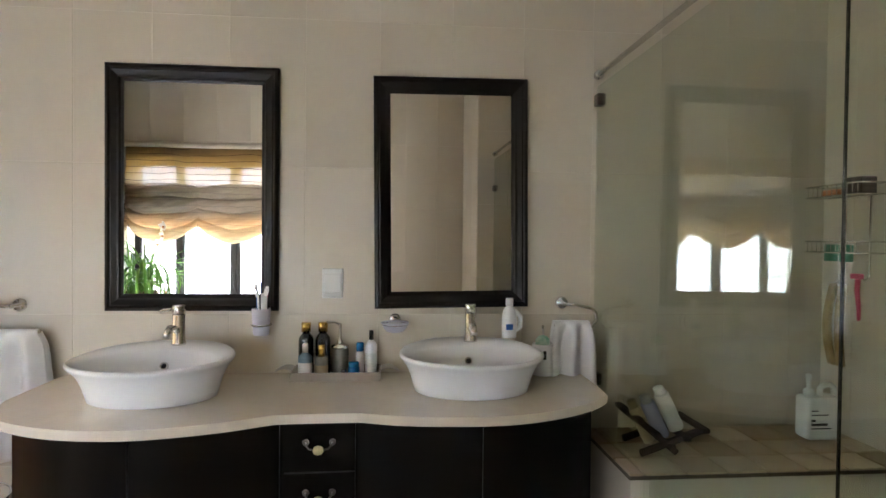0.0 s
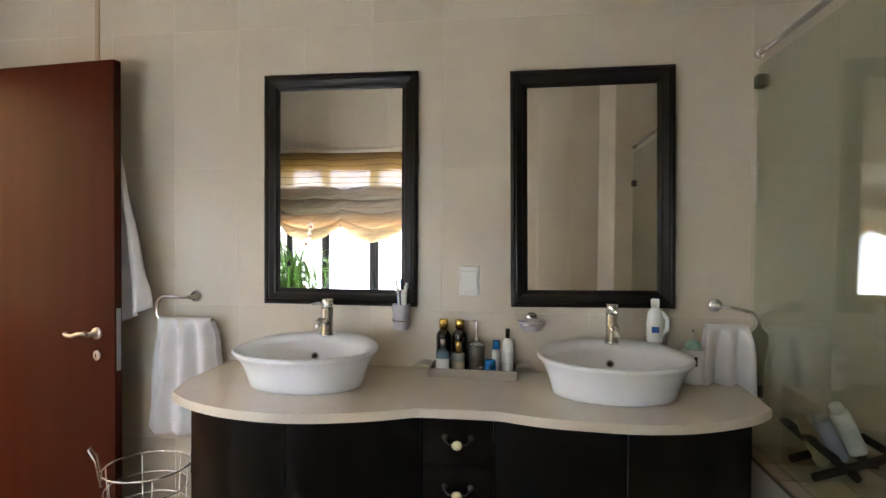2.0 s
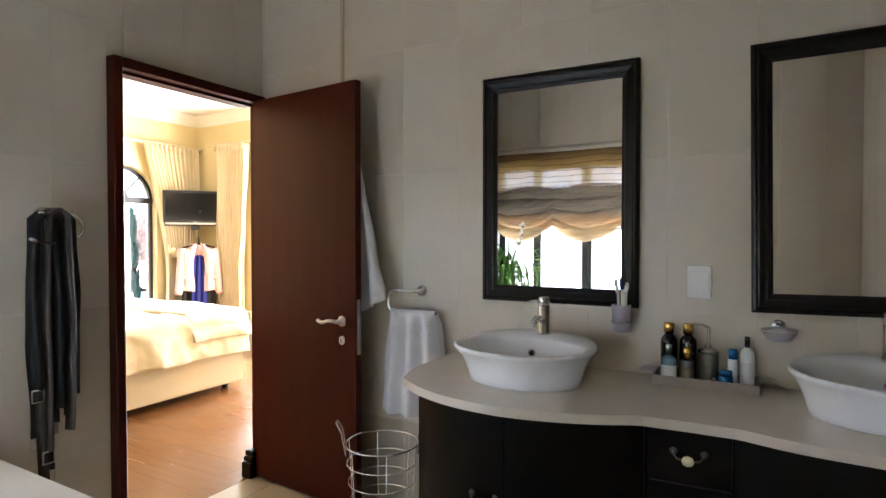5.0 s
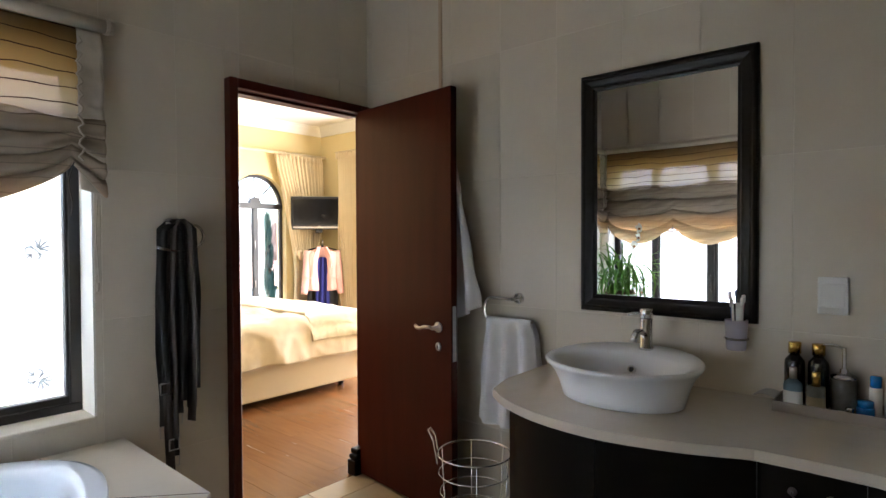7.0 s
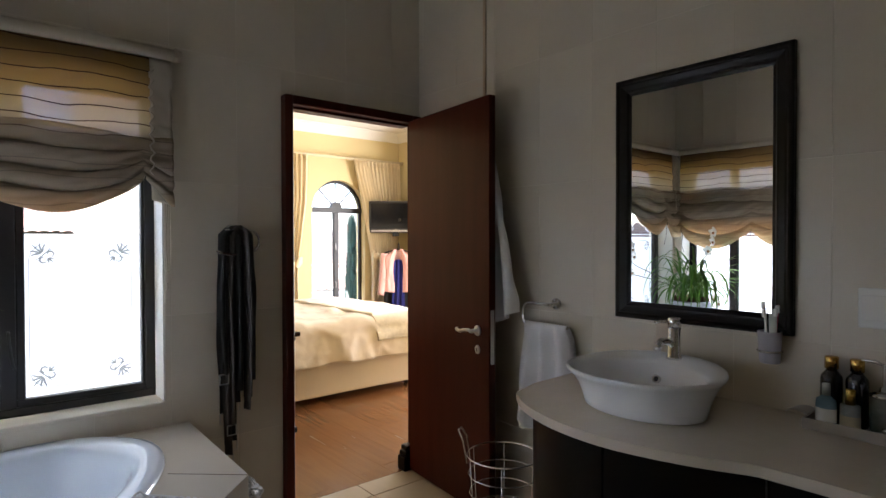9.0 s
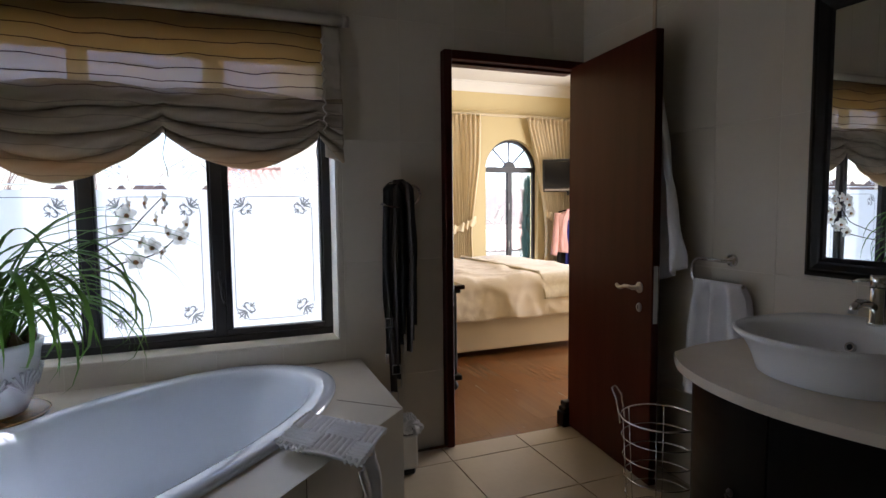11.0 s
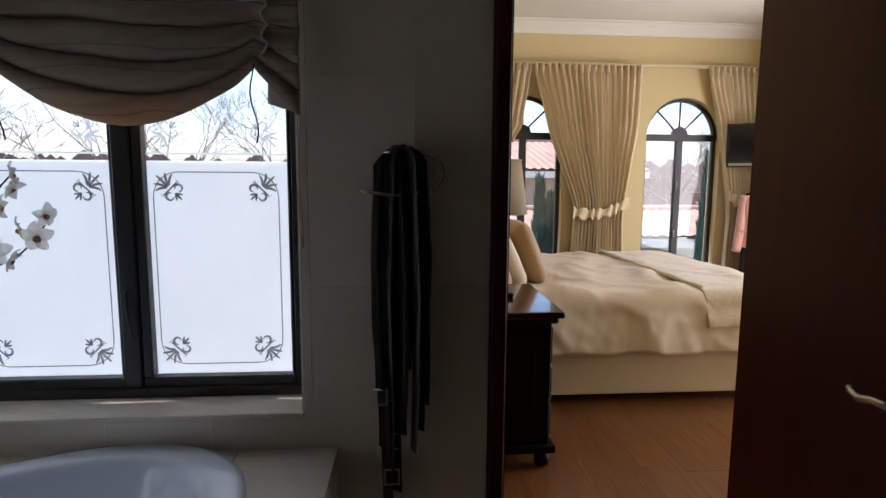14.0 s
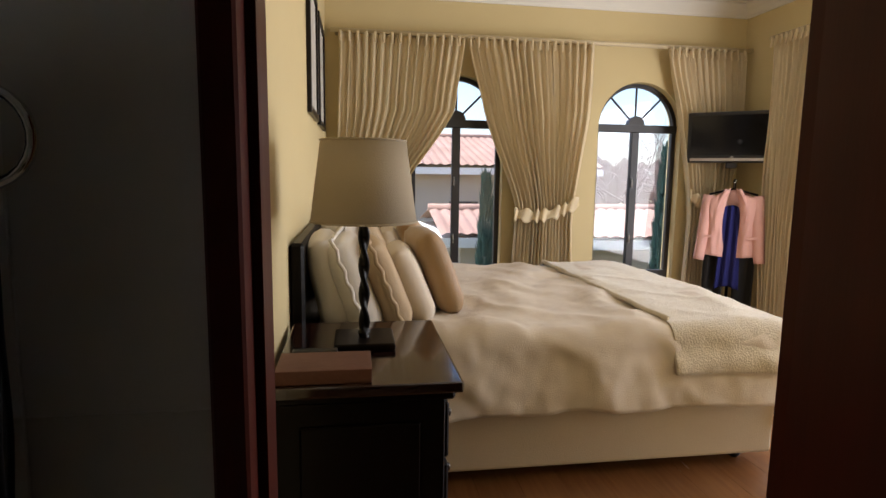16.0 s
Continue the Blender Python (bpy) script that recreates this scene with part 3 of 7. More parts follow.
def bath_window(name, place, a0, a1, mulls, z0, z1, label):
    """place(a, depth, z): along the wall, into the wall, up. Frame set back in the reveal."""
    def P3(a, d, z):
        return place(a, d + 0.055 if d > 0.05 else d, z)
    w = thing(name, P3((a0 + a1) / 2, 0.1, z0), label, "window", kind="structure")

    def bar(nm, b0, b1, c0, c1, d0=0.085, d1=0.135, lab=""):
        bm = bmesh.new()
        p, q = Vector(P3(b0, d0, c0)), Vector(P3(b1, d1, c1))
        box(bm, min(p.x, q.x), max(p.x, q.x), min(p.y, q.y), max(p.y, q.y), c0, c1, bevel=0.004)
        return part(nm, bm, WINDOWBLACK, w, lab)
    e = 0.05
    for nm, r in (("bottom_rail", (a0, a1, z0 + 0.001, z0 + 0.045)), ("top_rail", (a0, a1, z1 - e, z1)), ("jamb", (a0, a0 + e, z0 + 0.045, z1 - e)), ("jamb", (a1 - e, a1, z0 + 0.045, z1 - e))):
        bar("window_" + nm, *r)
    for m in mulls:
        bar("window_mullion", m - 0.027, m + 0.027, z0 + 0.045, z1 - e, 0.08, 0.137)
    edges = [a0 + e] + [v for m in mulls for v in (m - 0.027, m + 0.027)] + [a1 - e]
    for k in range(0, len(edges), 2):
        p0, p1 = edges[k], edges[k + 1]
        near = 0.030 if k == len(edges) - 2 else 0.012         # the opening sash has a stouter stile
        for nm, r in (("sash_rail", (p0, p1, z0 + 0.045, z0 + 0.075)), ("sash_stile", (p0, p0 + near, z0 + 0.075, z1 - e)), ("sash_stile", (p1 - 0.012, p1, z0 + 0.075, z1 - e))):
            bar(nm, *r, 0.09, 0.13)
        bm = bmesh.new()
        p, q = Vector(P3(p0, 0.131, z0)), Vector(P3(p1, 0.1345, z1))
        box(bm, min(p.x, q.x), max(p.x, q.x), min(p.y, q.y), max(p.y, q.y), z0 + 0.05, z1 - e)
        pane = part("window_pane", bm, GLASS, w)
        pane.visible_shadow = False
        bm = bmesh.new()
        p, q = Vector(P3(p0 + 0.012, 0.127, z0)), Vector(P3(p1 - 0.012, 0.130, z1))
        box(bm, min(p.x, q.x), max(p.x, q.x), min(p.y, q.y), max(p.y, q.y), z0 + 0.075, FROST_TOP)
        part("frosted_film", bm, FROST, w, "frosted lower glass with clear etched border")
        bm = bmesh.new()
        F = lambda a, z: P3(a, 0.125, z)
        b0, b1, c0, c1, r = p0 + 0.046, p1 - 0.046, z0 + 0.107, FROST_TOP - 0.034, 0.078

        def strip(ax, az, bx, bz, h):
            d = Vector((bx - ax, bz - az)).normalized() * h
            bm.faces.new([bm.verts.new(F(*c)) for c in ((ax - d.y, az + d.x), (bx - d.y, bz + d.x), (bx + d.y, bz - d.x), (ax + d.y, az - d.x))])
        strip(b0 + r, c0, b1 - r, c0, 0.0018); strip(b0 + r, c1, b1 - r, c1, 0.0018)
        strip(b0, c0 + r, b0, c1 - r, 0.0018); strip(b1, c0 + r, b1, c1 - r, 0.0018)
        for sa, sz, ca, cz in ((1, 1, b0, c0), (-1, 1, b1, c0), (1, -1, b0, c1), (-1, -1, b1, c1)):
            fleur(bm, F, ca + sa * 0.052, cz + sz * 0.052, sa, sz, 0.92)
            for n in range(4):                          # the line bends in towards the motif
                h0, h1 = radians(16 * n), radians(16 * (n + 1))
                x0, y0, x1, y1 = r * (1 - math.sin(h0)), r * (1 - math.cos(h0)), r * (1 - math.sin(h1)), r * (1 - math.cos(h1))
                strip(ca + sa * x0, cz + sz * y0, ca + sa * x1, cz + sz * y1, 0.0015)
                strip(ca + sa * y0, cz + sz * x0, ca + sa * y1, cz + sz * x1, 0.0015)
        part("etched_border", bm, ETCH, w, "clear etched lily border in frosted glass")
        bm = bmesh.new()
        for sa, ca in ((1, b0), (-1, b1)):
            fleur(bm, F, ca + sa * 0.045, FROST_TOP + 0.085, sa, 1, 0.92)
        strip(p0 + 0.02, FROST_TOP + 0.022, p1 - 0.02, FROST_TOP + 0.022, 0.003)
        part("frosted_motif", bm, FROST, w, "frosted lily motif on clear glass")
    # casement handle on one mullion
    m = mulls[-1]
    hz = z0 + 0.30
    pts = [P3(m, 0.075, hz + 0.06), P3(m, 0.062, hz + 0.05), P3(m + 0.004, 0.058, hz), P3(m + 0.012, 0.06, hz - 0.07), P3(m + 0.02, 0.064, hz - 0.09)]
    part("casement_handle", tubed(pts, 0.006, 8), WINDOWBLACK, w, "black casement stay handle", True)
    # tiled sill and reveal lining
    bm = bmesh.new()
    p, q = Vector(P3(a0 + 0.001, -0.012, z0)), Vector(P3(a1 - 0.001, 0.085, z0))
    box(bm, min(p.x, q.x), max(p.x, q.x), min(p.y, q.y), max(p.y, q.y), z0 - 0.004, z0 + 0.012, bevel=0.003)
    part("window_sill", bm, TILE, w, "cream tiled sill")
    for s0, s1 in ((a0 + 0.001, a0 + 0.008), (a1 - 0.008, a1 - 0.001)):
        bm = bmesh.new()
        p, q = Vector(P3(s0, -0.004, z0)), Vector(P3(s1, 0.085, z0))
        box(bm, min(p.x, q.x), max(p.x, q.x), min(p.y, q.y), max(p.y, q.y), z0 + 0.012, z1)
        part("reveal", bm, PLASTER, w, "white plastered reveal")
    return w


west_at = lambda a, d, z: (WX - d, a, z)
south_at = lambda a, d, z: (a, SY - d, z)
bath_window("window_1", west_at, WIN1[0], WIN1[1], (-0.156, 0.385), WIN1[2], WIN1[3], "dark framed bathroom window with frosted panes")
bath_window("window_2", south_at, WIN2[0], WIN2[1], (-1.787, -1.287), WIN2[2], WIN2[3], "dark framed bathroom window with frosted panes above the bath")


def roman_blind(P3, a0, a1, cords, seed, label, drop=0.0):
    """Gathered blind: flat striped top, soft folds, scalloped hem between the cords."""
    b = thing("roman_blind", P3((a0 + a1) / 2, -0.05, 2.13), label, "blind")
    part("batten", tubed([P3(a0 - 0.04 + (a1 - a0 + 0.08) * i / 10, -0.065, 2.165 + 0.002 * math.sin(i)) for i in range(11)], 0.026, 10), BLINDTRIM, b, "cloth-covered white batten", True)
    part("batten_tie", tubed([P3(a1 + 0.01, -0.065, 2.165), P3(a1 + 0.022, -0.065, 2.165)], 0.031, 10), BLINDTRIM, b)

    def hem(a):
        for k, (c0, c1) in enumerate(zip(cords, cords[1:])):
            if c0 <= a <= c1:
                f = (a - c0) / (c1 - c0)
                deep, low = (0.145, 0.12) if k == 0 and drop == 0 else (0.155, 0.0)
                return 1.622 - drop - low * (1 - f) - deep * math.sin(math.pi * f ** (1.0 if k else 0.85)) ** 0.8 + 0.01 * wob(a * 6, seed)
        c = cords[0] if a < cords[0] else cords[-1]
        return 1.622 - drop - (0.12 if a < cords[0] and drop == 0 else 0.0) - 0.12 * min(1, abs(a - c) / 0.11)

    def cloth(u, v):
        a = a0 + (a1 - a0) * u
        zb = hem(a)
        near = min(abs(a - c) for c in cords)
        if v < 0.35:
            f = v / 0.35
            z = 2.145 - f * 0.345
            d = 0.035 + 0.005 * wob(a * 5, z * 9, seed) + 0.008 * f + 0.004 * wob(a * 2, z * 24, seed + 9)
        else:
            f = (v - 0.35) / 0.65
            z = 1.80 - f * (1.80 - zb)
            belly = math.sin(math.pi * min(1.0, near / 0.31) * 0.5)
            ph = f * math.pi * 3.6 + 0.9 * wob(a * 3, f * 2, seed) + 0.8 * belly
            tuck = abs(math.sin(ph)) ** 0.55
            z += 0.020 * math.sin(2 * ph) * (1 - f) * (0.4 + 0.6 * belly)
            d = 0.045 + 0.046 * tuck * (0.45 + 0.55 * belly) + 0.025 * f + 0.014 * wob(a * 7 + 9 * f, z * 14, seed + 5) + 0.007 * wob(a * 15 - z * 26, z * 34, seed + 2)
            a += 0.016 * wob(a * 9, z * 12, seed + 1) * f
        return P3(a, -d, z)
    ob = part("cloth", sheeted(cloth, 150, 110), BLINDCLOTH, b, "striped gold and taupe cloth, gathered", True)
    thick(ob, 0.003)
    for s in (0, 1):
        aa = a1 - 0.085 if s else a0 + (0.085 if a0 > -1.0 else 0.012)
        trim = lambda u, v: P3((aa + (a1 - aa if s else a0 - aa) * u), -0.052 - 0.014 * abs(math.sin(v * 14)) * (0.4 + u) - 0.02 * v - 0.006 * wob(u * 5, v * 18, seed + s), 2.14 - v * (2.14 - (1.53 if s else 1.56) + drop) - 0.03 * u * v + 0.006 * math.sin(v * 40) * u)
        thick(part("side_trim", sheeted(trim, 6, 60), BLINDTRIM, b, "plain cream edge strip, ruffled", True), 0.003)
        lace = [P3(aa + 0.010 * math.sin(i * 1.9), -0.078 - 0.02 * i / 30, 2.10 - i * 0.0155) for i in range(31)]
        part("lacing", tubed(lace, 0.0045, 6), BLINDTRIM, b, "", True)
    for k, c in enumerate(cords):
        pts = [P3(c + 0.008 * math.sin(i * 0.9 + k), -0.10 + 0.004 * i, hem(c) + 0.01 - 0.20 * i / 8) for i in range(9)]
        part("cord", tubed(pts, 0.0022, 5), CORD, b, "dark dangling tie cord", True)
    pts = [P3(a1 - 0.015 + 0.004 * math.sin(i), -0.02, 1.62 - 0.45 * i / 8) for i in range(9)]
    part("pull_cord", tubed(pts, 0.002, 5), BLINDTRIM, b, "white pull cord", True)
    part("cord_end", lathed([(0.002, 1.135), (0.006, 1.14), (0.006, 1.165), (0.002, 1.172)], *P3(a1 - 0.015, -0.02, 0)[:2], seg=8), BLINDTRIM, b, "", True)
    return b


roman_blind(west_at, -0.66, 0.955, (-0.42, 0.19, 0.835), 1.3, "striped gold and taupe roman blind, half raised over the window")
roman_blind(south_at, -2.20, -0.66, (-2.15, -1.55, -0.90), 7.7, "striped gold and taupe roman blind, half raised over the bath", 0.19)

# ---- bath and its tiled surround ----
CORNER = Vector((WX, SY))
DV, NV = Vector((-0.7071, 0.7071)), Vector((0.7071, 0.7071))
DECKZ = 0.53
TUBC = CORNER + NV * 1.085
deck_poly = [(WX + 0.006, 1.03), (-1.51, 1.015), (-0.55, 0.055), (-0.55, SY + 0.006), (WX + 0.006, SY + 0.006)]


def oval(a, rd, rn, p=2.25):
    c, s = math.cos(a), math.sin(a)
    k = (abs(c) ** p + abs(s) ** p) ** (-1 / p)
    return TUBC + DV * (rd * k * c) + NV * (rn * k * s)


def deck_mesh():
    """Top with the oval cut out, and the sides."""
    bm = bmesh.new()
    n = 72
    inner = [oval(2 * math.pi * i / n, 0.88, 0.425) for i in range(n)]
    outer = []
    for q in inner:                                   # out to the polygon's edge
        d = (q - TUBC).normalized()
        best = 9.0
        for i in range(5):
            p0, p1 = Vector(deck_poly[i]), Vector(deck_poly[(i + 1) % 5])
            e = p1 - p0
            den = d.x * e.y - d.y * e.x
            if abs(den) < 1e-9:
                continue
            r = p0 - TUBC
            t, s = (r.x * e.y - r.y * e.x) / den, (r.x * d.y - r.y * d.x) / den
            if t > 0 and -1e-6 <= s <= 1 + 1e-6:
                best = min(best, t)
        outer.append(TUBC + d * best)
    for c in deck_poly:                               # keep the true corners
        k = min(range(n), key=lambda i: (outer[i] - Vector(c)).length)
        outer[k] = Vector(c)
    ti = [bm.verts.new((*q, DECKZ)) for q in inner]
    to = [bm.verts.new((*q, DECKZ)) for q in outer]
    lo = [bm.verts.new((*q, 0.0)) for q in outer]
    for i in range(n):
        j = (i + 1) % n
        bm.faces.new((ti[i], ti[j], to[j], to[i])); bm.faces.new((to[i], to[j], lo[j], lo[i]))
    return bm


surround = tagged(link("bath_surround", deck_mesh(), TILE), "cream tiled bath surround with an angled front", "bath surround", kind="structure")
front = Vector((-0.55 + 1.51, 0.055 - 1.015)).normalized()
for k in range(5):                                       # joints on the angled front and the top
    c = Vector((-1.51, 1.015)) + front * (0.0 + 0.30 * k)
    if k:
        bm = bmesh.new()
        box(bm, -0.0015, 0.0015, -0.003, 0.0015, 0.0, DECKZ - 0.002)
        bmesh.ops.transform(bm, matrix=Matrix.Translation((*(c - NV * 0.0), 0)) @ Matrix.Rotation(math.atan2(front.y, front.x), 4, "Z"), verts=bm.verts[:])
        part("grout_joint", bm, DARKGROUT, surround)
for p, q in (((-1.51, 1.012), (-1.70, 0.80)), ((WX + 0.01, 0.74), (-2.08, 0.74))):
    bm = bmesh.new()
    d = (Vector(q) - Vector(p))
    box(bm, 0, d.length, -0.0011, 0.0011, DECKZ - 0.002, DECKZ + 0.0012)
    bmesh.ops.transform(bm, matrix=Matrix.Translation((*p, 0)) @ Matrix.Rotation(math.atan2(d.y, d.x), 4, "Z"), verts=bm.verts[:])
    part("grout_joint", bm, DARKGROUT, surround)

tub = thing("bathtub", (*TUBC, DECKZ), "white oval acrylic bathtub sunk in a tiled surround", "bathtub")
prof = [(0.957, 0.485, DECKZ - 0.001), (0.962, 0.49, DECKZ + 0.010), (0.962, 0.483, DECKZ + 0.020), (0.940, 0.462, DECKZ + 0.026), (0.875, 0.420, DECKZ + 0.025),
        (0.852, 0.402, DECKZ + 0.018), (0.838, 0.388, DECKZ - 0.006), (0.825, 0.375, DECKZ - 0.04), (0.775, 0.340, 0.38), (0.69, 0.30, 0.24), (0.62, 0.255, 0.155), (0.50, 0.19, 0.125), (0.2, 0.08, 0.118), (0.02, 0.01, 0.117)]
bm = bmesh.new()
rings = [[bm.verts.new((*oval(2 * math.pi * i / 96, rd, rn), z)) for i in range(96)] for rd, rn, z in prof]
for a, b in zip(rings, rings[1:]):
    for i in range(96):
        bm.faces.new((a[i], a[(i + 1) % 96], b[(i + 1) % 96], b[i]))
bm.faces.new(rings[-1])
part("tub_shell", bm, TUBSKYTINT, tub, "", True)
part("drain", lathed([(0.03, 0.119), (0.03, 0.123), (0.02, 0.125), (0.004, 0.124)], *(TUBC - DV * 0.2), seg=20), CHROME, tub, "chrome plug hole", True)

# folded ribbed towel over the rim
mat_c = Vector((-1.290, 0.683))
towel_mat = thing("bath_mat", (*mat_c, DECKZ), "white ribbed bath mat folded over the bath rim", "bath mat")
ua, va = Vector((0.209, -0.139)).normalized(), Vector((0.197, 0.175)).normalized()


def mat_fn(u, v):
    s, t = (u - 0.5) * 0.250, (v - 0.42) * 0.325
    p = mat_c + ua * s + va * t
    q = p - TUBC
    e = math.hypot(q.dot(DV) / 0.965, q.dot(NV) / 0.485)
    z = DECKZ + 0.012 + 0.016 * smoothstep(1.08, 0.985, e) - 0.10 * smoothstep(0.90, 0.62, e)
    block = (math.floor(s / 0.11) + math.floor(t / 0.13)) % 2
    ribs = 0.016 * abs(math.sin((s if block else t) * math.pi / 0.022)) ** 0.7 - 0.003
    return (*p, z + 0.012 + ribs + 0.003 * wob(p.x * 20, p.y * 20))


thick(part("folded_layer", sheeted(mat_fn, 150, 150), TOWEL, towel_mat, "", True), 0.010)
thick(part("hanging_layer", sheeted(lambda u, v: (*(mat_c + ua * (0.0 + 0.14 * u) + va * (0.185 + 0.010 * math.sin(u * 9) + 0.020 * smoothstep(0, 0.2, v) + 0.004 * v)), DECKZ + 0.016 - 0.02 * smoothstep(0, 0.2, v) - 0.28 * v * (0.85 + 0.15 * u)), 24, 24), TOWEL, towel_mat, "", True), 0.007)


# ---- orchid ----
orchid = thing("potted_orchid", (-1.955, -0.405, DECKZ), "orchid with long strap leaves and white flowers in a glazed pot", "plant")
ox, oy = -1.955, -0.405
pot_prof = [(0.10, 0.565), (0.115, 0.57), (0.135, 0.62), (0.158, 0.72), (0.168, 0.79), (0.176, 0.812), (0.178, 0.824), (0.168, 0.828), (0.158, 0.82), (0.150, 0.78), (0.02, 0.775)]
pot = part("pot", lathed(pot_prof, ox, oy, seg=40), POT, orchid, "pale grey glazed pot with shell relief", True)
part("saucer", lathed([(0.12, 0.532), (0.16, 0.535), (0.182, 0.553), (0.186, 0.560), (0.178, 0.562), (0.155, 0.545), (0.05, 0.5645)], ox, oy, seg=40), SAUCER, orchid, "brown glazed saucer", True)
for base in (18, 62, 110, -30):                         # raised shells on the pot
    bm = bmesh.new()
    for k in range(-3, 4):
        pts = []
        for i in range(7):
            f = i / 6
            z = 0.645 + 0.085 * f * math.cos(radians(k * 17))
            ang = radians(base) + (0.085 * f * math.sin(radians(k * 17))) / 0.15
            r = 0.1415 + (z - 0.62) * 0.235
            pts.append((ox + r * math.cos(ang), oy + r * math.sin(ang), z))
        tube(bm, pts, 0.002, 6, taper=0.0065)
    part("shell_relief", bm, POT, pot, "", True)
rng = random.Random(5)
for i in range(34):
    bm = bmesh.new()
    a, r = rng.uniform(0, 6.28), 0.145 * math.sqrt(rng.random())
    c = Vector((ox + r * math.cos(a), oy + r * math.sin(a), 0.78))
    lathe(bm, [(0.004, 0.0), (0.017, 0.02), (0.014, 0.05), (0.004, 0.075 + 0.03 * rng.random())], seg=7, turn=Matrix.Translation(c) @ Matrix.Rotation(rng.uniform(-0.5, 0.5), 4, "X"))
    part("bulb", bm, DEADLEAF, orchid, "", True)


def strap_leaf(p0, head, lean, length, droop, width):
    bm = bmesh.new()
    d, pts, p, el = Vector((math.cos(head), math.sin(head), 0)), [], Vector(p0), lean
    n = 12
    for i in range(n + 1):
        pts.append(p.copy())
        p = p + (d * math.cos(el) + Vector((0, 0, 1)) * math.sin(el)) * (length / n)
        el -= droop / n * (0.4 + 1.4 * i / n)
    side = Vector((-d.y, d.x, 0))
    rows = []
    for i, q in enumerate(pts):
        f = i / n
        w = width * (0.55 + 0.6 * math.sin(math.pi * min(1, f * 0.9 + 0.08))) * (1 - f ** 6)
        keel = Vector((0, 0, -w * 0.5))
        rows.append([bm.verts.new(q + side * w), bm.verts.new(q + keel), bm.verts.new(q - side * w)])
    for a, b in zip(rows, rows[1:]):
        for k in (0, 1):
            bm.faces.new((a[k], a[k + 1], b[k + 1], b[k]))
    return bm


for i in range(88):
    a, r = rng.uniform(0, 6.28), 0.11 * math.sqrt(rng.random())
    head = rng.gauss(radians(58), 0.85)
    p0 = (ox + r * math.cos(a), oy + r * math.sin(a), 0.80 + 0.03 * rng.random())
    lean = rng.uniform(0.75, 1.45)
    length = rng.uniform(0.42, 1.0)
    ex, ey = ox + length * 0.6 * math.cos(head), oy + length * 0.6 * math.sin(head)
    if ex < WX + 0.08 or ey < SY + 0.08:
        length *= 0.55
        lean = 1.35
    part("leaf", strap_leaf(p0, head, lean, length, rng.uniform(1.6, 3.9), rng.uniform(0.0045, 0.0085)), LEAF, orchid, "", True)


def flower(c, face, s=1.0):
    """Five petals round a coloured lip."""
    c, face = Vector(c), Vector(face).normalized()
    q = face.to_track_quat("Z", "Y").to_matrix().to_4x4()
    M = Matrix.Translation(c) @ q
    bm = bmesh.new()
    for k in range(5):
        ang = radians(90 + 72 * k + rng.uniform(-7, 7))
        rad, wd = 0.034 * s, (0.0125 if k % 2 else 0.0145) * s
        rows = []
        for i in range(6):
            f = i / 5
            w = wd * math.sin(math.pi * (0.12 + 0.84 * f)) ** 0.7
            zc = 0.007 * s * math.sin(f * 2.4) - 0.006 * f * f * s
            rows.append([bm.verts.new(M @ Vector((rad * f * math.cos(ang) - e * w * math.sin(ang), rad * f * math.sin(ang) + e * w * math.cos(ang), zc + 0.004 * abs(e) * s))) for e in (-1, 0, 1)])
        for a, b in zip(rows, rows[1:]):
            for j in (0, 1):
                bm.faces.new((a[j], a[j + 1], b[j + 1], b[j]))
    ob = part("flower", bm, PETAL, orchid, "white orchid bloom", True)
    bm = bmesh.new()
    lathe(bm, [(0.001, 0.0), (0.006 * s, 0.004), (0.0088 * s, 0.011 * s), (0.004 * s, 0.016 * s)], seg=8, turn=M @ Matrix.Rotation(0.6, 4, "X"))
    part("lip", bm, LIP, ob, "red-brown orchid lip", True)


spikes = [[(ox, oy, 0.80), (-2.06, -0.32, 0.97), (-2.277, -0.092, 1.119), (-2.277, 0.017, 1.185), (-2.277, 0.084, 1.258), (-2.277, 0.135, 1.314), (-2.277, 0.164, 1.345)],
          [(ox, oy, 0.80), (-2.05, -0.28, 0.95), (-2.277, -0.044, 1.049), (-2.277, 0.064, 1.077), (-2.277, 0.141, 1.104), (-2.277, 0.192, 1.146), (-2.277, 0.244, 1.211)],
          [(ox, oy, 0.80), (-1.90, -0.44, 1.02), (-1.85, -0.47, 1.20), (-1.80, -0.48, 1.36), (-1.78, -0.44, 1.44)],
          [(ox, oy, 0.80), (-1.86, -0.43, 0.98), (-1.79, -0.40, 0.94), (-1.745, -0.37, 0.80), (-1.74, -0.36, 0.66)]]
blooms = [[(0.180, 1.342), (0.178, 1.300), (0.143, 1.251), (0.104, 1.325), (0.040, 1.317), (0.024, 1.275), (-0.001, 1.213)],
          [(0.251, 1.232), (0.229, 1.172), (0.189, 1.193), (0.115, 1.131), (0.082, 1.152), (0.165, 1.104), (0.050, 1.073)]]
for k, s in enumerate(spikes):
    pts = []
    for i in range(len(s) - 1):
        p0, p1, p2, p3 = [Vector(s[min(max(j, 0), len(s) - 1)]) for j in (i - 1, i, i + 1, i + 2)]
        for t in range(5):
            f = t / 5
            pts.append(0.5 * ((2 * p1) + (p2 - p0) * f + (2 * p0 - 5 * p1 + 4 * p2 - p3) * f * f + (3 * p1 - p0 - 3 * p2 + p3) * f ** 3))
    pts.append(Vector(s[-1]))
    part("flower_stem", tubed(pts, 0.0042, 6, taper=0.0022), STEM, orchid, "green flower spike", True)
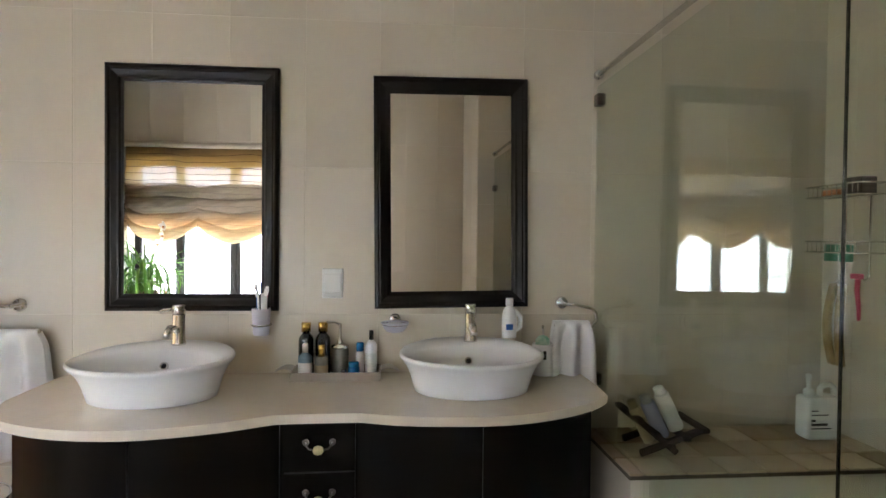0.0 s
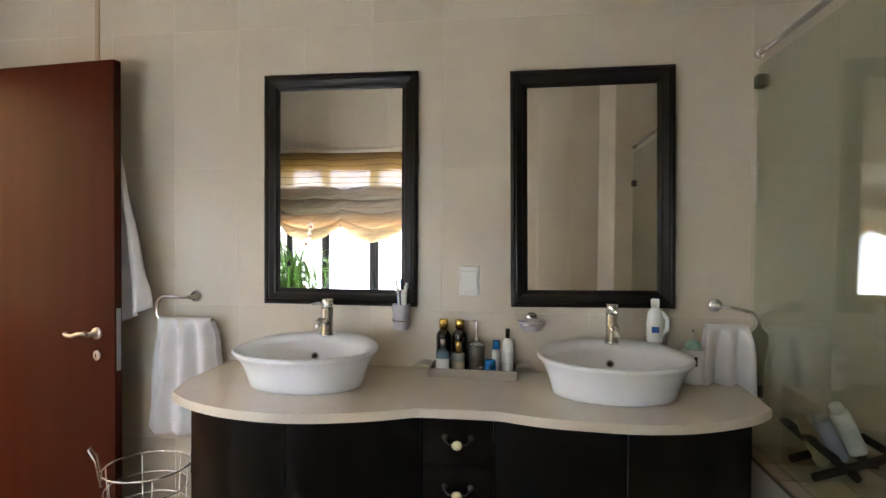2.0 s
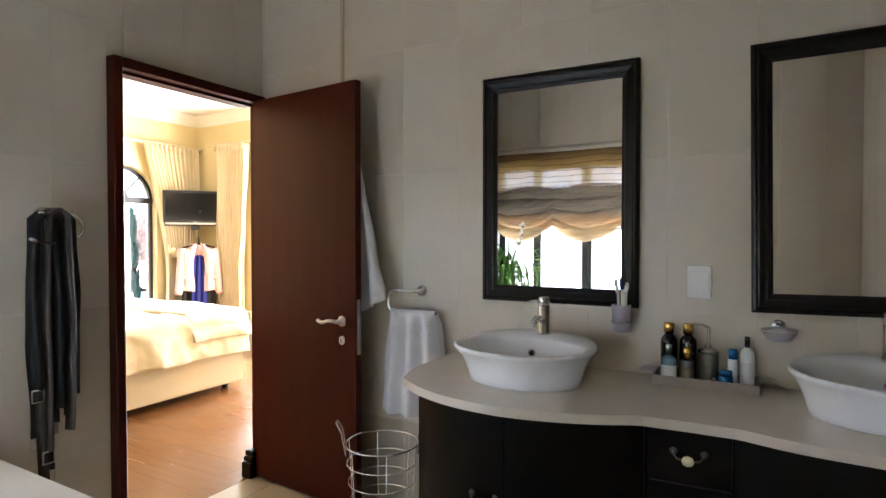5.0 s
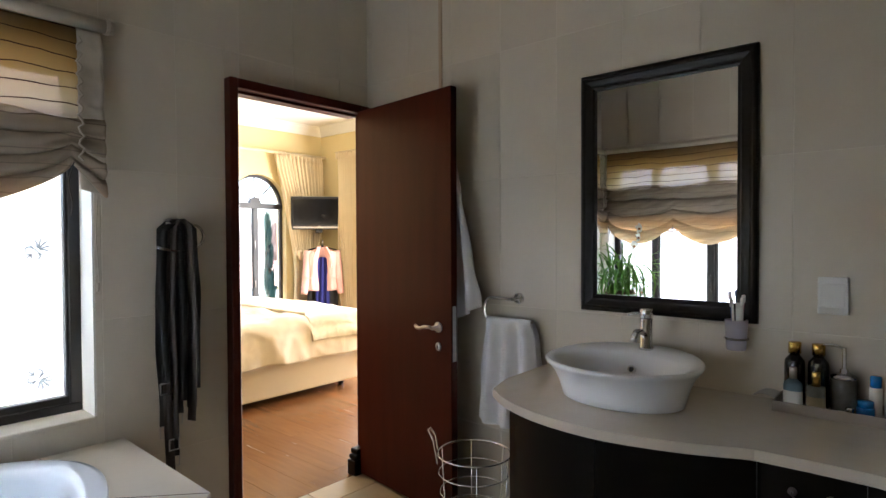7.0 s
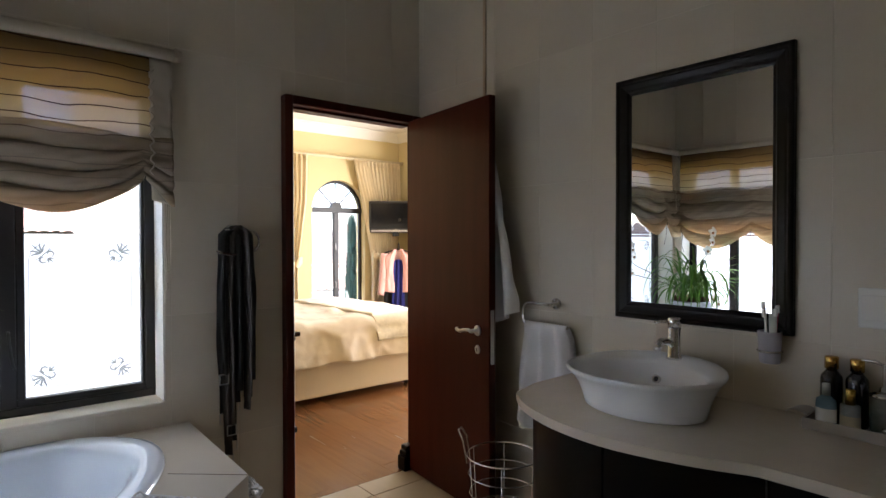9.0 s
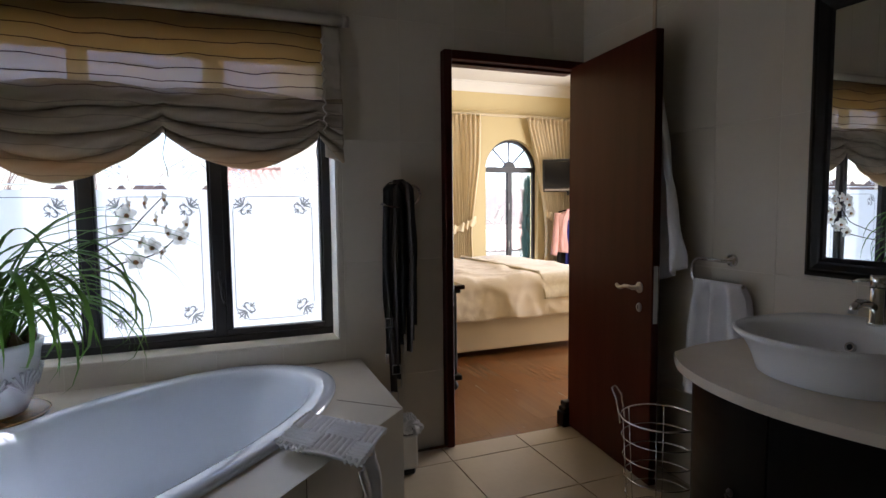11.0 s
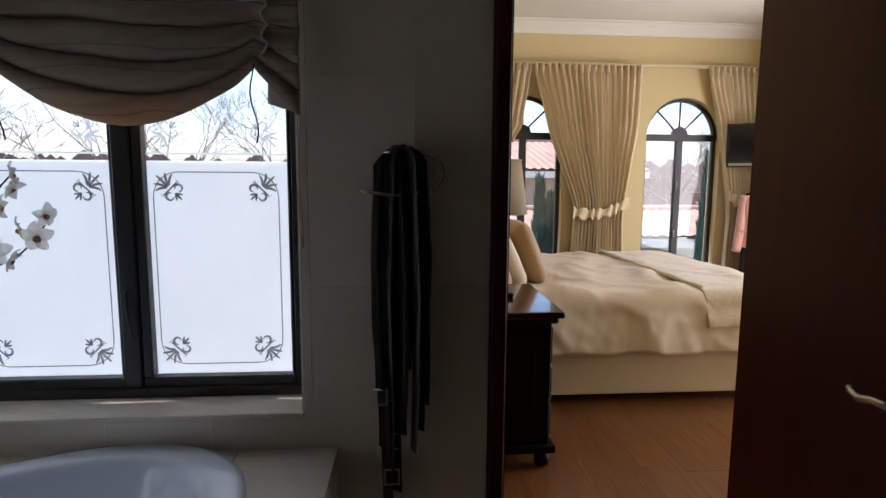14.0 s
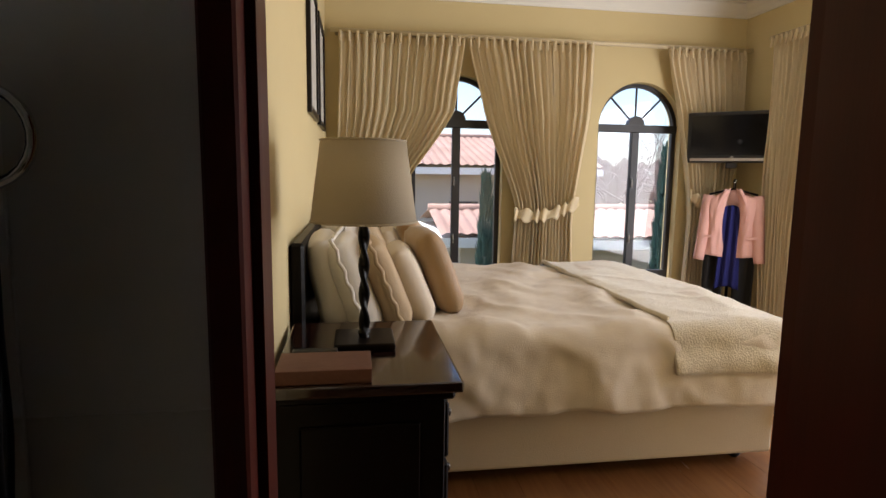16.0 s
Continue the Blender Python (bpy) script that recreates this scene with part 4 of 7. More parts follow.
OPEN = {(0, 5), (0, 6), (1, 1), (1, 3), (1, 6)}              # blooms turned full face to the room
for k, row in enumerate(blooms):
    for n, (y, z) in enumerate(row):
        full = (k, n) in OPEN
        face = (1, rng.uniform(0.1, 0.4), rng.uniform(-0.2, 0.1)) if full else (rng.uniform(-0.1, 0.45), rng.choice((-1, 1)) * rng.uniform(0.6, 1.0), rng.uniform(-0.3, 0.5))
        flower((-2.262 + 0.008 * k, y, z), face, 1.25 if full else 1.05)
for p in ((-1.720, -0.334, 0.860), (-1.720, -0.355, 0.742), (-1.720, -0.394, 0.820), (-1.78, -0.43, 1.42), (-1.80, -0.46, 1.34), (-1.83, -0.45, 1.26)):
    flower(p, (1, rng.uniform(0, 0.8), rng.uniform(-0.2, 0.4)), 1.45)
for head, lean, length, droop in ((64, 1.25, 1.05, 4.3), (50, 1.2, 0.95, 4.6), (70, 1.05, 0.95, 4.0), (40, 1.3, 0.9, 4.8), (82, 1.1, 0.92, 3.9), (30, 1.25, 0.95, 4.7)):
    part("leaf", strap_leaf((ox + 0.02, oy + 0.02, 0.82), radians(head), lean, length, droop, 0.0105), LEAF, orchid, "long drooping leaf", True)


# ---- vanity ----
TOPZ = 0.782


def smooth_curve(pts, n=8):
    """Rounded line through the given points."""
    out = []
    v = [Vector(q) for q in pts]
    ext = [2 * v[0] - v[1]] + v + [2 * v[-1] - v[-2]]
    for i in range(len(pts) - 1):
        p = [ext[i + k] for k in range(4)]
        for j in range(n):
            t = j / n
            out.append(tuple(0.5 * (2 * p[1] + (p[2] - p[0]) * t + (2 * p[0] - 5 * p[1] + 4 * p[2] - p[3]) * t * t + (3 * p[1] - p[0] - 3 * p[2] + p[3]) * t ** 3)))
    return out + [tuple(pts[-1])]


# two bows that meet a straight middle at clear corners
bow_left = [(-1.005, 1.850), (-0.90, 1.768), (-0.76, 1.705), (-0.61, 1.676), (-0.46, 1.680), (-0.28, 1.728), (-0.122, 1.800)]
bow_right = [(0.122, 1.806), (0.26, 1.764), (0.40, 1.748), (0.54, 1.744), (0.68, 1.768), (0.82, 1.826), (0.93, 1.900), (1.0, 1.975)]
curve_pts = [(-1.062, NY - 0.008), (-1.052, 2.0)] + smooth_curve(bow_left) + [(0.0, 1.802)] + smooth_curve(bow_right) + [(1.006, 2.1), (1.01, NY - 0.008)]


def top_outline(inset=0.0):
    return [(x * (1 - inset * 0.7), y + (inset if y < NY - 0.05 else 0)) for x, y in curve_pts]


def vanity_top():
    bm = bmesh.new()
    prism(bm, top_outline(), TOPZ - 0.03, TOPZ)
    es = [e for e in bm.edges if abs(e.verts[0].co.z - e.verts[1].co.z) < 1e-6]
    bmesh.ops.bevel(bm, geom=es, offset=0.004, segments=2, affect="EDGES")
    return bm


top = thing("worktop", (0, 2.0, TOPZ - 0.03), "polished cream stone worktop with a double-bowed front", "worktop")
part("stone_slab", vanity_top(), STONE, top)
vanity = thing("vanity_cabinet", (0, 2.05, 0), "dark-stained bow-fronted vanity cabinet under two basins", "cabinet")
body_pts = top_outline(0.055)
part("body", prismed(body_pts, 0.0, TOPZ - 0.03), DARKWOOD, vanity)


def bow(a, b, n=40):
    """Points of the bowed front between two x, taken along the body's front."""
    fr = [p for p in body_pts if p[1] < 2.05]
    out = []
    for i in range(n + 1):
        x = a + (b - a) * i / n
        for (x0, y0), (x1, y1) in zip(fr, fr[1:]):
            if x0 <= x <= x1:
                out.append((x, y0 + (y1 - y0) * (x - x0) / (x1 - x0)))
                break
    return out


def front_panel(name, a, b, z0, z1, label=""):
    pts = bow(a, b)
    bm = bmesh.new()
    lo, hi = [], []
    for d in (0.0, -0.014):
        lo.append([bm.verts.new((x, y + d, z0)) for x, y in pts]); hi.append([bm.verts.new((x, y + d, z1)) for x, y in pts])
    n = len(pts)
    for i in range(n - 1):
        bm.faces.new((lo[1][i], lo[1][i + 1], hi[1][i + 1], hi[1][i]))
        bm.faces.new((hi[1][i], hi[1][i + 1], hi[0][i + 1], hi[0][i])); bm.faces.new((lo[1][i], lo[1][i + 1], lo[0][i + 1], lo[0][i]))
    for i in (0, n - 1):
        bm.faces.new((lo[0][i], lo[1][i], hi[1][i], hi[0][i]))
    return part(name, bm, DARKWOOD, vanity, label)


DARKMETAL = mat("dark_bronze", (0.16, 0.14, 0.12), (0.10, 0.09, 0.08), rough=0.35, metal=1.0, bump=0.05)
CERKNOB = mat("cream_ceramic_knob", (0.72, 0.66, 0.38), (0.64, 0.58, 0.32), rough=0.15, bump=0.0)


def bail_pull(parent, x, y, z):
    pts = [(x - 0.042, y, z + 0.010), (x - 0.042, y - 0.018, z + 0.008), (x - 0.030, y - 0.024, z - 0.004), (x, y - 0.026, z - 0.008), (x + 0.030, y - 0.024, z - 0.004), (x + 0.042, y - 0.018, z + 0.008), (x + 0.042, y, z + 0.010)]
    part("pull_bar", tubed(pts, 0.003, 8), DARKMETAL, parent, "dark metal bail pull", True)
    for s in (-1, 1):
        part("pull_rose", lathed([(0.011, 0.0), (0.011, 0.003), (0.006, 0.006)], seg=14, turn=Matrix.Translation((x + s * 0.042, y, z + 0.010)) @ Matrix.Rotation(radians(90), 4, "X")), DARKMETAL, parent, "", True)
    part("pull_knob", lathed([(0.003, -0.017), (0.012, -0.012), (0.0155, 0), (0.012, 0.012), (0.003, 0.017)], seg=16, turn=Matrix.Translation((x, y - 0.027, z - 0.007)) @ Matrix.Rotation(radians(90), 4, "Y")), CERKNOB, parent, "cream ceramic grip", True)


for z0, z1 in ((0.585, 0.742), (0.425, 0.578), (0.265, 0.418), (0.10, 0.258)):
    d = front_panel("drawer", -0.112, 0.114, z0, z1)
    bail_pull(d, 0.0, bow(0.0, 0.001, 1)[0][1] - 0.014, (z0 + z1) / 2 + 0.005)
for a, b, s in ((-0.93, -0.535, 1), (-0.528, -0.125, -1), (0.13, 0.515, 1), (0.522, 0.90, -1)):
    d = front_panel("cabinet_door", a, b, 0.10, 0.742)
    hx = b - 0.07 if s > 0 else a + 0.07
    bail_pull(d, hx, bow(hx, hx + 0.001, 1)[0][1] - 0.014, 0.46)
part("plinth", prismed(top_outline(0.10), 0.0, 0.09), DARKWOOD, vanity)


def basin(cx, label, fwd=0.0):
    b = thing("basin", (cx, 2.07 - fwd, TOPZ), label, "basin", group="pair of basins on the worktop")
    rows = [(0.203, 0.150, 2.07, TOPZ), (0.208, 0.155, 2.07, TOPZ + 0.003), (0.214, 0.163, 2.07, TOPZ + 0.025), (0.221, 0.173, 2.07, TOPZ + 0.05), (0.230, 0.187, 2.07, TOPZ + 0.075), (0.241, 0.205, 2.07, TOPZ + 0.098),
            (0.253, 0.224, 2.07, TOPZ + 0.115), (0.262, 0.238, 2.07, TOPZ + 0.124), (0.265, 0.242, 2.07, TOPZ + 0.130), (0.264, 0.241, 2.07, TOPZ + 0.136), (0.258, 0.233, 2.07, TOPZ + 0.139), (0.240, 0.172, 2.024, TOPZ + 0.134),
            (0.228, 0.158, 2.030, TOPZ + 0.124), (0.208, 0.137, 2.035, TOPZ + 0.09), (0.178, 0.107, 2.035, TOPZ + 0.045), (0.13, 0.075, 2.035, TOPZ + 0.02), (0.02, 0.014, 2.035, TOPZ + 0.014)]
    bm = bmesh.new()
    n = 64
    rings = []
    for rx, ry, cy, z in rows:
        ring = []
        for i in range(n):
            a = 2 * math.pi * i / n
            y = cy + ry * math.sin(a)
            lift = 0.016 * smoothstep(2.05, 2.32, y) * smoothstep(TOPZ + 0.08, TOPZ + 0.125, z)
            ring.append(bm.verts.new((cx + rx * math.cos(a), y - fwd, z + lift)))
        rings.append(ring)
    for a, c in zip(rings, rings[1:]):
        for i in range(n):
            bm.faces.new((a[i], a[(i + 1) % n], c[(i + 1) % n], c[i]))
    bm.faces.new(rings[-1]); bm.faces.new(rings[0][::-1])
    part("bowl", bm, CERAMIC, b, "", True)
    t = Matrix.Translation((cx, 2.158 - fwd, TOPZ + 0.085)) @ Matrix.Rotation(radians(70), 4, "X")
    part("overflow_ring", lathed([(0.013, -0.008), (0.0145, 0.006), (0.012, 0.009), (0.0085, 0.006), (0.0085, -0.008)], seg=18, turn=t), CHROME, b, "chrome overflow ring", True)
    part("overflow_hole", lathed([(0.0084, -0.006), (0.0084, 0.003)], seg=14, turn=t), BLACKPLASTIC, b)
    part("drain", lathed([(0.02, TOPZ + 0.014), (0.02, TOPZ + 0.018), (0.004, TOPZ + 0.02)], cx, 2.035 - fwd, seg=16), CHROME, b, "chrome waste", True)
    return b


basin(-0.583, "white oval ceramic basin flaring to the rim, on worktop", 0.045)
basin(0.520, "white oval ceramic basin flaring to the rim, on worktop")


def mixer(cx, side):
    y, z = (2.20 if side else 2.235), TOPZ + 0.150
    t = thing("basin_mixer", (cx, y, z), "chrome single-lever basin mixer on the basin rim", "tap", group="pair of basin mixers")
    part("tap_body", lathed([(0.026, z - 0.003), (0.026, z + 0.006), (0.0225, z + 0.010), (0.0225, z + 0.108), (0.0215, z + 0.110)], cx, y, seg=28), CHROME, t, "", True)
    part("tap_head", lathed([(0.0215, z + 0.112), (0.024, z + 0.114), (0.024, z + 0.140), (0.021, z + 0.146), (0.004, z + 0.147)], cx, y, seg=28), CHROME, t, "", True)
    sp = [(cx, y - 0.015, z + 0.050), (cx, y - 0.05, z + 0.066), (cx, y - 0.085, z + 0.070), (cx, y - 0.108, z + 0.060), (cx, y - 0.115, z + 0.040)]
    part("spout", tubed(sp, 0.0125, 14), CHROME, t, "", True)
    d = Vector((-0.9, -0.43)) if side else Vector((0.05, -1.0))
    q = Vector((cx, y))
    lv = [(*(q + d * 0.012), z + 0.130), (*(q + d * 0.05), z + 0.128), (*(q + d * 0.066), z + 0.122)]
    part("lever", tubed(lv, 0.0055, 10), CHROME, t, "", True)


mixer(-0.565, True)
mixer(0.537, False)


# ---- mirrors ----
def mirror(x0, x1, z0, z1, turn, label, swing=0.0):
    cx, cz = (x0 + x1) / 2, (z0 + z1) / 2
    yb = NY - 0.006 - 0.35 * math.sin(radians(swing))
    m = thing("wall_mirror", (cx, yb, cz), label, "mirror", group="pair of framed mirrors")
    R = Matrix.Translation((cx, yb, cz)) @ Matrix.Rotation(radians(swing), 4, "Z") @ Matrix.Rotation(radians(turn), 4, "Y") @ Matrix.Translation((-cx, -yb, -cz))
    prof = [(0.0, 0.0), (0.0, 0.022), (0.006, 0.028), (0.014, 0.030), (0.020, 0.026), (0.026, 0.027), (0.044, 0.021), (0.052, 0.020), (0.058, 0.014), (0.068, 0.011), (0.068, 0.0)]
    cs = [(x0, z0), (x1, z0), (x1, z1), (x0, z1)]
    inw = [(1, 1), (-1, 1), (-1, -1), (1, -1)]
    for k, nm in enumerate(("frame_bottom", "frame_side", "frame_top", "frame_side")):
        bm = bmesh.new()
        j = (k + 1) % 4
        rows = [[bm.verts.new(R @ Vector((cs[i][0] + inw[i][0] * w, yb - d, cs[i][1] + inw[i][1] * w))) for w, d in prof] for i in (k, j)]
        for i in range(len(prof) - 1):
            bm.faces.new((rows[0][i], rows[1][i], rows[1][i + 1], rows[0][i + 1]))
        part(nm, bm, FRAMEWOOD, m)
    bm = bmesh.new()
    bm.faces.new([bm.verts.new(R @ Vector((x, yb - 0.0105, z))) for x, z in ((x0 + 0.066, z0 + 0.066), (x1 - 0.066, z0 + 0.066), (x1 - 0.066, z1 - 0.066), (x0 + 0.066, z1 - 0.066))])
    part("mirror_glass", bm, MIRROR, m, "clear silvered mirror glass")
    part("backing_board", boxed(x0 + 0.07, x1 - 0.07, yb - 0.004, yb - 0.001, z0 + 0.07, z1 - 0.07), FRAMEWOOD, m)


mirror(-0.900, -0.232, 1.036, 2.011, 0.0, "tall mirror in a moulded black-brown wooden frame")
mirror(0.150, 0.787, 1.050, 1.997, -0.75, "tall mirror in a chipped black-brown wooden frame, hung slightly crooked", 0.57)


# ---- door ----
frame_ob = thing("door_frame", (WX, 1.9, 0), "dark mahogany door frame", "door frame", kind="structure")
XF = -2.222
for nm, r in (("jamb", (1.487, 1.530, 0.0, 2.09)), ("jamb", (2.285, 2.343, 0.0, 2.09)), ("head", (1.530, 2.285, 2.045, 2.09))):
    part(nm, boxed(BX1 - 0.02 if r[0] < 1.5 else -2.287, XF, r[0], r[1], r[2], r[3], bevel=0.004), MAHOGANY, frame_ob)
for nm, r in (("stop", (1.530, 1.543, 0.0, 2.045)), ("stop", (1.543, 2.285, 2.032, 2.045))):
    part(nm, boxed(-2.345, XF - 0.055, r[0], r[1], r[2], r[3]), MAHOGANY, frame_ob)
door = thing("door_1", (-2.215, 2.265, 0.0), "open red mahogany flush door with lever handle", "door", kind="structure")
DA = math.atan2(2.163 - 2.243, -1.469 + 2.213)
DM = Matrix.Translation((-2.213, 2.243, 0)) @ Matrix.Rotation(DA, 4, "Z")


def on_door(bm):
    bmesh.ops.transform(bm, matrix=DM, verts=bm.verts[:])
    return bm


LEAF_W = 0.750
part("door_leaf", on_door(boxed(0.0, LEAF_W, 0.0, 0.040, 0.012, 2.047, bevel=0.0025)), MAHOGANY, door)
part("lock_plate", on_door(boxed(LEAF_W - 0.001, LEAF_W + 0.002, 0.009, 0.031, 0.76, 1.02, bevel=0.0006)), STEEL, door, "steel lock plate on the edge")
HX, HZ = LEAF_W - 0.088, 0.914
for sgn in (-1, 1):
    yb = 0.0 if sgn < 0 else 0.04
    R90 = Matrix.Rotation(radians(90 * (1 if sgn < 0 else -1)), 4, "X")
    part("handle_rose", on_door(lathed([(0.025, 0.0), (0.025, 0.006), (0.021, 0.009), (0.011, 0.010), (0.010, 0.045)], seg=24, turn=Matrix.Translation((HX, yb, HZ)) @ R90)), STEEL, door, "satin steel rose", True)
    pts = [(HX, yb + sgn * 0.042, HZ), (HX - 0.02, yb + sgn * 0.046, HZ + 0.004), (HX - 0.055, yb + sgn * 0.046, HZ + 0.001), (HX - 0.09, yb + sgn * 0.044, HZ - 0.010), (HX - 0.118, yb + sgn * 0.040, HZ - 0.007), (HX - 0.130, yb + sgn * 0.036, HZ - 0.001)]
    part("door_lever", on_door(tubed(pts, 0.0085, 12)), STEEL, door, "curved satin steel lever", True)
    part("keyhole_rose", on_door(lathed([(0.021, 0.0), (0.021, 0.005), (0.018, 0.008), (0.003, 0.008)], seg=22, sx=0.82, turn=Matrix.Translation((HX, yb, HZ - 0.092)) @ R90)), STEEL, door, "satin steel keyhole cover", True)
    part("keyhole", on_door(boxed(HX - 0.0025, HX + 0.0025, yb + sgn * 0.0095 - 0.001, yb + sgn * 0.0095 + 0.001, HZ - 0.102, HZ - 0.083)), BLACKPLASTIC, door)
for z in (0.25, 1.75):
    part("hinge", lathed([(0.007, z), (0.007, z + 0.09)], -2.216, 2.262, seg=10), STEEL, door, "steel butt hinge", True)

# narrow brown strip on the tiles above the door
strip = thing("trunking_strip", (-1.70, NY - 0.01, 2.06), "narrow brown plastic strip up the tiled wall", "trunking", kind="structure")
part("strip_body", boxed(-1.712, -1.690, NY - 0.016, NY - 0.0052, 1.98, HB, bevel=0.003), mat("brown_strip", (0.50, 0.38, 0.26), (0.44, 0.33, 0.22), rough=0.6), strip)


# ---- towels and rings ----
def ring_mount(parent, x, z, out=0.0):
    part("wall_rose", lathed([(0.026, -0.001), (0.026, 0.008), (0.022, 0.012), (0.010, 0.013), (0.009, 0.062)], seg=24, turn=Matrix.Translation((x, NY - 0.005, z)) @ Matrix.Rotation(radians(90), 4, "X")), CHROME, parent, "", True)


def hung_cloth(name, parent, x0, x1, yb, ztop, zf, zr, seed, material=TOWEL, depth=0.03, folds=3.0):
    """Cloth doubled over a bar: up the back, over, down the front."""
    def fn(u, v):
        x = x0 + (x1 - x0) * u
        lf = (zf - ztop) + 0.02 * wob(u * 3, seed)
        if v < 0.35:
            f = 1 - v / 0.35
            z, y = ztop - (ztop - zr) * f, yb + depth * 0.5
        elif v < 0.45:
            f = (v - 0.35) / 0.10
            z, y = ztop + 0.012 * math.sin(math.pi * f), yb + depth * 0.5 - depth * f
        else:
            f = (v - 0.45) / 0.55
            z, y = ztop + lf * f, yb - depth * 0.5 - 0.012 * f
        k = min(1.0, (ztop - z) / 0.06 + 0.2)
        gather = 1.0 - 0.28 * math.exp(-max(0, ztop - z) / 0.14)
        xm = (x0 + x1) / 2
        x = xm + (x - xm) * gather + 0.006 * wob(u * 4, z * 6, seed)
        y += k * (0.021 * math.sin(u * folds * 6.283 + seed + 1.5 * wob(z * 3, seed)) + 0.006 * wob(u * 7, z * 9, seed + 3))
        return (x, min(y, NY - 0.012), z)
    return thick(part(name, sheeted(fn, 56, 70), material, parent, "", True), 0.006)


ring_l = thing("towel_ring", (-1.226, NY - 0.006, 1.058), "chrome open towel ring on the tiled wall", "towel ring", group="towel rings beside the basins")
ring_mount(ring_l, -1.226, 1.058)
yb = NY - 0.068
pts = [(-1.226, yb, 1.058), (-1.30, yb, 1.060)] + arc((-1.335, yb, 1.018), (1, 0, 0), (0, 0, 1), 0.042, 90, 180, 8) + [(-1.377, yb, 0.985), (-1.36, yb, 0.952), (-1.33, yb, 0.945), (-1.15, yb, 0.950), (-1.115, yb, 0.965)]
part("ring_bar", tubed(pts, 0.0075, 12), CHROME, ring_l, "", True)
tw = thing("hand_towel", (-1.25, yb, 0.95), "white terry hand towel draped over a towel ring", "towel", group="hand towels")
hung_cloth("cloth", tw, -1.405, -1.075, yb, 0.958, 0.475, 0.62, 1.7)

ring_r = thing("towel_ring", (0.945, NY - 0.006, 1.068), "chrome towel ring on the tiled wall beside the shower", "towel ring", group="towel rings beside the basins")
ring_mount(ring_r, 0.945, 1.068)
pts = [(0.945, yb, 1.068), (0.99, yb, 1.066), (1.03, yb, 1.056)] + arc((1.032, yb, 1.012), (1, 0, 0), (0, 0, 1), 0.044, 80, -20, 8) + [(1.05, yb, 0.972), (0.93, yb, 0.97), (0.90, yb, 0.985)]
part("ring_bar", tubed(pts, 0.0075, 12), CHROME, ring_r, "", True)
tw = thing("hand_towel", (0.98, yb, 0.97), "white terry hand towel hung on a towel ring", "towel", group="hand towels")
hung_cloth("cloth", tw, 0.865, 1.068, yb, 0.988, 0.70, 0.80, 4.1, depth=0.05, folds=2.2)

robe = thing("bath_robe", (-1.52, 2.28, 1.9), "white terry robe hanging behind the open door", "bath robe")
part("robe_hook", tubed([(-1.56, 2.215, 1.915), (-1.56, 2.245, 1.915), (-1.56, 2.262, 1.93)], 0.006, 8), STEEL, robe, "steel door hook", True)


def robe_fn(u, v):
    z = 1.945 - v * (1.03 - 0.10 * u * smoothstep(0.7, 1.0, v))
    w = 0.062 + 0.155 * smoothstep(0.0, 1.0, v ** 0.8)
    x = -1.585 - 0.03 + w * u + 0.02 * v
    y = 2.262 + 0.035 * math.sin(u * 11 + 2 * v) * smoothstep(0, 0.3, v) + 0.012 * wob(u * 5, v * 6, 3.0)
    return (x, min(y, NY - 0.014), z)


thick(part("robe_cloth", sheeted(robe_fn, 40, 60), TOWEL, robe, "", True), 0.012)

# ---- wire basket ----
bk = thing("wire_basket", (-1.172, 1.951, 0.0), "tall chrome wire laundry basket with loop handles", "basket")
bx, by = -1.172, 1.951
for k, z in enumerate([0.012, 0.085, 0.162, 0.239, 0.316, 0.393, 0.470]):
    r = 0.118 + 0.030 * k / 6
    part("ring", tubed(arc((bx, by, z), (1, 0, 0), (0, 1, 0), r, 0, 360, 40), 0.0024 if k < 6 else 0.0036, 7), CHROME, bk, "", True)
for k in range(6):
    a = radians(60 * k + 12)
    c, s = math.cos(a), math.sin(a)
    part("upright", tubed([(bx + 0.1195 * c, by + 0.1195 * s, 0.004), (bx + 0.149 * c, by + 0.149 * s, 0.472)], 0.0020, 6), CHROME, bk, "", True)
for a0 in (215, 35):
    hp = [(0.149, -12, 0.43), (0.165, -12, 0.525), (0.185, -7, 0.562), (0.185, 7, 0.562), (0.165, 12, 0.525), (0.149, 12, 0.43)]
    part("loop_handle", tubed([(bx + r * math.cos(radians(a0 + d)), by + r * math.sin(radians(a0 + d)), z) for r, d, z in hp], 0.0036, 8), CHROME, bk, "", True)
for k in range(-3, 4):
    h = math.sqrt(0.118 ** 2 - (0.034 * k) ** 2)
    part("base_wire", tubed([(bx + 0.034 * k, by - h, 0.010), (bx + 0.034 * k, by + h, 0.010)], 0.0022, 6), CHROME, bk, "", True)

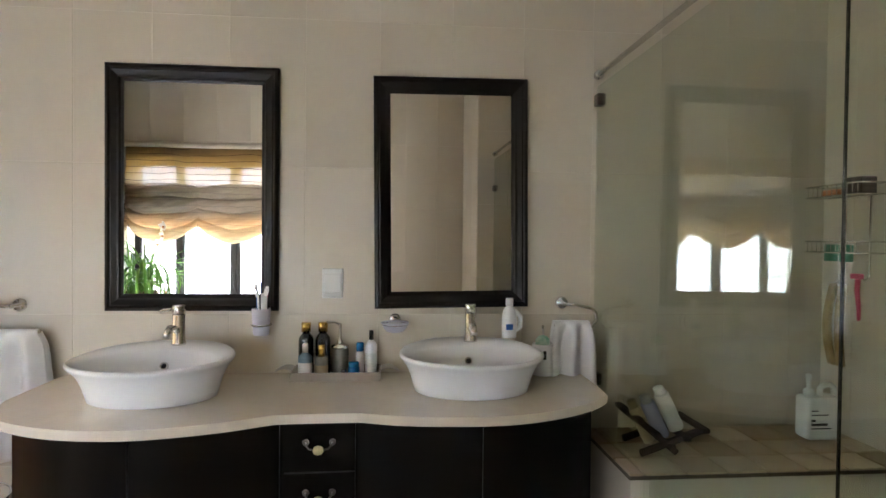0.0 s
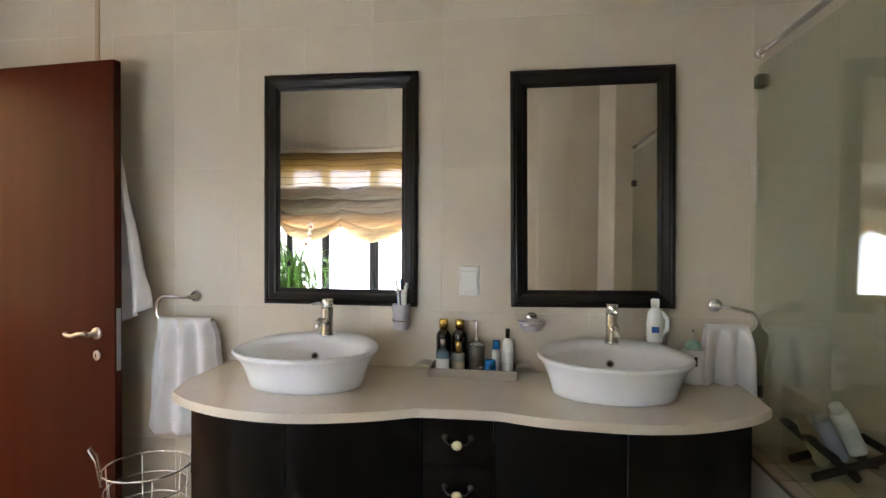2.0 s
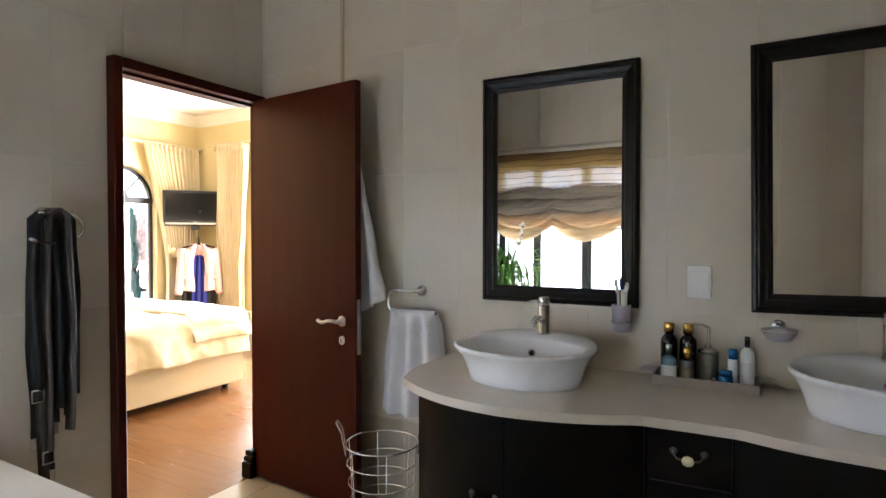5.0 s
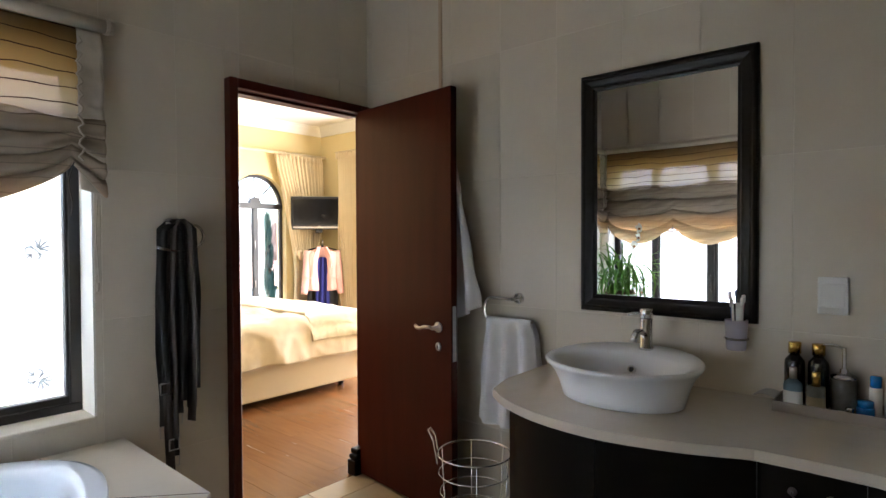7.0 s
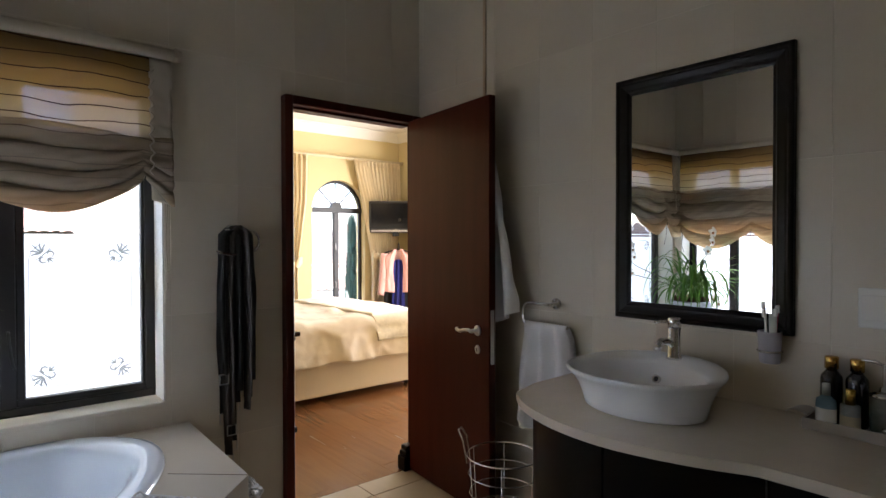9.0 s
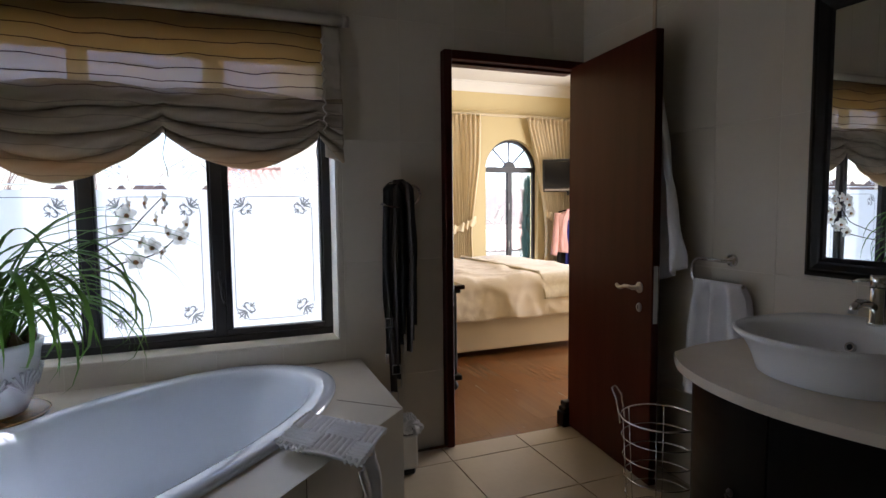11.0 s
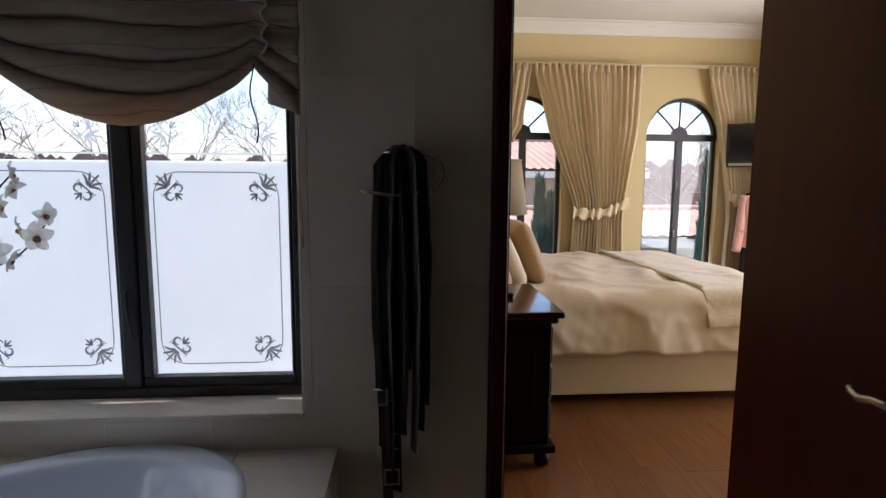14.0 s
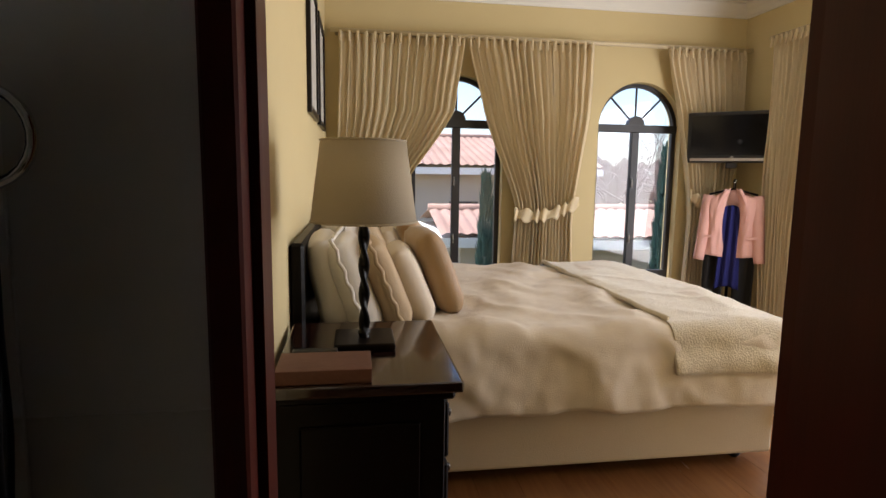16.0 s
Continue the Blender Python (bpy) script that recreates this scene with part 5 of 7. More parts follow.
# ---- belts on a ring ----
hook = thing("belt_ring", (WX + 0.006, 1.215, 1.40), "chrome open ring hook on the tiled wall", "towel ring")
part("wall_rose", lathed([(0.026, -0.001), (0.026, 0.008), (0.022, 0.012), (0.010, 0.013), (0.009, 0.085)], seg=24, turn=Matrix.Translation((WX + 0.005, 1.225, 1.405)) @ Matrix.Rotation(radians(90), 4, "Y")), CHROME, hook, "", True)
xh = WX + 0.088
pts = [(xh, 1.175, 1.405), (xh, 1.225, 1.406), (xh, 1.285, 1.402)] + arc((xh, 1.285, 1.352), (0, 1, 0), (0, 0, 1), 0.050, 80, -70, 10) + [(xh + 0.01, 1.27, 1.298), (xh + 0.03, 1.20, 1.290), (xh + 0.055, 1.14, 1.300), (xh + 0.065, 1.115, 1.308)]
part("ring_bar", tubed(pts, 0.006, 10), CHROME, hook, "", True)


def belt(y0, zl0, zl1, w, x, seed, label, material, buckle=True):
    b = thing("belt", (x, y0, 1.40), label, "belt", group="belts on the ring hook")
    path, zt = [], 1.395 - 22 * (y0 - 1.222) ** 2
    for i in range(15):
        f = i / 14
        path.append(Vector((x - 0.012 + 0.008 * wob(f * 3, seed), y0 - 0.028 - 0.010 * math.sin(f * 3) + 0.006 * wob(f * 4, seed), zl0 + (zt - zl0) * f)))
    path += [Vector((x, y0 - 0.022 + 0.011 * k, zt + 0.030 * math.sin(math.pi * k / 4))) for k in range(1, 4)]
    for i in range(15):
        f = i / 14
        path.append(Vector((x + 0.012 + 0.008 * wob(f * 3, seed + 4), y0 + 0.026 + 0.012 * math.sin(f * 2.5) + 0.006 * wob(f * 4, seed + 7), zt - (zt - zl1) * f)))
    bm = bmesh.new()
    rows = []
    tw = radians(rng.uniform(20, 70))
    for p in path:
        s = Vector((math.cos(tw), math.sin(tw), 0)) * w / 2
        rows.append((bm.verts.new(p + s), bm.verts.new(p - s)))
    for a, c in zip(rows, rows[1:]):
        bm.faces.new((a[0], a[1], c[1], c[0]))
    thick(part("strap", bm, material, b, "", True), 0.0035)
    if buckle:
        p = path[0]
        part("buckle", tubed([p + Vector((0, dy, dz)) for dy, dz in ((-0.02, 0), (0.02, 0), (0.02, -0.045), (-0.02, -0.045), (-0.02, 0))], 0.0035, 6), STEEL, b, "steel belt buckle", True)


BROWNLEATHER = mat("dark_brown_leather", (0.028, 0.016, 0.010), (0.014, 0.008, 0.006), rough=0.5, fine=110, bump=0.25)
for i, (y0, a, b2, w, dx, m_, lb) in enumerate([
        (1.20, 0.55, 0.80, 0.045, 0.075, BLACKLEATHER, "black leather belt hanging from a ring"), (1.235, 0.42, 0.62, 0.040, 0.085, BLACKLEATHER, "black leather belt hanging from a ring"),
        (1.215, 0.36, 0.88, 0.036, 0.10, BROWNLEATHER, "dark brown leather belt hanging from a ring"), (1.245, 0.60, 0.70, 0.050, 0.092, BLACKLEATHER, "wide black leather belt hanging from a ring"),
        (1.19, 0.74, 0.66, 0.034, 0.105, BLACKLEATHER, "narrow black belt hanging from a ring"), (1.225, 0.50, 0.57, 0.042, 0.115, BROWNLEATHER, "dark woven belt hanging from a ring"),
        (1.255, 0.68, 0.95, 0.030, 0.08, BLACKLEATHER, "thin black belt hanging from a ring")]):
    belt(y0, a, b2, w, WX + dx, i * 3.3, lb, m_)

# ---- bin beside the bath ----
BAG = mat("thin_white_bag", (0.80, 0.80, 0.80), (0.70, 0.70, 0.71), rough=0.35, fine=40, bump=0.1, trans=0.45)
st = thing("waste_bin", (-2.06, 1.20, 0), "slim white bin with a crumpled plastic bag on top", "bin")
part("bin_body", boxed(-2.115, -2.005, 1.135, 1.245, 0.03, 0.20, bevel=0.012, seg=2), WHITEPLASTIC, st)
part("bin_foot", boxed(-2.105, -2.015, 1.145, 1.235, 0.0, 0.03, bevel=0.008), BLACKPLASTIC, st, "dark foot")
part("bin_lid", boxed(-2.118, -2.002, 1.132, 1.248, 0.2005, 0.222, bevel=0.006), BLACKPLASTIC, st, "dark lid")
thick(part("plastic_bag", sheeted(lambda u, v: (-2.06 + 0.075 * (1 - 0.75 * v) * math.cos(6.283 * u) + 0.014 * wob(u * 14, v * 5), 1.215 + 0.075 * (1 - 0.75 * v) * math.sin(6.283 * u) + 0.016 * wob(u * 12, v * 6, 3),
                                                 0.212 + 0.075 * v + 0.018 * wob(u * 16, v * 7, 6)), 40, 14), BAG, st, "crumpled thin plastic bag"), 0.0015)


# ---- shower ----
sh = thing("shower_screen", (1.09, 1.2, 0.0), "frameless greenish glass shower screen with a top rail", "shower screen")
for nm, a, b in (("fixed_pane", 1.030, NY - 0.008), ("door_pane", 0.125, 1.0245)):
    part(nm, boxed(1.085, 1.095, a, b, 0.012 if nm == "door_pane" else 0.0, 1.985, bevel=0.0008), SHOWERGLASS, sh, "clear greenish safety glass")
part("edge_seal", boxed(1.0875, 1.0925, 1.0252, 1.0293, 0.012, 1.985), BLACKPLASTIC, sh, "dark seal strip on the pane's edge")
part("top_rail", tubed([(1.09, NY - 0.012, 2.035), (1.09, 0.118, 2.035)], 0.0105, 14), CHROME, sh, "chrome stay rail", True)
for y in (NY - 0.016, 0.122):
    part("rail_rose", lathed([(0.02, -0.008), (0.02, 0.008), (0.013, 0.012)], seg=20, turn=Matrix.Translation((1.09, y, 2.035)) @ Matrix.Rotation(radians(90), 4, "X")), CHROME, sh, "", True)
for y, z in ((NY - 0.03, 1.925), (NY - 0.03, 0.75), (0.145, 1.75), (0.145, 0.3)):
    part("glass_clip", boxed(1.072, 1.108, y - 0.023, y + 0.021, z - 0.024, z + 0.024, bevel=0.003), DARKMETAL, sh, "square metal glass clip")

seat = thing("shower_seat", (1.6, 2.1, 0.0), "tiled shower bench with brown mottled top tiles", "bench", kind="structure")
part("seat_base", boxed(1.052, SHX - 0.006, 1.885, NY - 0.006, 0.0, 0.512), TILE, seat, "pale tiled front")
part("seat_bed", boxed(1.045, SHX - 0.006, 1.878, NY - 0.006, 0.512, 0.524), DARKGROUT, seat)
sx = grid_lines(1.045, SHX - 0.006, 1.10, 0.150)
sy = grid_lines(1.878, NY - 0.006, 1.878, 0.150)
for x0, x1 in zip(sx, sx[1:]):
    for y0, y1 in zip(sy, sy[1:]):
        if x1 - x0 < 0.02 or y1 - y0 < 0.02:
            continue
        ob = new("tile", shared_box("seat", "tile", x1 - x0 - 0.008, y1 - y0 - 0.008, 0.010, 0.002, BROWNTILE))
        ob.location = ((x0 + x1) / 2, (y0 + y1) / 2, 0.527)
        ob.parent = seat
        ob.matrix_parent_inverse = Matrix.Translation(-seat.location)
SEATZ = 0.532

rack = thing("bottle_rack", (1.260, 2.1, SEATZ), "dark wooden folding bottle rack on the shower bench", "rack")
RW = mat("weathered_dark_wood", (0.06, 0.035, 0.022), (0.03, 0.018, 0.012), rough=0.7, scale=5, fine=40, bump=0.4)


def bar3(p, q, w, h, material, parent, name):
    p, q = Vector(p), Vector(q)
    d = q - p
    bm = boxed(0, d.length, -w / 2, w / 2, -h / 2, h / 2, bevel=0.003)
    bmesh.ops.transform(bm, matrix=Matrix.Translation(p) @ d.to_track_quat("X", "Z").to_matrix().to_4x4(), verts=bm.verts[:])
    return part(name, bm, material, parent)


for y in (2.03, 2.19):
    bar3((1.130, y, 0.68), (1.290, y, SEATZ + 0.013), 0.020, 0.024, RW, rack, "cross_leg")
    bar3((1.150, y, SEATZ + 0.013), (1.400, y, 0.632), 0.020, 0.024, RW, rack, "cross_leg")
for x, z in ((1.138, 0.676), (1.205, 0.62), (1.262, 0.574), (1.320, 0.604), (1.392, 0.632)):
    bar3((x, 2.00, z), (x, 2.22, z), 0.026, 0.018, RW, rack, "slat")


def bottle(name, x, y, z, r, h, material, label, cap=None, cap_r=None, cap_h=0.03, sx=1.0, sy=1.0, turn=None, neck=True, group="", band=None):
    b = thing(name, (x, y, z), label, "bottle", group)
    T = Matrix.Translation((x, y, z)) @ (turn or Matrix.Identity(4))
    hs = h - (cap_h if cap else 0)
    pr = [(r * 0.9, 0.0), (r, 0.005), (r, hs * 0.80), (r * 0.94, hs * 0.87), (r * 0.55, hs * 0.96), (r * 0.42, hs)] if neck else [(r * 0.95, 0.0), (r, 0.004), (r, hs - 0.004), (r * 0.94, hs)]
    part("body", lathed(pr, seg=24, sx=sx, sy=sy, turn=T), material, b, "", True)
    if cap:
        cr = cap_r or r * 0.5
        part("cap", lathed([(cr, hs + 0.0005), (cr, hs + cap_h - 0.003), (cr * 0.86, hs + cap_h)], seg=20, turn=T), cap, b, "", True)
    if band:
        part("label", lathed([(r * 1.012, hs * 0.22), (r * 1.012, hs * 0.62)], seg=24, sx=sx, sy=sy, close=False, turn=T), band, b)
    return b


LILAC = mat("lilac_plastic", (0.52, 0.54, 0.68), (0.44, 0.45, 0.60), rough=0.25, bump=0.01)
OLIVE = mat("olive_gold_plastic", (0.42, 0.34, 0.20), (0.32, 0.25, 0.14), rough=0.3, bump=0.01)
LABELW = mat("pale_label", (0.70, 0.70, 0.66), (0.62, 0.62, 0.58), rough=0.5)
LABELB = mat("blue_label", (0.03, 0.12, 0.42), (0.02, 0.09, 0.34), rough=0.5)
LEANM = Matrix.Rotation(radians(-26), 4, "Y")
bottle("shampoo_bottle", 1.195, 2.055, 0.585, 0.022, 0.17, OLIVE, "olive plastic bottle leaning in a wooden rack", OLIVE, 0.018, turn=LEANM, neck=False, group="bottles in the rack")
bottle("shampoo_bottle", 1.262, 2.085, 0.590, 0.027, 0.175, LILAC, "lilac plastic bottle leaning in a wooden rack", STEEL, 0.02, turn=LEANM, neck=False, group="bottles in the rack")
bottle("shampoo_bottle", 1.322, 2.095, 0.615, 0.029, 0.178, WHITEPLASTIC, "white plastic bottle leaning in a wooden rack", WHITEPLASTIC, 0.02, turn=LEANM, neck=False, group="bottles in the rack", band=LABELW)

can = thing("soap_canister", (1.98, 2.19, SEATZ), "large white plastic soap canister with a pump", "bottle")
part("canister_body", boxed(1.905, 2.055, 2.15, 2.235, SEATZ, SEATZ + 0.175, bevel=0.016, seg=3), WHITEPLASTIC, can, "", False)
part("handle_loop", tubed([(1.985, 2.192, SEATZ + 0.165), (1.985, 2.192, SEATZ + 0.205), (2.00, 2.192, SEATZ + 0.218), (2.03, 2.192, SEATZ + 0.218), (2.046, 2.192, SEATZ + 0.205), (2.046, 2.192, SEATZ + 0.16)], 0.012, 10), WHITEPLASTIC, can, "", True)
part("pump", lathed([(0.02, SEATZ + 0.172), (0.02, SEATZ + 0.20), (0.008, SEATZ + 0.205), (0.008, SEATZ + 0.24), (0.012, SEATZ + 0.243), (0.010, SEATZ + 0.262)], 1.935, 2.192, seg=16), WHITEPLASTIC, can, "", True)
for i, (w, z) in enumerate(((0.030, 0.120), (0.075, 0.103), (0.020, 0.078), (0.070, 0.062), (0.085, 0.048))):
    part("print_line", boxed(1.917, 1.917 + w, 2.1488, 2.1492, SEATZ + z, SEATZ + z + (0.010 if i in (2, 3) else 0.005)), BLACKPLASTIC, can)

caddy = thing("shower_caddy", (SHX - 0.006, 2.15, 1.52), "chrome two-tier wire shower caddy on the tiled wall", "shower caddy")
xw = SHX - 0.012
for z in (1.485, 1.255):
    for dz in (0.0, 0.045):
        part("wire_rim", tubed([(xw, 2.04, z + dz), (xw - 0.11, 2.04, z + dz), (xw - 0.11, 2.32, z + dz), (xw, 2.32, z + dz), (xw, 2.04, z + dz)], 0.0035, 6), CHROME, caddy, "", True)
    for k in range(11):
        y = 2.05 + 0.026 * k
        part("wire", tubed([(xw, y, z), (xw - 0.11, y, z), (xw - 0.11, y, z + 0.045)], 0.002, 5), CHROME, caddy, "", True)
for y in (2.11, 2.23):
    part("back_rod", tubed([(xw, y, 1.56), (xw, y, 1.16), (xw - 0.02, y, 1.145), (xw - 0.03, y, 1.16)], 0.004, 6), CHROME, caddy, "", True)
GREENB = mat("green_plastic", (0.05, 0.26, 0.16), (0.04, 0.2, 0.12), rough=0.35, bump=0.01)
PINKP = mat("hot_pink_plastic", (0.62, 0.04, 0.13), (0.5, 0.03, 0.10), rough=0.35, bump=0.01)
ORANGE = mat("orange_soap", (0.62, 0.22, 0.08), (0.5, 0.16, 0.06), rough=0.5)
soap = thing("soap_bar", (SHX - 0.07, 2.22, 1.491), "orange bar of soap in the caddy", "soap")
part("bar", boxed(SHX - 0.10, SHX - 0.04, 2.17, 2.27, 1.4875, 1.515, bevel=0.01, seg=3), ORANGE, soap)
lb = thing("soap_box", (SHX - 0.07, 2.10, 1.491), "small brown box in the caddy", "box")
part("carton", boxed(SHX - 0.10, SHX - 0.03, 2.06, 2.14, 1.4875, 1.555, bevel=0.004), RW, lb)
bottle("green_bottle", SHX - 0.07, 2.24, 1.258, 0.025, 0.07, GREENB, "small green bottle lying in the caddy", neck=False)
bottle("green_bottle", SHX - 0.07, 2.16, 1.258, 0.025, 0.07, GREENB, "small green bottle standing in the caddy", neck=False)
razor = thing("razor", (SHX - 0.04, 2.13, 1.15), "bright pink razor hanging from the caddy", "razor")
part("razor_handle", tubed([(SHX - 0.042, 2.13, 1.155), (SHX - 0.05, 2.125, 1.10), (SHX - 0.045, 2.12, 1.03), (SHX - 0.04, 2.125, 0.985)], 0.011, 10, taper=0.007), PINKP, razor, "", True)
part("razor_head", boxed(SHX - 0.058, SHX - 0.035, 2.105, 2.155, 1.15, 1.172, bevel=0.004), PINKP, razor)
for ob in (caddy, soap, lb, razor):
    ob.location.z += 0.04
LOOFAH = mat("straw_loofah", (0.42, 0.30, 0.15), (0.28, 0.19, 0.09), rough=0.95, scale=30, fine=120, bump=1.0)
lf = thing("loofah_strap", (SHX - 0.04, 2.24, 1.15), "straw-coloured loofah strap hanging from the caddy", "loofah")
for dy in (-0.022, 0.022):
    thick(part("strap", sheeted(lambda u, v: (SHX - 0.035 - 0.02 * math.sin(v * 3.1), 2.24 + dy * (1 + 0.5 * math.sin(v * 3.1)) + (u - 0.5) * 0.035, 1.16 - 0.34 * v + 0.01 * wob(u * 3, v * 6)), 4, 24), LOOFAH, lf, "", True), 0.014)
part("hook_loop", tubed([(SHX - 0.035, 2.218, 1.155), (SHX - 0.035, 2.24, 1.175), (SHX - 0.035, 2.262, 1.155)], 0.004, 6), CHROME, lf, "", True)

# ---- small things round the basins ----
sw = thing("light_switch", (-0.016, NY - 0.006, 1.147), "white square rocker light switch on the tiles", "switch")
part("plate", boxed(-0.058, 0.026, NY - 0.016, NY - 0.0055, 1.086, 1.208, bevel=0.004, seg=2), WHITEPLASTIC, sw)
part("rocker", boxed(-0.049, 0.017, NY - 0.0195, NY - 0.0162, 1.110, 1.186, bevel=0.0015), WHITEPLASTIC, sw)

FROSTY = mat("frosted_tumbler", (0.80, 0.77, 0.82), (0.74, 0.71, 0.77), rough=0.3, bump=0.0, trans=0.6)
tb = thing("toothbrush_holder", (-0.29, NY - 0.06, 1.0), "frosted tumbler in a chrome wall ring, holding toothbrushes", "toothbrush holder")
part("tumbler", lathed([(0.029, 0.945), (0.031, 0.95), (0.037, 1.05), (0.0345, 1.05), (0.029, 0.955), (0.004, 0.954)], -0.29, NY - 0.06, seg=28), FROSTY, tb, "", True)
part("holder_ring", tubed(arc((-0.29, NY - 0.06, 0.985), (1, 0, 0), (0, 1, 0), 0.0365, 0, 360, 28), 0.004, 8), CHROME, tb, "", True)
part("holder_arm", tubed([(-0.29, NY - 0.022, 0.985), (-0.29, NY - 0.005, 0.985)], 0.008, 10), CHROME, tb, "", True)
for k, (dx, dy, lx, h, m_) in enumerate(((-0.018, 0.008, -0.012, 0.19, LABELB), (0.012, 0.010, 0.016, 0.18, PINKP), (-0.006, -0.012, -0.008, 0.165, WHITEPLASTIC), (0.018, -0.004, 0.012, 0.17, LILAC))):
    tbr = thing("toothbrush", (-0.29 + dx, NY - 0.06 + dy, 0.957), "plastic toothbrush standing in the tumbler", "toothbrush", group="toothbrushes in the tumbler")
    p0, p1 = Vector((-0.29 + dx * 0.5, NY - 0.06 + dy, 0.958)), Vector((-0.29 + dx * 0.5 + lx, NY - 0.06 + dy, 0.958 + h))
    part("handle", tubed([p0, p0.lerp(p1, 0.6), p1], 0.005, 8, taper=0.0035), m_, tbr, "", True)
    part("bristles", boxed(p1.x - 0.006, p1.x + 0.006, p1.y - 0.014, p1.y - 0.004, p1.z - 0.026, p1.z, bevel=0.002), WHITEPLASTIC, tbr)
tp = thing("toothpaste_tube", (-0.282, NY - 0.075, 0.957), "white and pink toothpaste tube in the tumbler", "toothpaste")
part("tube", lathed([(0.004, 0.96), (0.010, 0.975), (0.012, 1.03), (0.013, 1.11)], -0.278, NY - 0.068, seg=14, sy=0.5), LABELW, tp, "", True)

sd = thing("soap_dish", (0.24, NY - 0.06, 0.985), "chrome and glass wall soap dish", "soap dish")
part("dish_rose", lathed([(0.024, 0.0), (0.024, 0.008), (0.018, 0.012), (0.008, 0.013), (0.007, 0.03)], seg=22, turn=Matrix.Translation((0.24, NY - 0.005, 1.0)) @ Matrix.Rotation(radians(90), 4, "X")), CHROME, sd, "", True)
part("dish_ring", tubed(arc((0.24, NY - 0.085, 0.99), (1, 0, 0), (0, 1, 0), 0.05, 0, 360, 30), 0.004, 8), CHROME, sd, "", True)
part("glass_dish", lathed([(0.02, 0.958), (0.035, 0.962), (0.052, 0.985), (0.056, 0.998), (0.050, 0.997), (0.032, 0.968), (0.004, 0.966)], 0.24, NY - 0.085, seg=28), FROSTY, sd, "", True)
sp = thing("soap_bar", (0.24, NY - 0.085, 0.97), "white bar of soap in a wall dish", "soap")
part("bar", lathed([(0.004, 0.967), (0.022, 0.970), (0.027, 0.982), (0.022, 0.995), (0.004, 1.0)], 0.24, NY - 0.085, seg=20, sx=1.3), WHITEPLASTIC, sp, "", True)

TAUPE = mat("taupe_tray", (0.30, 0.25, 0.20), (0.25, 0.21, 0.17), rough=0.4)
tray = thing("cosmetics_tray", (0.015, 2.29, TOPZ), "low taupe tray holding bottles on the worktop", "tray")
tx0, tx1, ty0, ty1 = -0.155, 0.18, 2.205, 2.352
part("tray_base", boxed(tx0, tx1, ty0, ty1, TOPZ, TOPZ + 0.006, bevel=0.001), TAUPE, tray)
for r in ((tx0, tx1, ty0 - 0.004, ty0 + 0.002), (tx0, tx1, ty1 - 0.002, ty1 + 0.004), (tx0 - 0.004, tx0 + 0.002, ty0 - 0.004, ty1 + 0.004), (tx1 - 0.002, tx1 + 0.004, ty0 - 0.004, ty1 + 0.004)):
    part("tray_edge", boxed(*r, TOPZ + 0.0005, TOPZ + 0.034, bevel=0.001), TAUPE, tray)
for s, x in ((-1, tx0), (1, tx1)):
    thick(part("tray_wing", sheeted(lambda u, v: (x + s * (0.004 + 0.075 * u), 2.295 + (v - 0.5) * 0.09 * math.sqrt(max(0.02, 1 - u * u)), TOPZ + 0.030 + 0.014 * math.sin(u * 3.1) - 0.012 * u), 12, 10), STEEL, tray, "curved metal handle", True), 0.002)
TZ = TOPZ + 0.006
DARKBOT = mat("black_bottle", (0.018, 0.013, 0.012), (0.010, 0.008, 0.008), rough=0.15, bump=0.0, coat=0.3)
AQUA = mat("smoky_blue_glass", (0.22, 0.32, 0.38), (0.14, 0.22, 0.28), rough=0.06, bump=0.0, trans=0.5, scale=30)
CLEARB = mat("smoky_clear_glass", (0.34, 0.34, 0.29), (0.20, 0.20, 0.17), rough=0.05, bump=0.0, trans=0.5, scale=30)
BRIGHTBLUE = mat("bright_blue_plastic", (0.01, 0.16, 0.40), (0.01, 0.12, 0.32), rough=0.2, bump=0.0)
gb = "bottles on the cosmetics tray"
bottle("black_bottle", -0.115, 2.320, TZ, 0.030, 0.205, DARKBOT, "black bottle with a gold cap on the tray", BRASS, 0.019, 0.038, group=gb)
bottle("black_bottle", -0.049, 2.322, TZ, 0.030, 0.205, DARKBOT, "black bottle with a gold cap on the tray", BRASS, 0.019, 0.038, group=gb)
bottle("scent_bottle", -0.106, 2.238, TZ, 0.027, 0.135, AQUA, "smoky blue glass scent bottle on the tray", STEEL, 0.011, 0.035, sy=0.7, group=gb, band=LABELW)
bottle("scent_bottle", -0.044, 2.236, TZ, 0.026, 0.130, CLEARB, "clear square scent bottle with gold cap on the tray", BRASS, 0.0125, 0.045, sy=0.7, group=gb, neck=False, band=OLIVE)
sdp = thing("soap_dispenser", (0.02, 2.315, TZ), "glass soap dispenser with a steel pump on the tray", "soap dispenser")
part("body", lathed([(0.03, TZ), (0.034, TZ + 0.005), (0.034, TZ + 0.10), (0.026, TZ + 0.118), (0.016, TZ + 0.122)], 0.02, 2.315, seg=24), CLEARB, sdp, "", True)
part("collar", lathed([(0.036, TZ + 0.104), (0.0365, TZ + 0.112), (0.022, TZ + 0.121), (0.014, TZ + 0.124), (0.012, TZ + 0.134), (0.006, TZ + 0.136), (0.006, TZ + 0.20), (0.004, TZ + 0.202)], 0.02, 2.315, seg=20), CHROME, sdp, "", True)
part("pump_spout", tubed([(0.02, 2.315, TZ + 0.196), (0.0, 2.31, TZ + 0.207), (-0.035, 2.305, TZ + 0.208)], 0.0045, 8), CHROME, sdp, "", True)
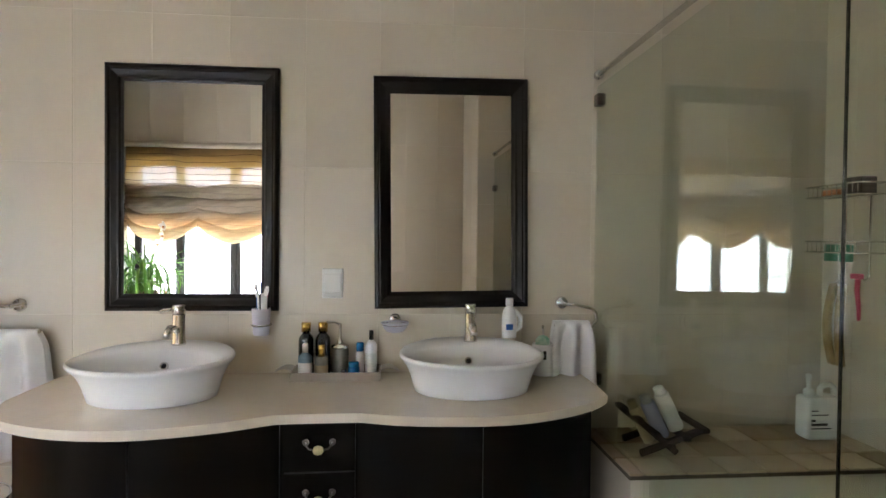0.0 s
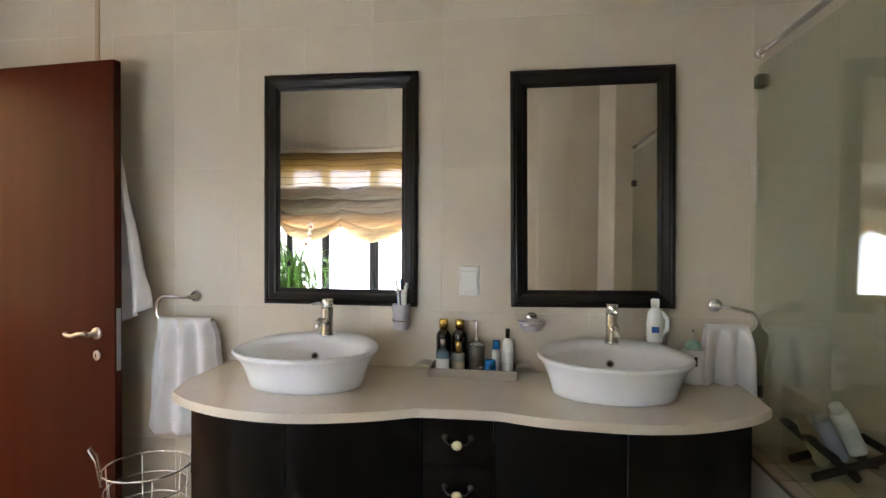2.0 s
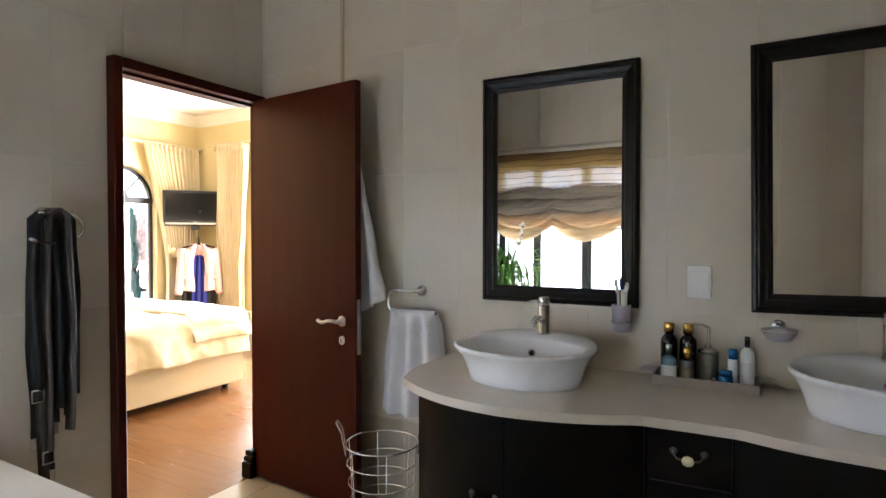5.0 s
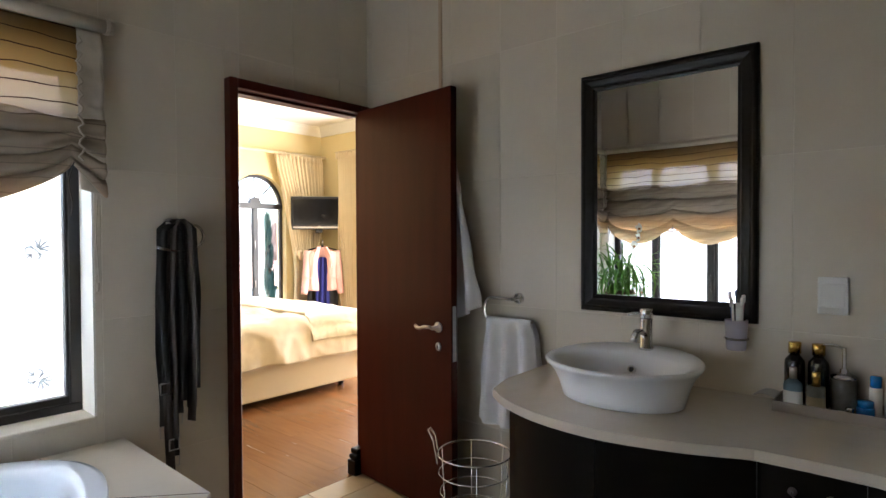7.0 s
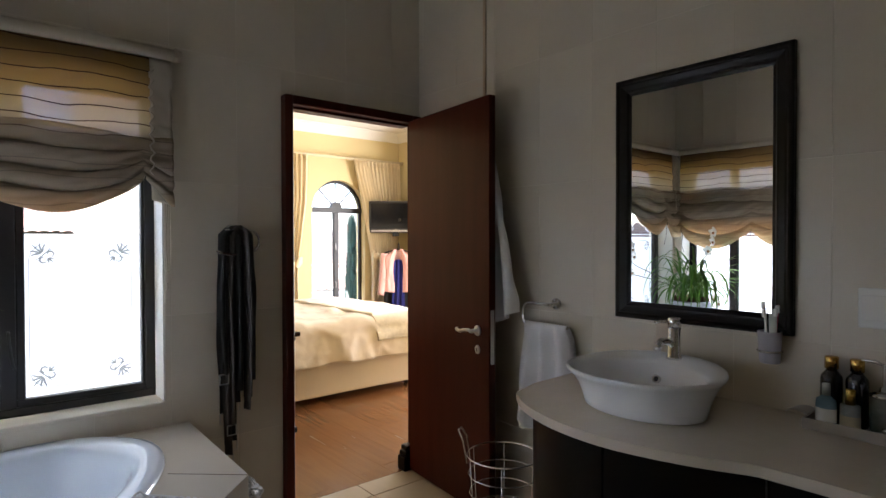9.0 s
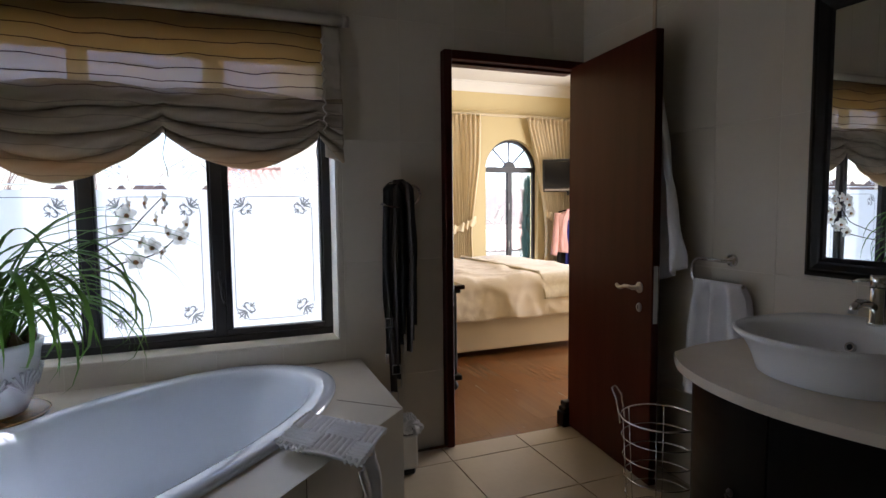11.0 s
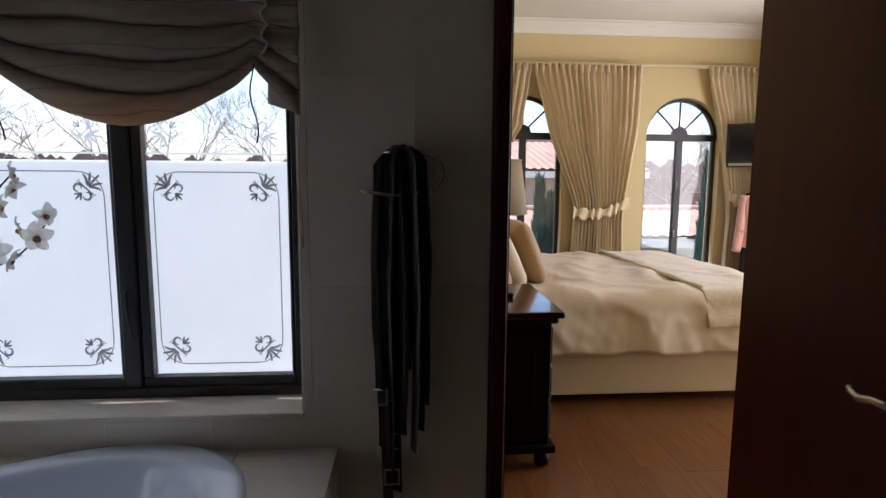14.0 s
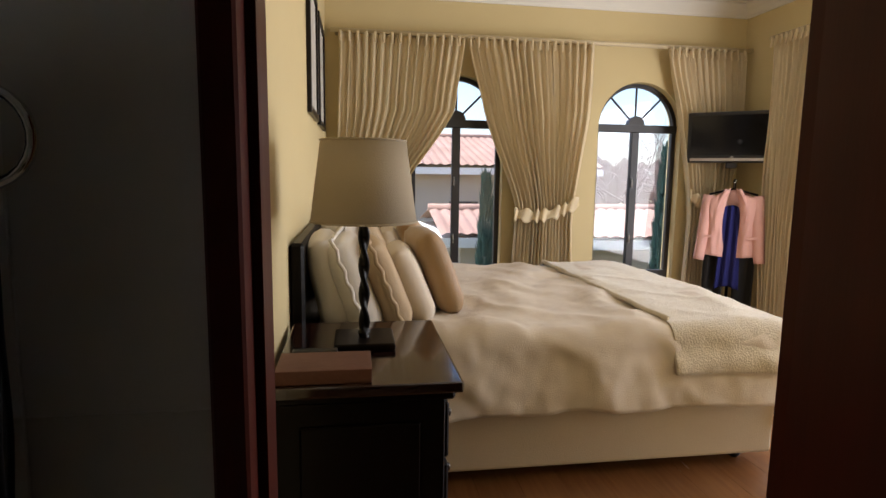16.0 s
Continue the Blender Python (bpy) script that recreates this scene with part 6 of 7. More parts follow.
bottle("tiny_jar", 0.042, 2.236, TZ, 0.011, 0.034, CLEARB, "tiny glass jar with a metal lid on the tray", CHROME, 0.011, 0.014, neck=False, group=gb)
bottle("blue_jar", 0.080, 2.242, TZ, 0.023, 0.062, BRIGHTBLUE, "bright blue plastic jar on the tray", BRIGHTBLUE, 0.021, 0.02, neck=False, group=gb)
bottle("spray_bottle", 0.100, 2.312, TZ, 0.0165, 0.125, WHITEPLASTIC, "slim white bottle with a blue cap on the tray", BRIGHTBLUE, 0.015, 0.035, group=gb, neck=False)
bottle("spray_bottle", 0.145, 2.305, TZ, 0.023, 0.175, WHITEPLASTIC, "white pump spray bottle with a dark nozzle on the tray", DARKBOT, 0.009, 0.038, group=gb, band=LABELW)

lz = TOPZ + 0.1545
lot = thing("lotion_bottle", (0.70, 2.268, lz), "white plastic lotion bottle with a moulded grip on the basin rim", "bottle")
part("body", lathed([(0.027, lz), (0.030, lz + 0.006), (0.031, lz + 0.07), (0.026, lz + 0.11), (0.014, lz + 0.128), (0.0125, lz + 0.13)], 0.70, 2.268, seg=24, sx=1.0, sy=0.62), WHITEPLASTIC, lot, "", True)
part("grip", tubed([(0.725, 2.268, lz + 0.03), (0.745, 2.268, lz + 0.045), (0.745, 2.268, lz + 0.085), (0.722, 2.268, lz + 0.112)], 0.009, 10), WHITEPLASTIC, lot, "", True)
part("cap", lathed([(0.0155, lz + 0.1305), (0.0155, lz + 0.158), (0.013, lz + 0.161)], 0.70, 2.268, seg=18), WHITEPLASTIC, lot, "", True)
part("label", boxed(0.684, 0.712, 2.2478, 2.2486, lz + 0.035, lz + 0.058, bevel=0.0002), LABELB, lot, "blue oval label")
cn = thing("white_canister", (0.835, 2.27, TOPZ), "white ceramic canister with cotton pads on the worktop", "canister")
part("body", lathed([(0.040, TOPZ), (0.043, TOPZ + 0.004), (0.045, TOPZ + 0.125), (0.042, TOPZ + 0.128), (0.039, TOPZ + 0.120), (0.004, TOPZ + 0.02)], 0.845, 2.285, seg=28), CERAMIC, cn, "", True)
part("label", boxed(0.835, 0.847, 2.2375, 2.239, TOPZ + 0.07, TOPZ + 0.105), BLACKPLASTIC, cn)
PACKET = mat("green_white_film", (0.62, 0.72, 0.62), (0.10, 0.38, 0.24), rough=0.3, scale=40, fine=90, bump=0.1)
gp = thing("green_packet", (0.845, 2.285, TOPZ + 0.1), "green and white plastic packet in the canister", "packet")
part("packet", lathed([(0.02, TOPZ + 0.05), (0.030, TOPZ + 0.125), (0.030, TOPZ + 0.145), (0.018, TOPZ + 0.158), (0.004, TOPZ + 0.162)], 0.843, 2.285, seg=14, sy=0.6), PACKET, gp, "", True)
cl = thing("tweezers", (0.85, 2.29, TOPZ + 0.1), "steel tweezers standing in the canister", "tweezers")
part("blade", tubed([(0.865, 2.29, TOPZ + 0.03), (0.845, 2.295, TOPZ + 0.20)], 0.004, 6), STEEL, cl, "", True)


# ---- bedroom windows ----
def arched_window(name, c, w):
    W = thing(name, (BX0 - 0.1, c, SILLBED), "dark framed arched french window with a fanlight", "window", kind="structure")
    xa, xb = BX0 - 0.135, BX0 - 0.085

    def bar(nm, y0, y1, z0, z1, a=xa, b=xb):
        part(nm, boxed(a, b, y0, y1, z0, z1, bevel=0.004), WINDOWBLACK, W)
    e = 0.045
    bar("bottom_rail", c - w, c + w, SILLBED, SILLBED + 0.08)
    bar("jamb", c - w, c - w + e, SILLBED + 0.08, SPRING - 0.04); bar("jamb", c + w - e, c + w, SILLBED + 0.08, SPRING - 0.04)
    bar("transom", c - w, c + w, SPRING - 0.04, SPRING + 0.035, xa, xb + 0.01)
    bar("meeting_stile", c - 0.038, c + 0.038, SILLBED + 0.08, SPRING - 0.04, xa, xb + 0.006)
    n = 28
    bm = bmesh.new()
    for i in range(n):                                    # arched head
        a0, a1 = math.pi * i / n, math.pi * (i + 1) / n
        vs = [bm.verts.new((x, c + r * math.cos(a), SPRING + r * math.sin(a))) for x in (xa, xb) for a in (a0, a1) for r in (w - 0.038, w - 0.001)]
        for q in ((0, 1, 3, 2), (4, 5, 7, 6), (0, 2, 6, 4), (1, 3, 7, 5)):
            bm.faces.new([vs[k] for k in q])
    bmesh.ops.remove_doubles(bm, verts=bm.verts[:], dist=1e-5)
    part("arched_head", bm, WINDOWBLACK, W)
    bm = bmesh.new()
    prism(bm, [(0.085 * math.cos(math.pi * i / 14), 0.085 * math.sin(math.pi * i / 14)) for i in range(15)], 0, 0.06)
    bmesh.ops.transform(bm, matrix=Matrix(((0, 0, 1, xa - 0.003), (1, 0, 0, c), (0, 1, 0, SPRING + 0.034), (0, 0, 0, 1))), verts=bm.verts[:])
    part("fan_hub", bm, WINDOWBLACK, W)
    for a in (45, 90, 135):
        d = Vector((0, math.cos(radians(a)), math.sin(radians(a))))
        p = Vector((xa + 0.02, c, SPRING + 0.03))
        part("fan_bar", tubed([p + d * 0.07, p + d * (w - 0.06)], 0.011, 6), WINDOWBLACK, W)
    for y0, y1 in ((c - w + e, c - 0.038), (c + 0.038, c + w - e)):
        o = part("window_pane", boxed(xa + 0.022, xa + 0.027, y0, y1, SILLBED + 0.08, SPRING - 0.04), GLASS, W)
        o.visible_shadow = False
    bm = bmesh.new()
    prism(bm, [((w - 0.04) * math.cos(math.pi * i / 24), (w - 0.04) * math.sin(math.pi * i / 24)) for i in range(25)], 0, 0.005)
    bmesh.ops.transform(bm, matrix=Matrix(((0, 0, 1, xa + 0.022), (1, 0, 0, c), (0, 1, 0, SPRING + 0.036), (0, 0, 0, 1))), verts=bm.verts[:])
    o = part("fan_pane", bm, GLASS, W)
    o.visible_shadow = False
    part("latch", tubed([(xb + 0.010, c - 0.02, 1.30), (xb + 0.022, c - 0.02, 1.30), (xb + 0.024, c - 0.02, 1.22)], 0.005, 8), STEEL, W, "pale latch handle", True)
    part("latch", tubed([(xb + 0.010, c - 0.02, 0.75), (xb + 0.022, c - 0.02, 0.75), (xb + 0.024, c - 0.02, 0.67)], 0.005, 8), STEEL, W, "pale latch handle", True)


for i, (c, w) in enumerate(ARCHES):
    arched_window("window_%d" % (3 + i), c, w)
wn_ = thing("window_5", ((NWIN[0] + NWIN[1]) / 2, BY1 + 0.1, NWIN[2]), "dark framed bedroom window, added out of view beside the curtain", "window", kind="structure")
for r in ((NWIN[0], NWIN[1], 0.12, 0.18), (NWIN[0], NWIN[1], 2.24, 2.30), (NWIN[0], NWIN[0] + 0.06, 0.18, 2.24), (NWIN[1] - 0.06, NWIN[1], 0.18, 2.24), (-4.28, -4.22, 0.18, 2.24)):
    part("frame_bar", boxed(r[0], r[1], BY1 + 0.08, BY1 + 0.13, r[2], r[3]), WINDOWBLACK, wn_)
o = part("window_pane", boxed(NWIN[0] + 0.06, NWIN[1] - 0.06, BY1 + 0.10, BY1 + 0.105, 0.18, 2.24), GLASS, wn_)
o.visible_shadow = False

# ---- curtains ----
RAILZ = 2.525
rail = thing("curtain_rail", (BX0 + 0.12, 3.4, RAILZ), "cream wooden curtain rail along the bedroom wall", "curtain rail")
CREAMWOOD = mat("cream_painted_rail", (0.58, 0.48, 0.30), (0.52, 0.43, 0.27), rough=0.5)
part("rail_bar", tubed([(BX0 + 0.13, BY0 + 0.05, RAILZ + 0.015), (BX0 + 0.13, BY1 - 0.03, RAILZ + 0.015)], 0.020, 14), CREAMWOOD, rail, "", True)
for y in (1.5, 3.45, 5.38):
    part("bracket", boxed(BX0 + 0.001, BX0 + 0.13, y - 0.012, y + 0.012, RAILZ, RAILZ + 0.03, bevel=0.003), CREAMWOOD, rail)
part("finial", lathed([(0.004, -0.02), (0.022, -0.012), (0.028, 0.0), (0.022, 0.012), (0.004, 0.02)], seg=16, turn=Matrix.Translation((BX0 + 0.13, BY1 - 0.035, RAILZ + 0.015)) @ Matrix.Rotation(radians(90), 4, "X")), CREAMWOOD, rail, "", True)
rail2 = thing("curtain_rail", (-5.2, BY1 - 0.12, RAILZ), "cream wooden curtain rail over the side window", "curtain rail")
part("rail_bar", tubed([(-6.30, BY1 - 0.13, RAILZ + 0.04), (-4.1, BY1 - 0.13, RAILZ + 0.04)], 0.020, 14), CREAMWOOD, rail2, "", True)
for x in (-6.2, -4.2):
    part("bracket", boxed(x - 0.012, x + 0.012, BY1 - 0.13, BY1 - 0.001, RAILZ + 0.025, RAILZ + 0.055, bevel=0.003), CREAMWOOD, rail2)


def curtain(P, rows, folds, seed, label, tie=None, zt=RAILZ):
    """Pleated curtain. rows: (z, near edge, far edge) from the top down; P(a, out, z) places it."""
    c = thing("curtain", P((rows[0][1] + rows[0][2]) / 2, 0.12, zt), label, "curtain", group="cream bedroom curtains")

    def edges(z):
        for (z0, a0, b0), (z1, a1, b1) in zip(rows, rows[1:]):
            if z1 <= z <= z0:
                f = 0.75 * (z0 - z) / (z0 - z1) + 0.25 * smoothstep(0, 1, (z0 - z) / (z0 - z1))
                return a0 + (a1 - a0) * f, b0 + (b1 - b0) * f
        return rows[-1][1:]

    def fn(u, v):
        z = zt - (zt - 0.02) * v
        a, b = edges(z)
        width = b - a
        full = rows[0][2] - rows[0][1]
        squeeze = width / full
        amp = 0.026 + 0.030 * (1 - squeeze)
        pinch = math.exp(-((zt - z) / 0.05) ** 2)
        ph = folds * 2 * math.pi * u + 2.6 * wob(u * 3.5, z * 0.5, seed)
        d = 0.13 + amp * (0.75 + 0.45 * wob(u * folds * 0.45, z * 0.7, seed + 8)) * math.sin(ph) * (0.45 + 0.55 * (1 - pinch)) + 0.014 * math.sin(2.1 * ph + seed + z * 1.5) + 0.012 * wob(u * folds * 0.7, z * 1.8, seed + 3)
        q = a + width * u + 0.010 * math.cos(ph) * (1 - pinch) + 0.006 * wob(u * 9, z * 3, seed)
        if z > zt - 0.075 and pinch > 0.1:
            d += 0.010 * math.sin(ph * 1.0)
        return P(q, max(0.03, d), z)
    thick(part("cloth", sheeted(fn, int(folds * 14), 70), CURTAIN, c, "", True), 0.004)
    for k in range(int(folds)):                          # pinch pleats of the heading
        a, b = edges(zt - 0.05)
        q = a + (b - a) * (k + 0.25) / folds
        part("pinch_pleat", tubed([P(q, 0.185, zt + 0.004), P(q, 0.178, zt - 0.03), P(q, 0.19, zt - 0.085)], 0.013, 7, taper=0.008), CURTAIN, c, "", True)
    if tie:
        z0, z1, a, b = tie
        bm = bmesh.new()

        def tfn(u, v):
            f = u
            z = z0 + (z1 - z0) * f - 0.065 * math.sin(math.pi * f) + (0.5 - v) * (0.105 + 0.035 * math.sin(u * 43 + 1.3 * math.sin(u * 17)))
            return P(a - 0.02 + (b - a + 0.04) * f, 0.205 + 0.028 * math.sin(math.pi * f) + 0.016 * math.sin(u * 43 + 1.3 * math.sin(u * 17) + 2 * v), z)
        thick(part("tieback", sheeted(tfn, 90, 6), CURTAIN, c, "ruffled cream tieback", True), 0.005)
    return c


bedw = lambda a, o, z: (BX0 + o, a, z)
bedn = lambda a, o, z: (a, BY1 - o, z)
curtain(bedw, [(2.53, 1.52, 2.63), (1.9, 1.50, 2.54), (1.05, 1.48, 1.98), (0.8, 1.48, 1.95), (0.0, 1.48, 2.02)], 15, 1.1, "cream pleated curtain drawn back with a tieback", (1.02, 1.1, 1.48, 1.98))
curtain(bedw, [(2.53, 2.64, 3.85), (1.9, 2.80, 3.83), (1.05, 3.12, 3.70), (0.85, 3.12, 3.69), (0.0, 3.08, 3.72)], 17, 5.2, "cream pleated curtain drawn back with a ruffled tieback", (0.97, 1.09, 3.12, 3.71))
curtain(bedw, [(2.53, 4.56, 5.37), (1.9, 4.72, 5.38), (1.15, 4.86, 5.30), (0.9, 4.88, 5.28), (0.0, 4.86, 5.32)], 12, 9.4, "cream pleated curtain gathered beside the corner", (1.15, 1.08, 4.86, 5.24))
curtain(bedn, [(2.56, -6.24, -5.66), (1.5, -6.23, -5.72), (0.9, -6.20, -5.78), (0.0, -6.16, -5.74)], 10, 3.3, "cream pleated curtain hanging straight on the side wall", None, RAILZ + 0.03)

# ---- bed ----
BE0, BE1, BN0, BN1 = -5.62, -3.79, 1.47, 3.57
bed = thing("bed", ((BE0 + BE1) / 2, 2.5, 0), "double bed with a cream upholstered base and rumpled linen", "bed")
part("base", boxed(BE0, BE1, BN0, BN1, 0.055, 0.36, bevel=0.015, seg=2), BEDBASE, bed, "cream upholstered bed base")
for x in (BE0 + 0.1, BE1 - 0.1):
    for y in (BN0 + 0.12, BN1 - 0.12):
        part("foot", lathed([(0.022, 0.0), (0.03, 0.01), (0.03, 0.056)], x, y, seg=12), DARKWOOD, bed)
part("mattress", boxed(BE0 + 0.01, BE1 - 0.01, BN0, BN1 - 0.01, 0.362, 0.61, bevel=0.05, seg=3), PILLOWWHITE, bed)
part("headboard", boxed(BE0 - 0.02, BE1 + 0.02, BY0 + 0.004, BY0 + 0.06, 0.0, 1.05, bevel=0.012), DARKWOOD, bed, "dark wooden headboard")


def bed_cover(y0, y1, lift, hem, seed, rough_amp):
    """A cover over the mattress, falling down both long sides and, at the foot, the end."""
    half = (BE1 - BE0) / 2
    cx = (BE0 + BE1) / 2

    def fn(u, v):
        y = y0 + (y1 - y0) * v
        s = (u - 0.5) * 2                                   # -1..1 across
        run = half + 0.02 + (0.66 + lift - hem)
        d = abs(s) * run
        R = 0.09
        flat = half - R + 0.03
        top = 0.655 + lift + 0.018 * math.cos(s * 1.4)
        if d < flat:
            x, z = d, top
        elif d < flat + R * math.pi / 2:
            t = (d - flat) / R
            x, z = flat + R * math.sin(t), top - R * (1 - math.cos(t))
        else:
            x, z = flat + R, top - R - (d - flat - R * math.pi / 2)
        side = smoothstep(flat, flat + 0.2, d)
        x += side * (0.012 * math.sin(y * 9 + seed) + 0.014 * wob(y * 6, z * 5, seed) + 0.035 * smoothstep(0.60, hem, z))
        z += rough_amp * (1 - side) * (wob(s * 4, y * 3, seed) * 0.38 + 0.30 * wob(s * 11, y * 8, seed + 2) + 0.16 * wob(s * 27 + y * 9, y * 21, seed + 6)) + side * 0.014 * wob(y * 4, 1.0, seed)
        crease = 0.012 * abs(math.sin((y * 5.5 + s * 2.4) + 1.6 * wob(s * 2, y * 2, seed))) ** 6 + 0.009 * abs(math.sin(y * 3.1 - s * 7.5 + 2.2 * wob(s * 3, y * 3, seed + 4))) ** 8
        z += crease * (1 - 0.5 * side) * (rough_amp / 0.015)
        x += side * rough_amp * 0.55 * (abs(math.sin(y * 7.3 + z * 9 + 1.8 * wob(y * 3, z * 4, seed))) ** 5 + 0.5 * wob(y * 17, z * 13, seed + 7))
        return (cx + (x if s >= 0 else -x), y, z)
    return sheeted(fn, 150, 110)


thick(part("duvet", bed_cover(1.95, 3.575, 0.0, 0.350, 2.2, 0.024), DUVET, bed, "rumpled cream duvet cover", True), 0.012, -1)
thr = thing("throw_blanket", ((BE0 + BE1) / 2, 3.3, 0.66), "ivory fleece throw spread across the foot of the bed", "blanket")
thick(part("fleece", bed_cover(3.03, 3.60, 0.022, 0.50, 8.1, 0.010), THROW, thr, "", True), 0.018, -1)
part("rolled_edge", tubed([((BE0 + BE1) / 2 + (BE1 - BE0 - 0.12) / 2 * (i / 10 - 1), 3.035 + 0.006 * math.sin(i * 1.7), 0.697 + 0.004 * wob(i * 0.7) - 0.004) for i in range(21)], 0.014, 8), THROW, thr, "", True)
foot_cloth = thing("bed_runner", ((BE0 + BE1) / 2, 3.62, 0.5), "patterned pale quilt hanging over the foot of the bed", "quilt")
thick(part("quilt", sheeted(lambda u, v: (BE0 - 0.03 + (BE1 - BE0 + 0.07) * u, 3.612 + 0.02 * math.sin(u * 40) + 0.05 * v * 0.4, 0.655 - 0.45 * v), 60, 14), THROW, foot_cloth, "", True), 0.012)


def pillow(x, y, z, w, h, t, tilt, yaw, material, label, flange=0.0):
    p = thing("pillow", (x, y, z), label, "pillow", group="pillows at the bed head")
    M = Matrix.Translation((x, y, z)) @ Matrix.Rotation(radians(yaw), 4, "Z") @ Matrix.Rotation(radians(tilt), 4, "X")
    bm = bmesh.new()
    n = 22
    for sgn in (1, -1):
        g = []
        for i in range(n + 1):
            row = []
            for j in range(n + 1):
                a, b = 2 * i / n - 1, 2 * j / n - 1
                f = max(0.0, (1 - a ** 4) * (1 - b ** 4)) ** 0.5
                pin = 1 - 0.07 * (1 - f)
                th = t / 2 * f * (1 + 0.12 * wob(a * 2 + x, b * 2, y))
                row.append(bm.verts.new(M @ Vector((a * w / 2 * pin * (1 - 0.05 * b * b), sgn * th, h / 2 + b * h / 2 * pin * (1 - 0.05 * a * a)))))
            g.append(row)
        for i in range(n):
            for j in range(n):
                bm.faces.new((g[i][j], g[i + 1][j], g[i + 1][j + 1], g[i][j + 1]))
    bmesh.ops.remove_doubles(bm, verts=bm.verts[:], dist=1e-4)
    part("cushion", bm, material, p, "", True)
    if flange:
        pts = []
        for k in range(81):
            s = 4 * k / 80
            e, f = int(s) % 4, s - int(s)
            a, b = ((-1 + 2 * f, -1), (1, -1 + 2 * f), (1 - 2 * f, 1), (-1, 1 - 2 * f))[e]
            pts.append(M @ Vector((a * w / 2 * 0.98, 0.006 * math.sin(k * 1.7), h / 2 + b * h / 2 * 0.98)))
        part("piping", tubed(pts, flange, 6), material, p, "", True)


for x in (-4.16, -5.05):
    pillow(x, 1.60, 0.625, 0.66, 0.46, 0.17, 14, 2, PILLOWWHITE, "white cotton pillow leaning on the headboard")
    pillow(x + 0.06, 1.735, 0.63, 0.62, 0.46, 0.16, 20, -3, PILLOWWHITE, "white cotton pillow with piped edge", 0.008)
    pillow(x + 0.02, 1.86, 0.635, 0.58, 0.44, 0.15, 22, 3, PILLOWBEIGE, "beige pillow with a pale frilled edge", 0.009)
    pillow(x - 0.03, 1.985, 0.64, 0.52, 0.40, 0.15, 24, -2, DUVET, "cream cushion leaning on the pillows")
pillow(-4.33, 2.12, 0.645, 0.50, 0.46, 0.16, 22, 6, PILLOWGOLD, "golden brown satin cushion leaning on the pillows")
pillow(-5.05, 2.12, 0.645, 0.50, 0.46, 0.16, 22, -4, PILLOWGOLD, "golden brown satin cushion leaning on the pillows")

# ---- bedside cabinet ----
ns = thing("bedside_cabinet", (-3.36, 1.7, 0), "dark polished wooden bedside cabinet with bun feet", "bedside cabinet")
part("cabinet_top", boxed(-3.72, -3.03, BY0 + 0.02, 1.955, 0.718, 0.750, bevel=0.008, seg=2), POLISHED, ns, "polished dark wooden top")
part("top_moulding", boxed(-3.70, -3.055, BY0 + 0.02, 1.935, 0.690, 0.718, bevel=0.008), DARKWOOD, ns)
part("carcass", boxed(-3.68, -3.08, BY0 + 0.02, 1.910, 0.115, 0.690, bevel=0.004), DARKWOOD, ns)
part("side_panel", boxed(-3.08, -3.072, 1.50, 1.84, 0.19, 0.62, bevel=0.006), DARKWOOD, ns)
for z0, z1 in ((0.49, 0.66), (0.31, 0.47), (0.14, 0.29)):
    d = part("drawer", boxed(-3.65, -3.11, 1.910, 1.926, z0, z1, bevel=0.005), DARKWOOD, ns)
    for x in (-3.52, -3.24):
        part("drawer_knob", lathed([(0.006, 0.0), (0.006, 0.012), (0.014, 0.018), (0.012, 0.026), (0.003, 0.029)], seg=14, turn=Matrix.Translation((x, 1.926, (z0 + z1) / 2)) @ Matrix.Rotation(radians(-90), 4, "X")), DARKMETAL, d, "", True)
part("base_moulding", boxed(-3.71, -3.05, BY0 + 0.02, 1.94, 0.075, 0.115, bevel=0.012, seg=2), DARKWOOD, ns)
for x in (-3.66, -3.10):
    for y in (BY0 + 0.07, 1.885):
        part("bun_foot", lathed([(0.018, 0.0), (0.034, 0.012), (0.040, 0.035), (0.030, 0.058), (0.022, 0.066), (0.030, 0.076)], x, y, seg=18), DARKWOOD, ns, "", True)

lamp = thing("table_lamp", (-3.43, 1.685, 0.75), "table lamp with a twisted dark column and cream shade", "table lamp")
part("lamp_base", boxed(-3.53, -3.33, 1.585, 1.785, 0.75, 0.775, bevel=0.008, seg=2), DARKWOOD, lamp)
bm = bmesh.new()
sheet(bm, lambda u, v: (-3.43 + (0.014 + 0.008 * (1 if v < 0.06 or v > 0.94 else 0) + 0.0055 * math.cos(2 * (2 * math.pi * u) + v * 26)) * math.cos(2 * math.pi * u),
                        1.685 + (0.014 + 0.008 * (1 if v < 0.06 or v > 0.94 else 0) + 0.0055 * math.cos(2 * (2 * math.pi * u) + v * 26)) * math.sin(2 * math.pi * u), 0.774 + 0.40 * v), 20, 60, wrap=True)
part("lamp_column", bm, DARKWOOD, lamp, "barley-twist dark column", True)
thick(part("shade", lathed([(0.172, 1.165), (0.137, 1.425)], -3.43, 1.685, seg=48, close=False), SHADE, lamp, "cream fabric drum shade", True), 0.003)
for z, r in ((1.165, 0.173), (1.425, 0.138)):
    part("shade_rim", tubed(arc((-3.43, 1.685, z), (1, 0, 0), (0, 1, 0), r, 0, 360, 48), 0.0035, 6), SHADE, lamp, "", True)
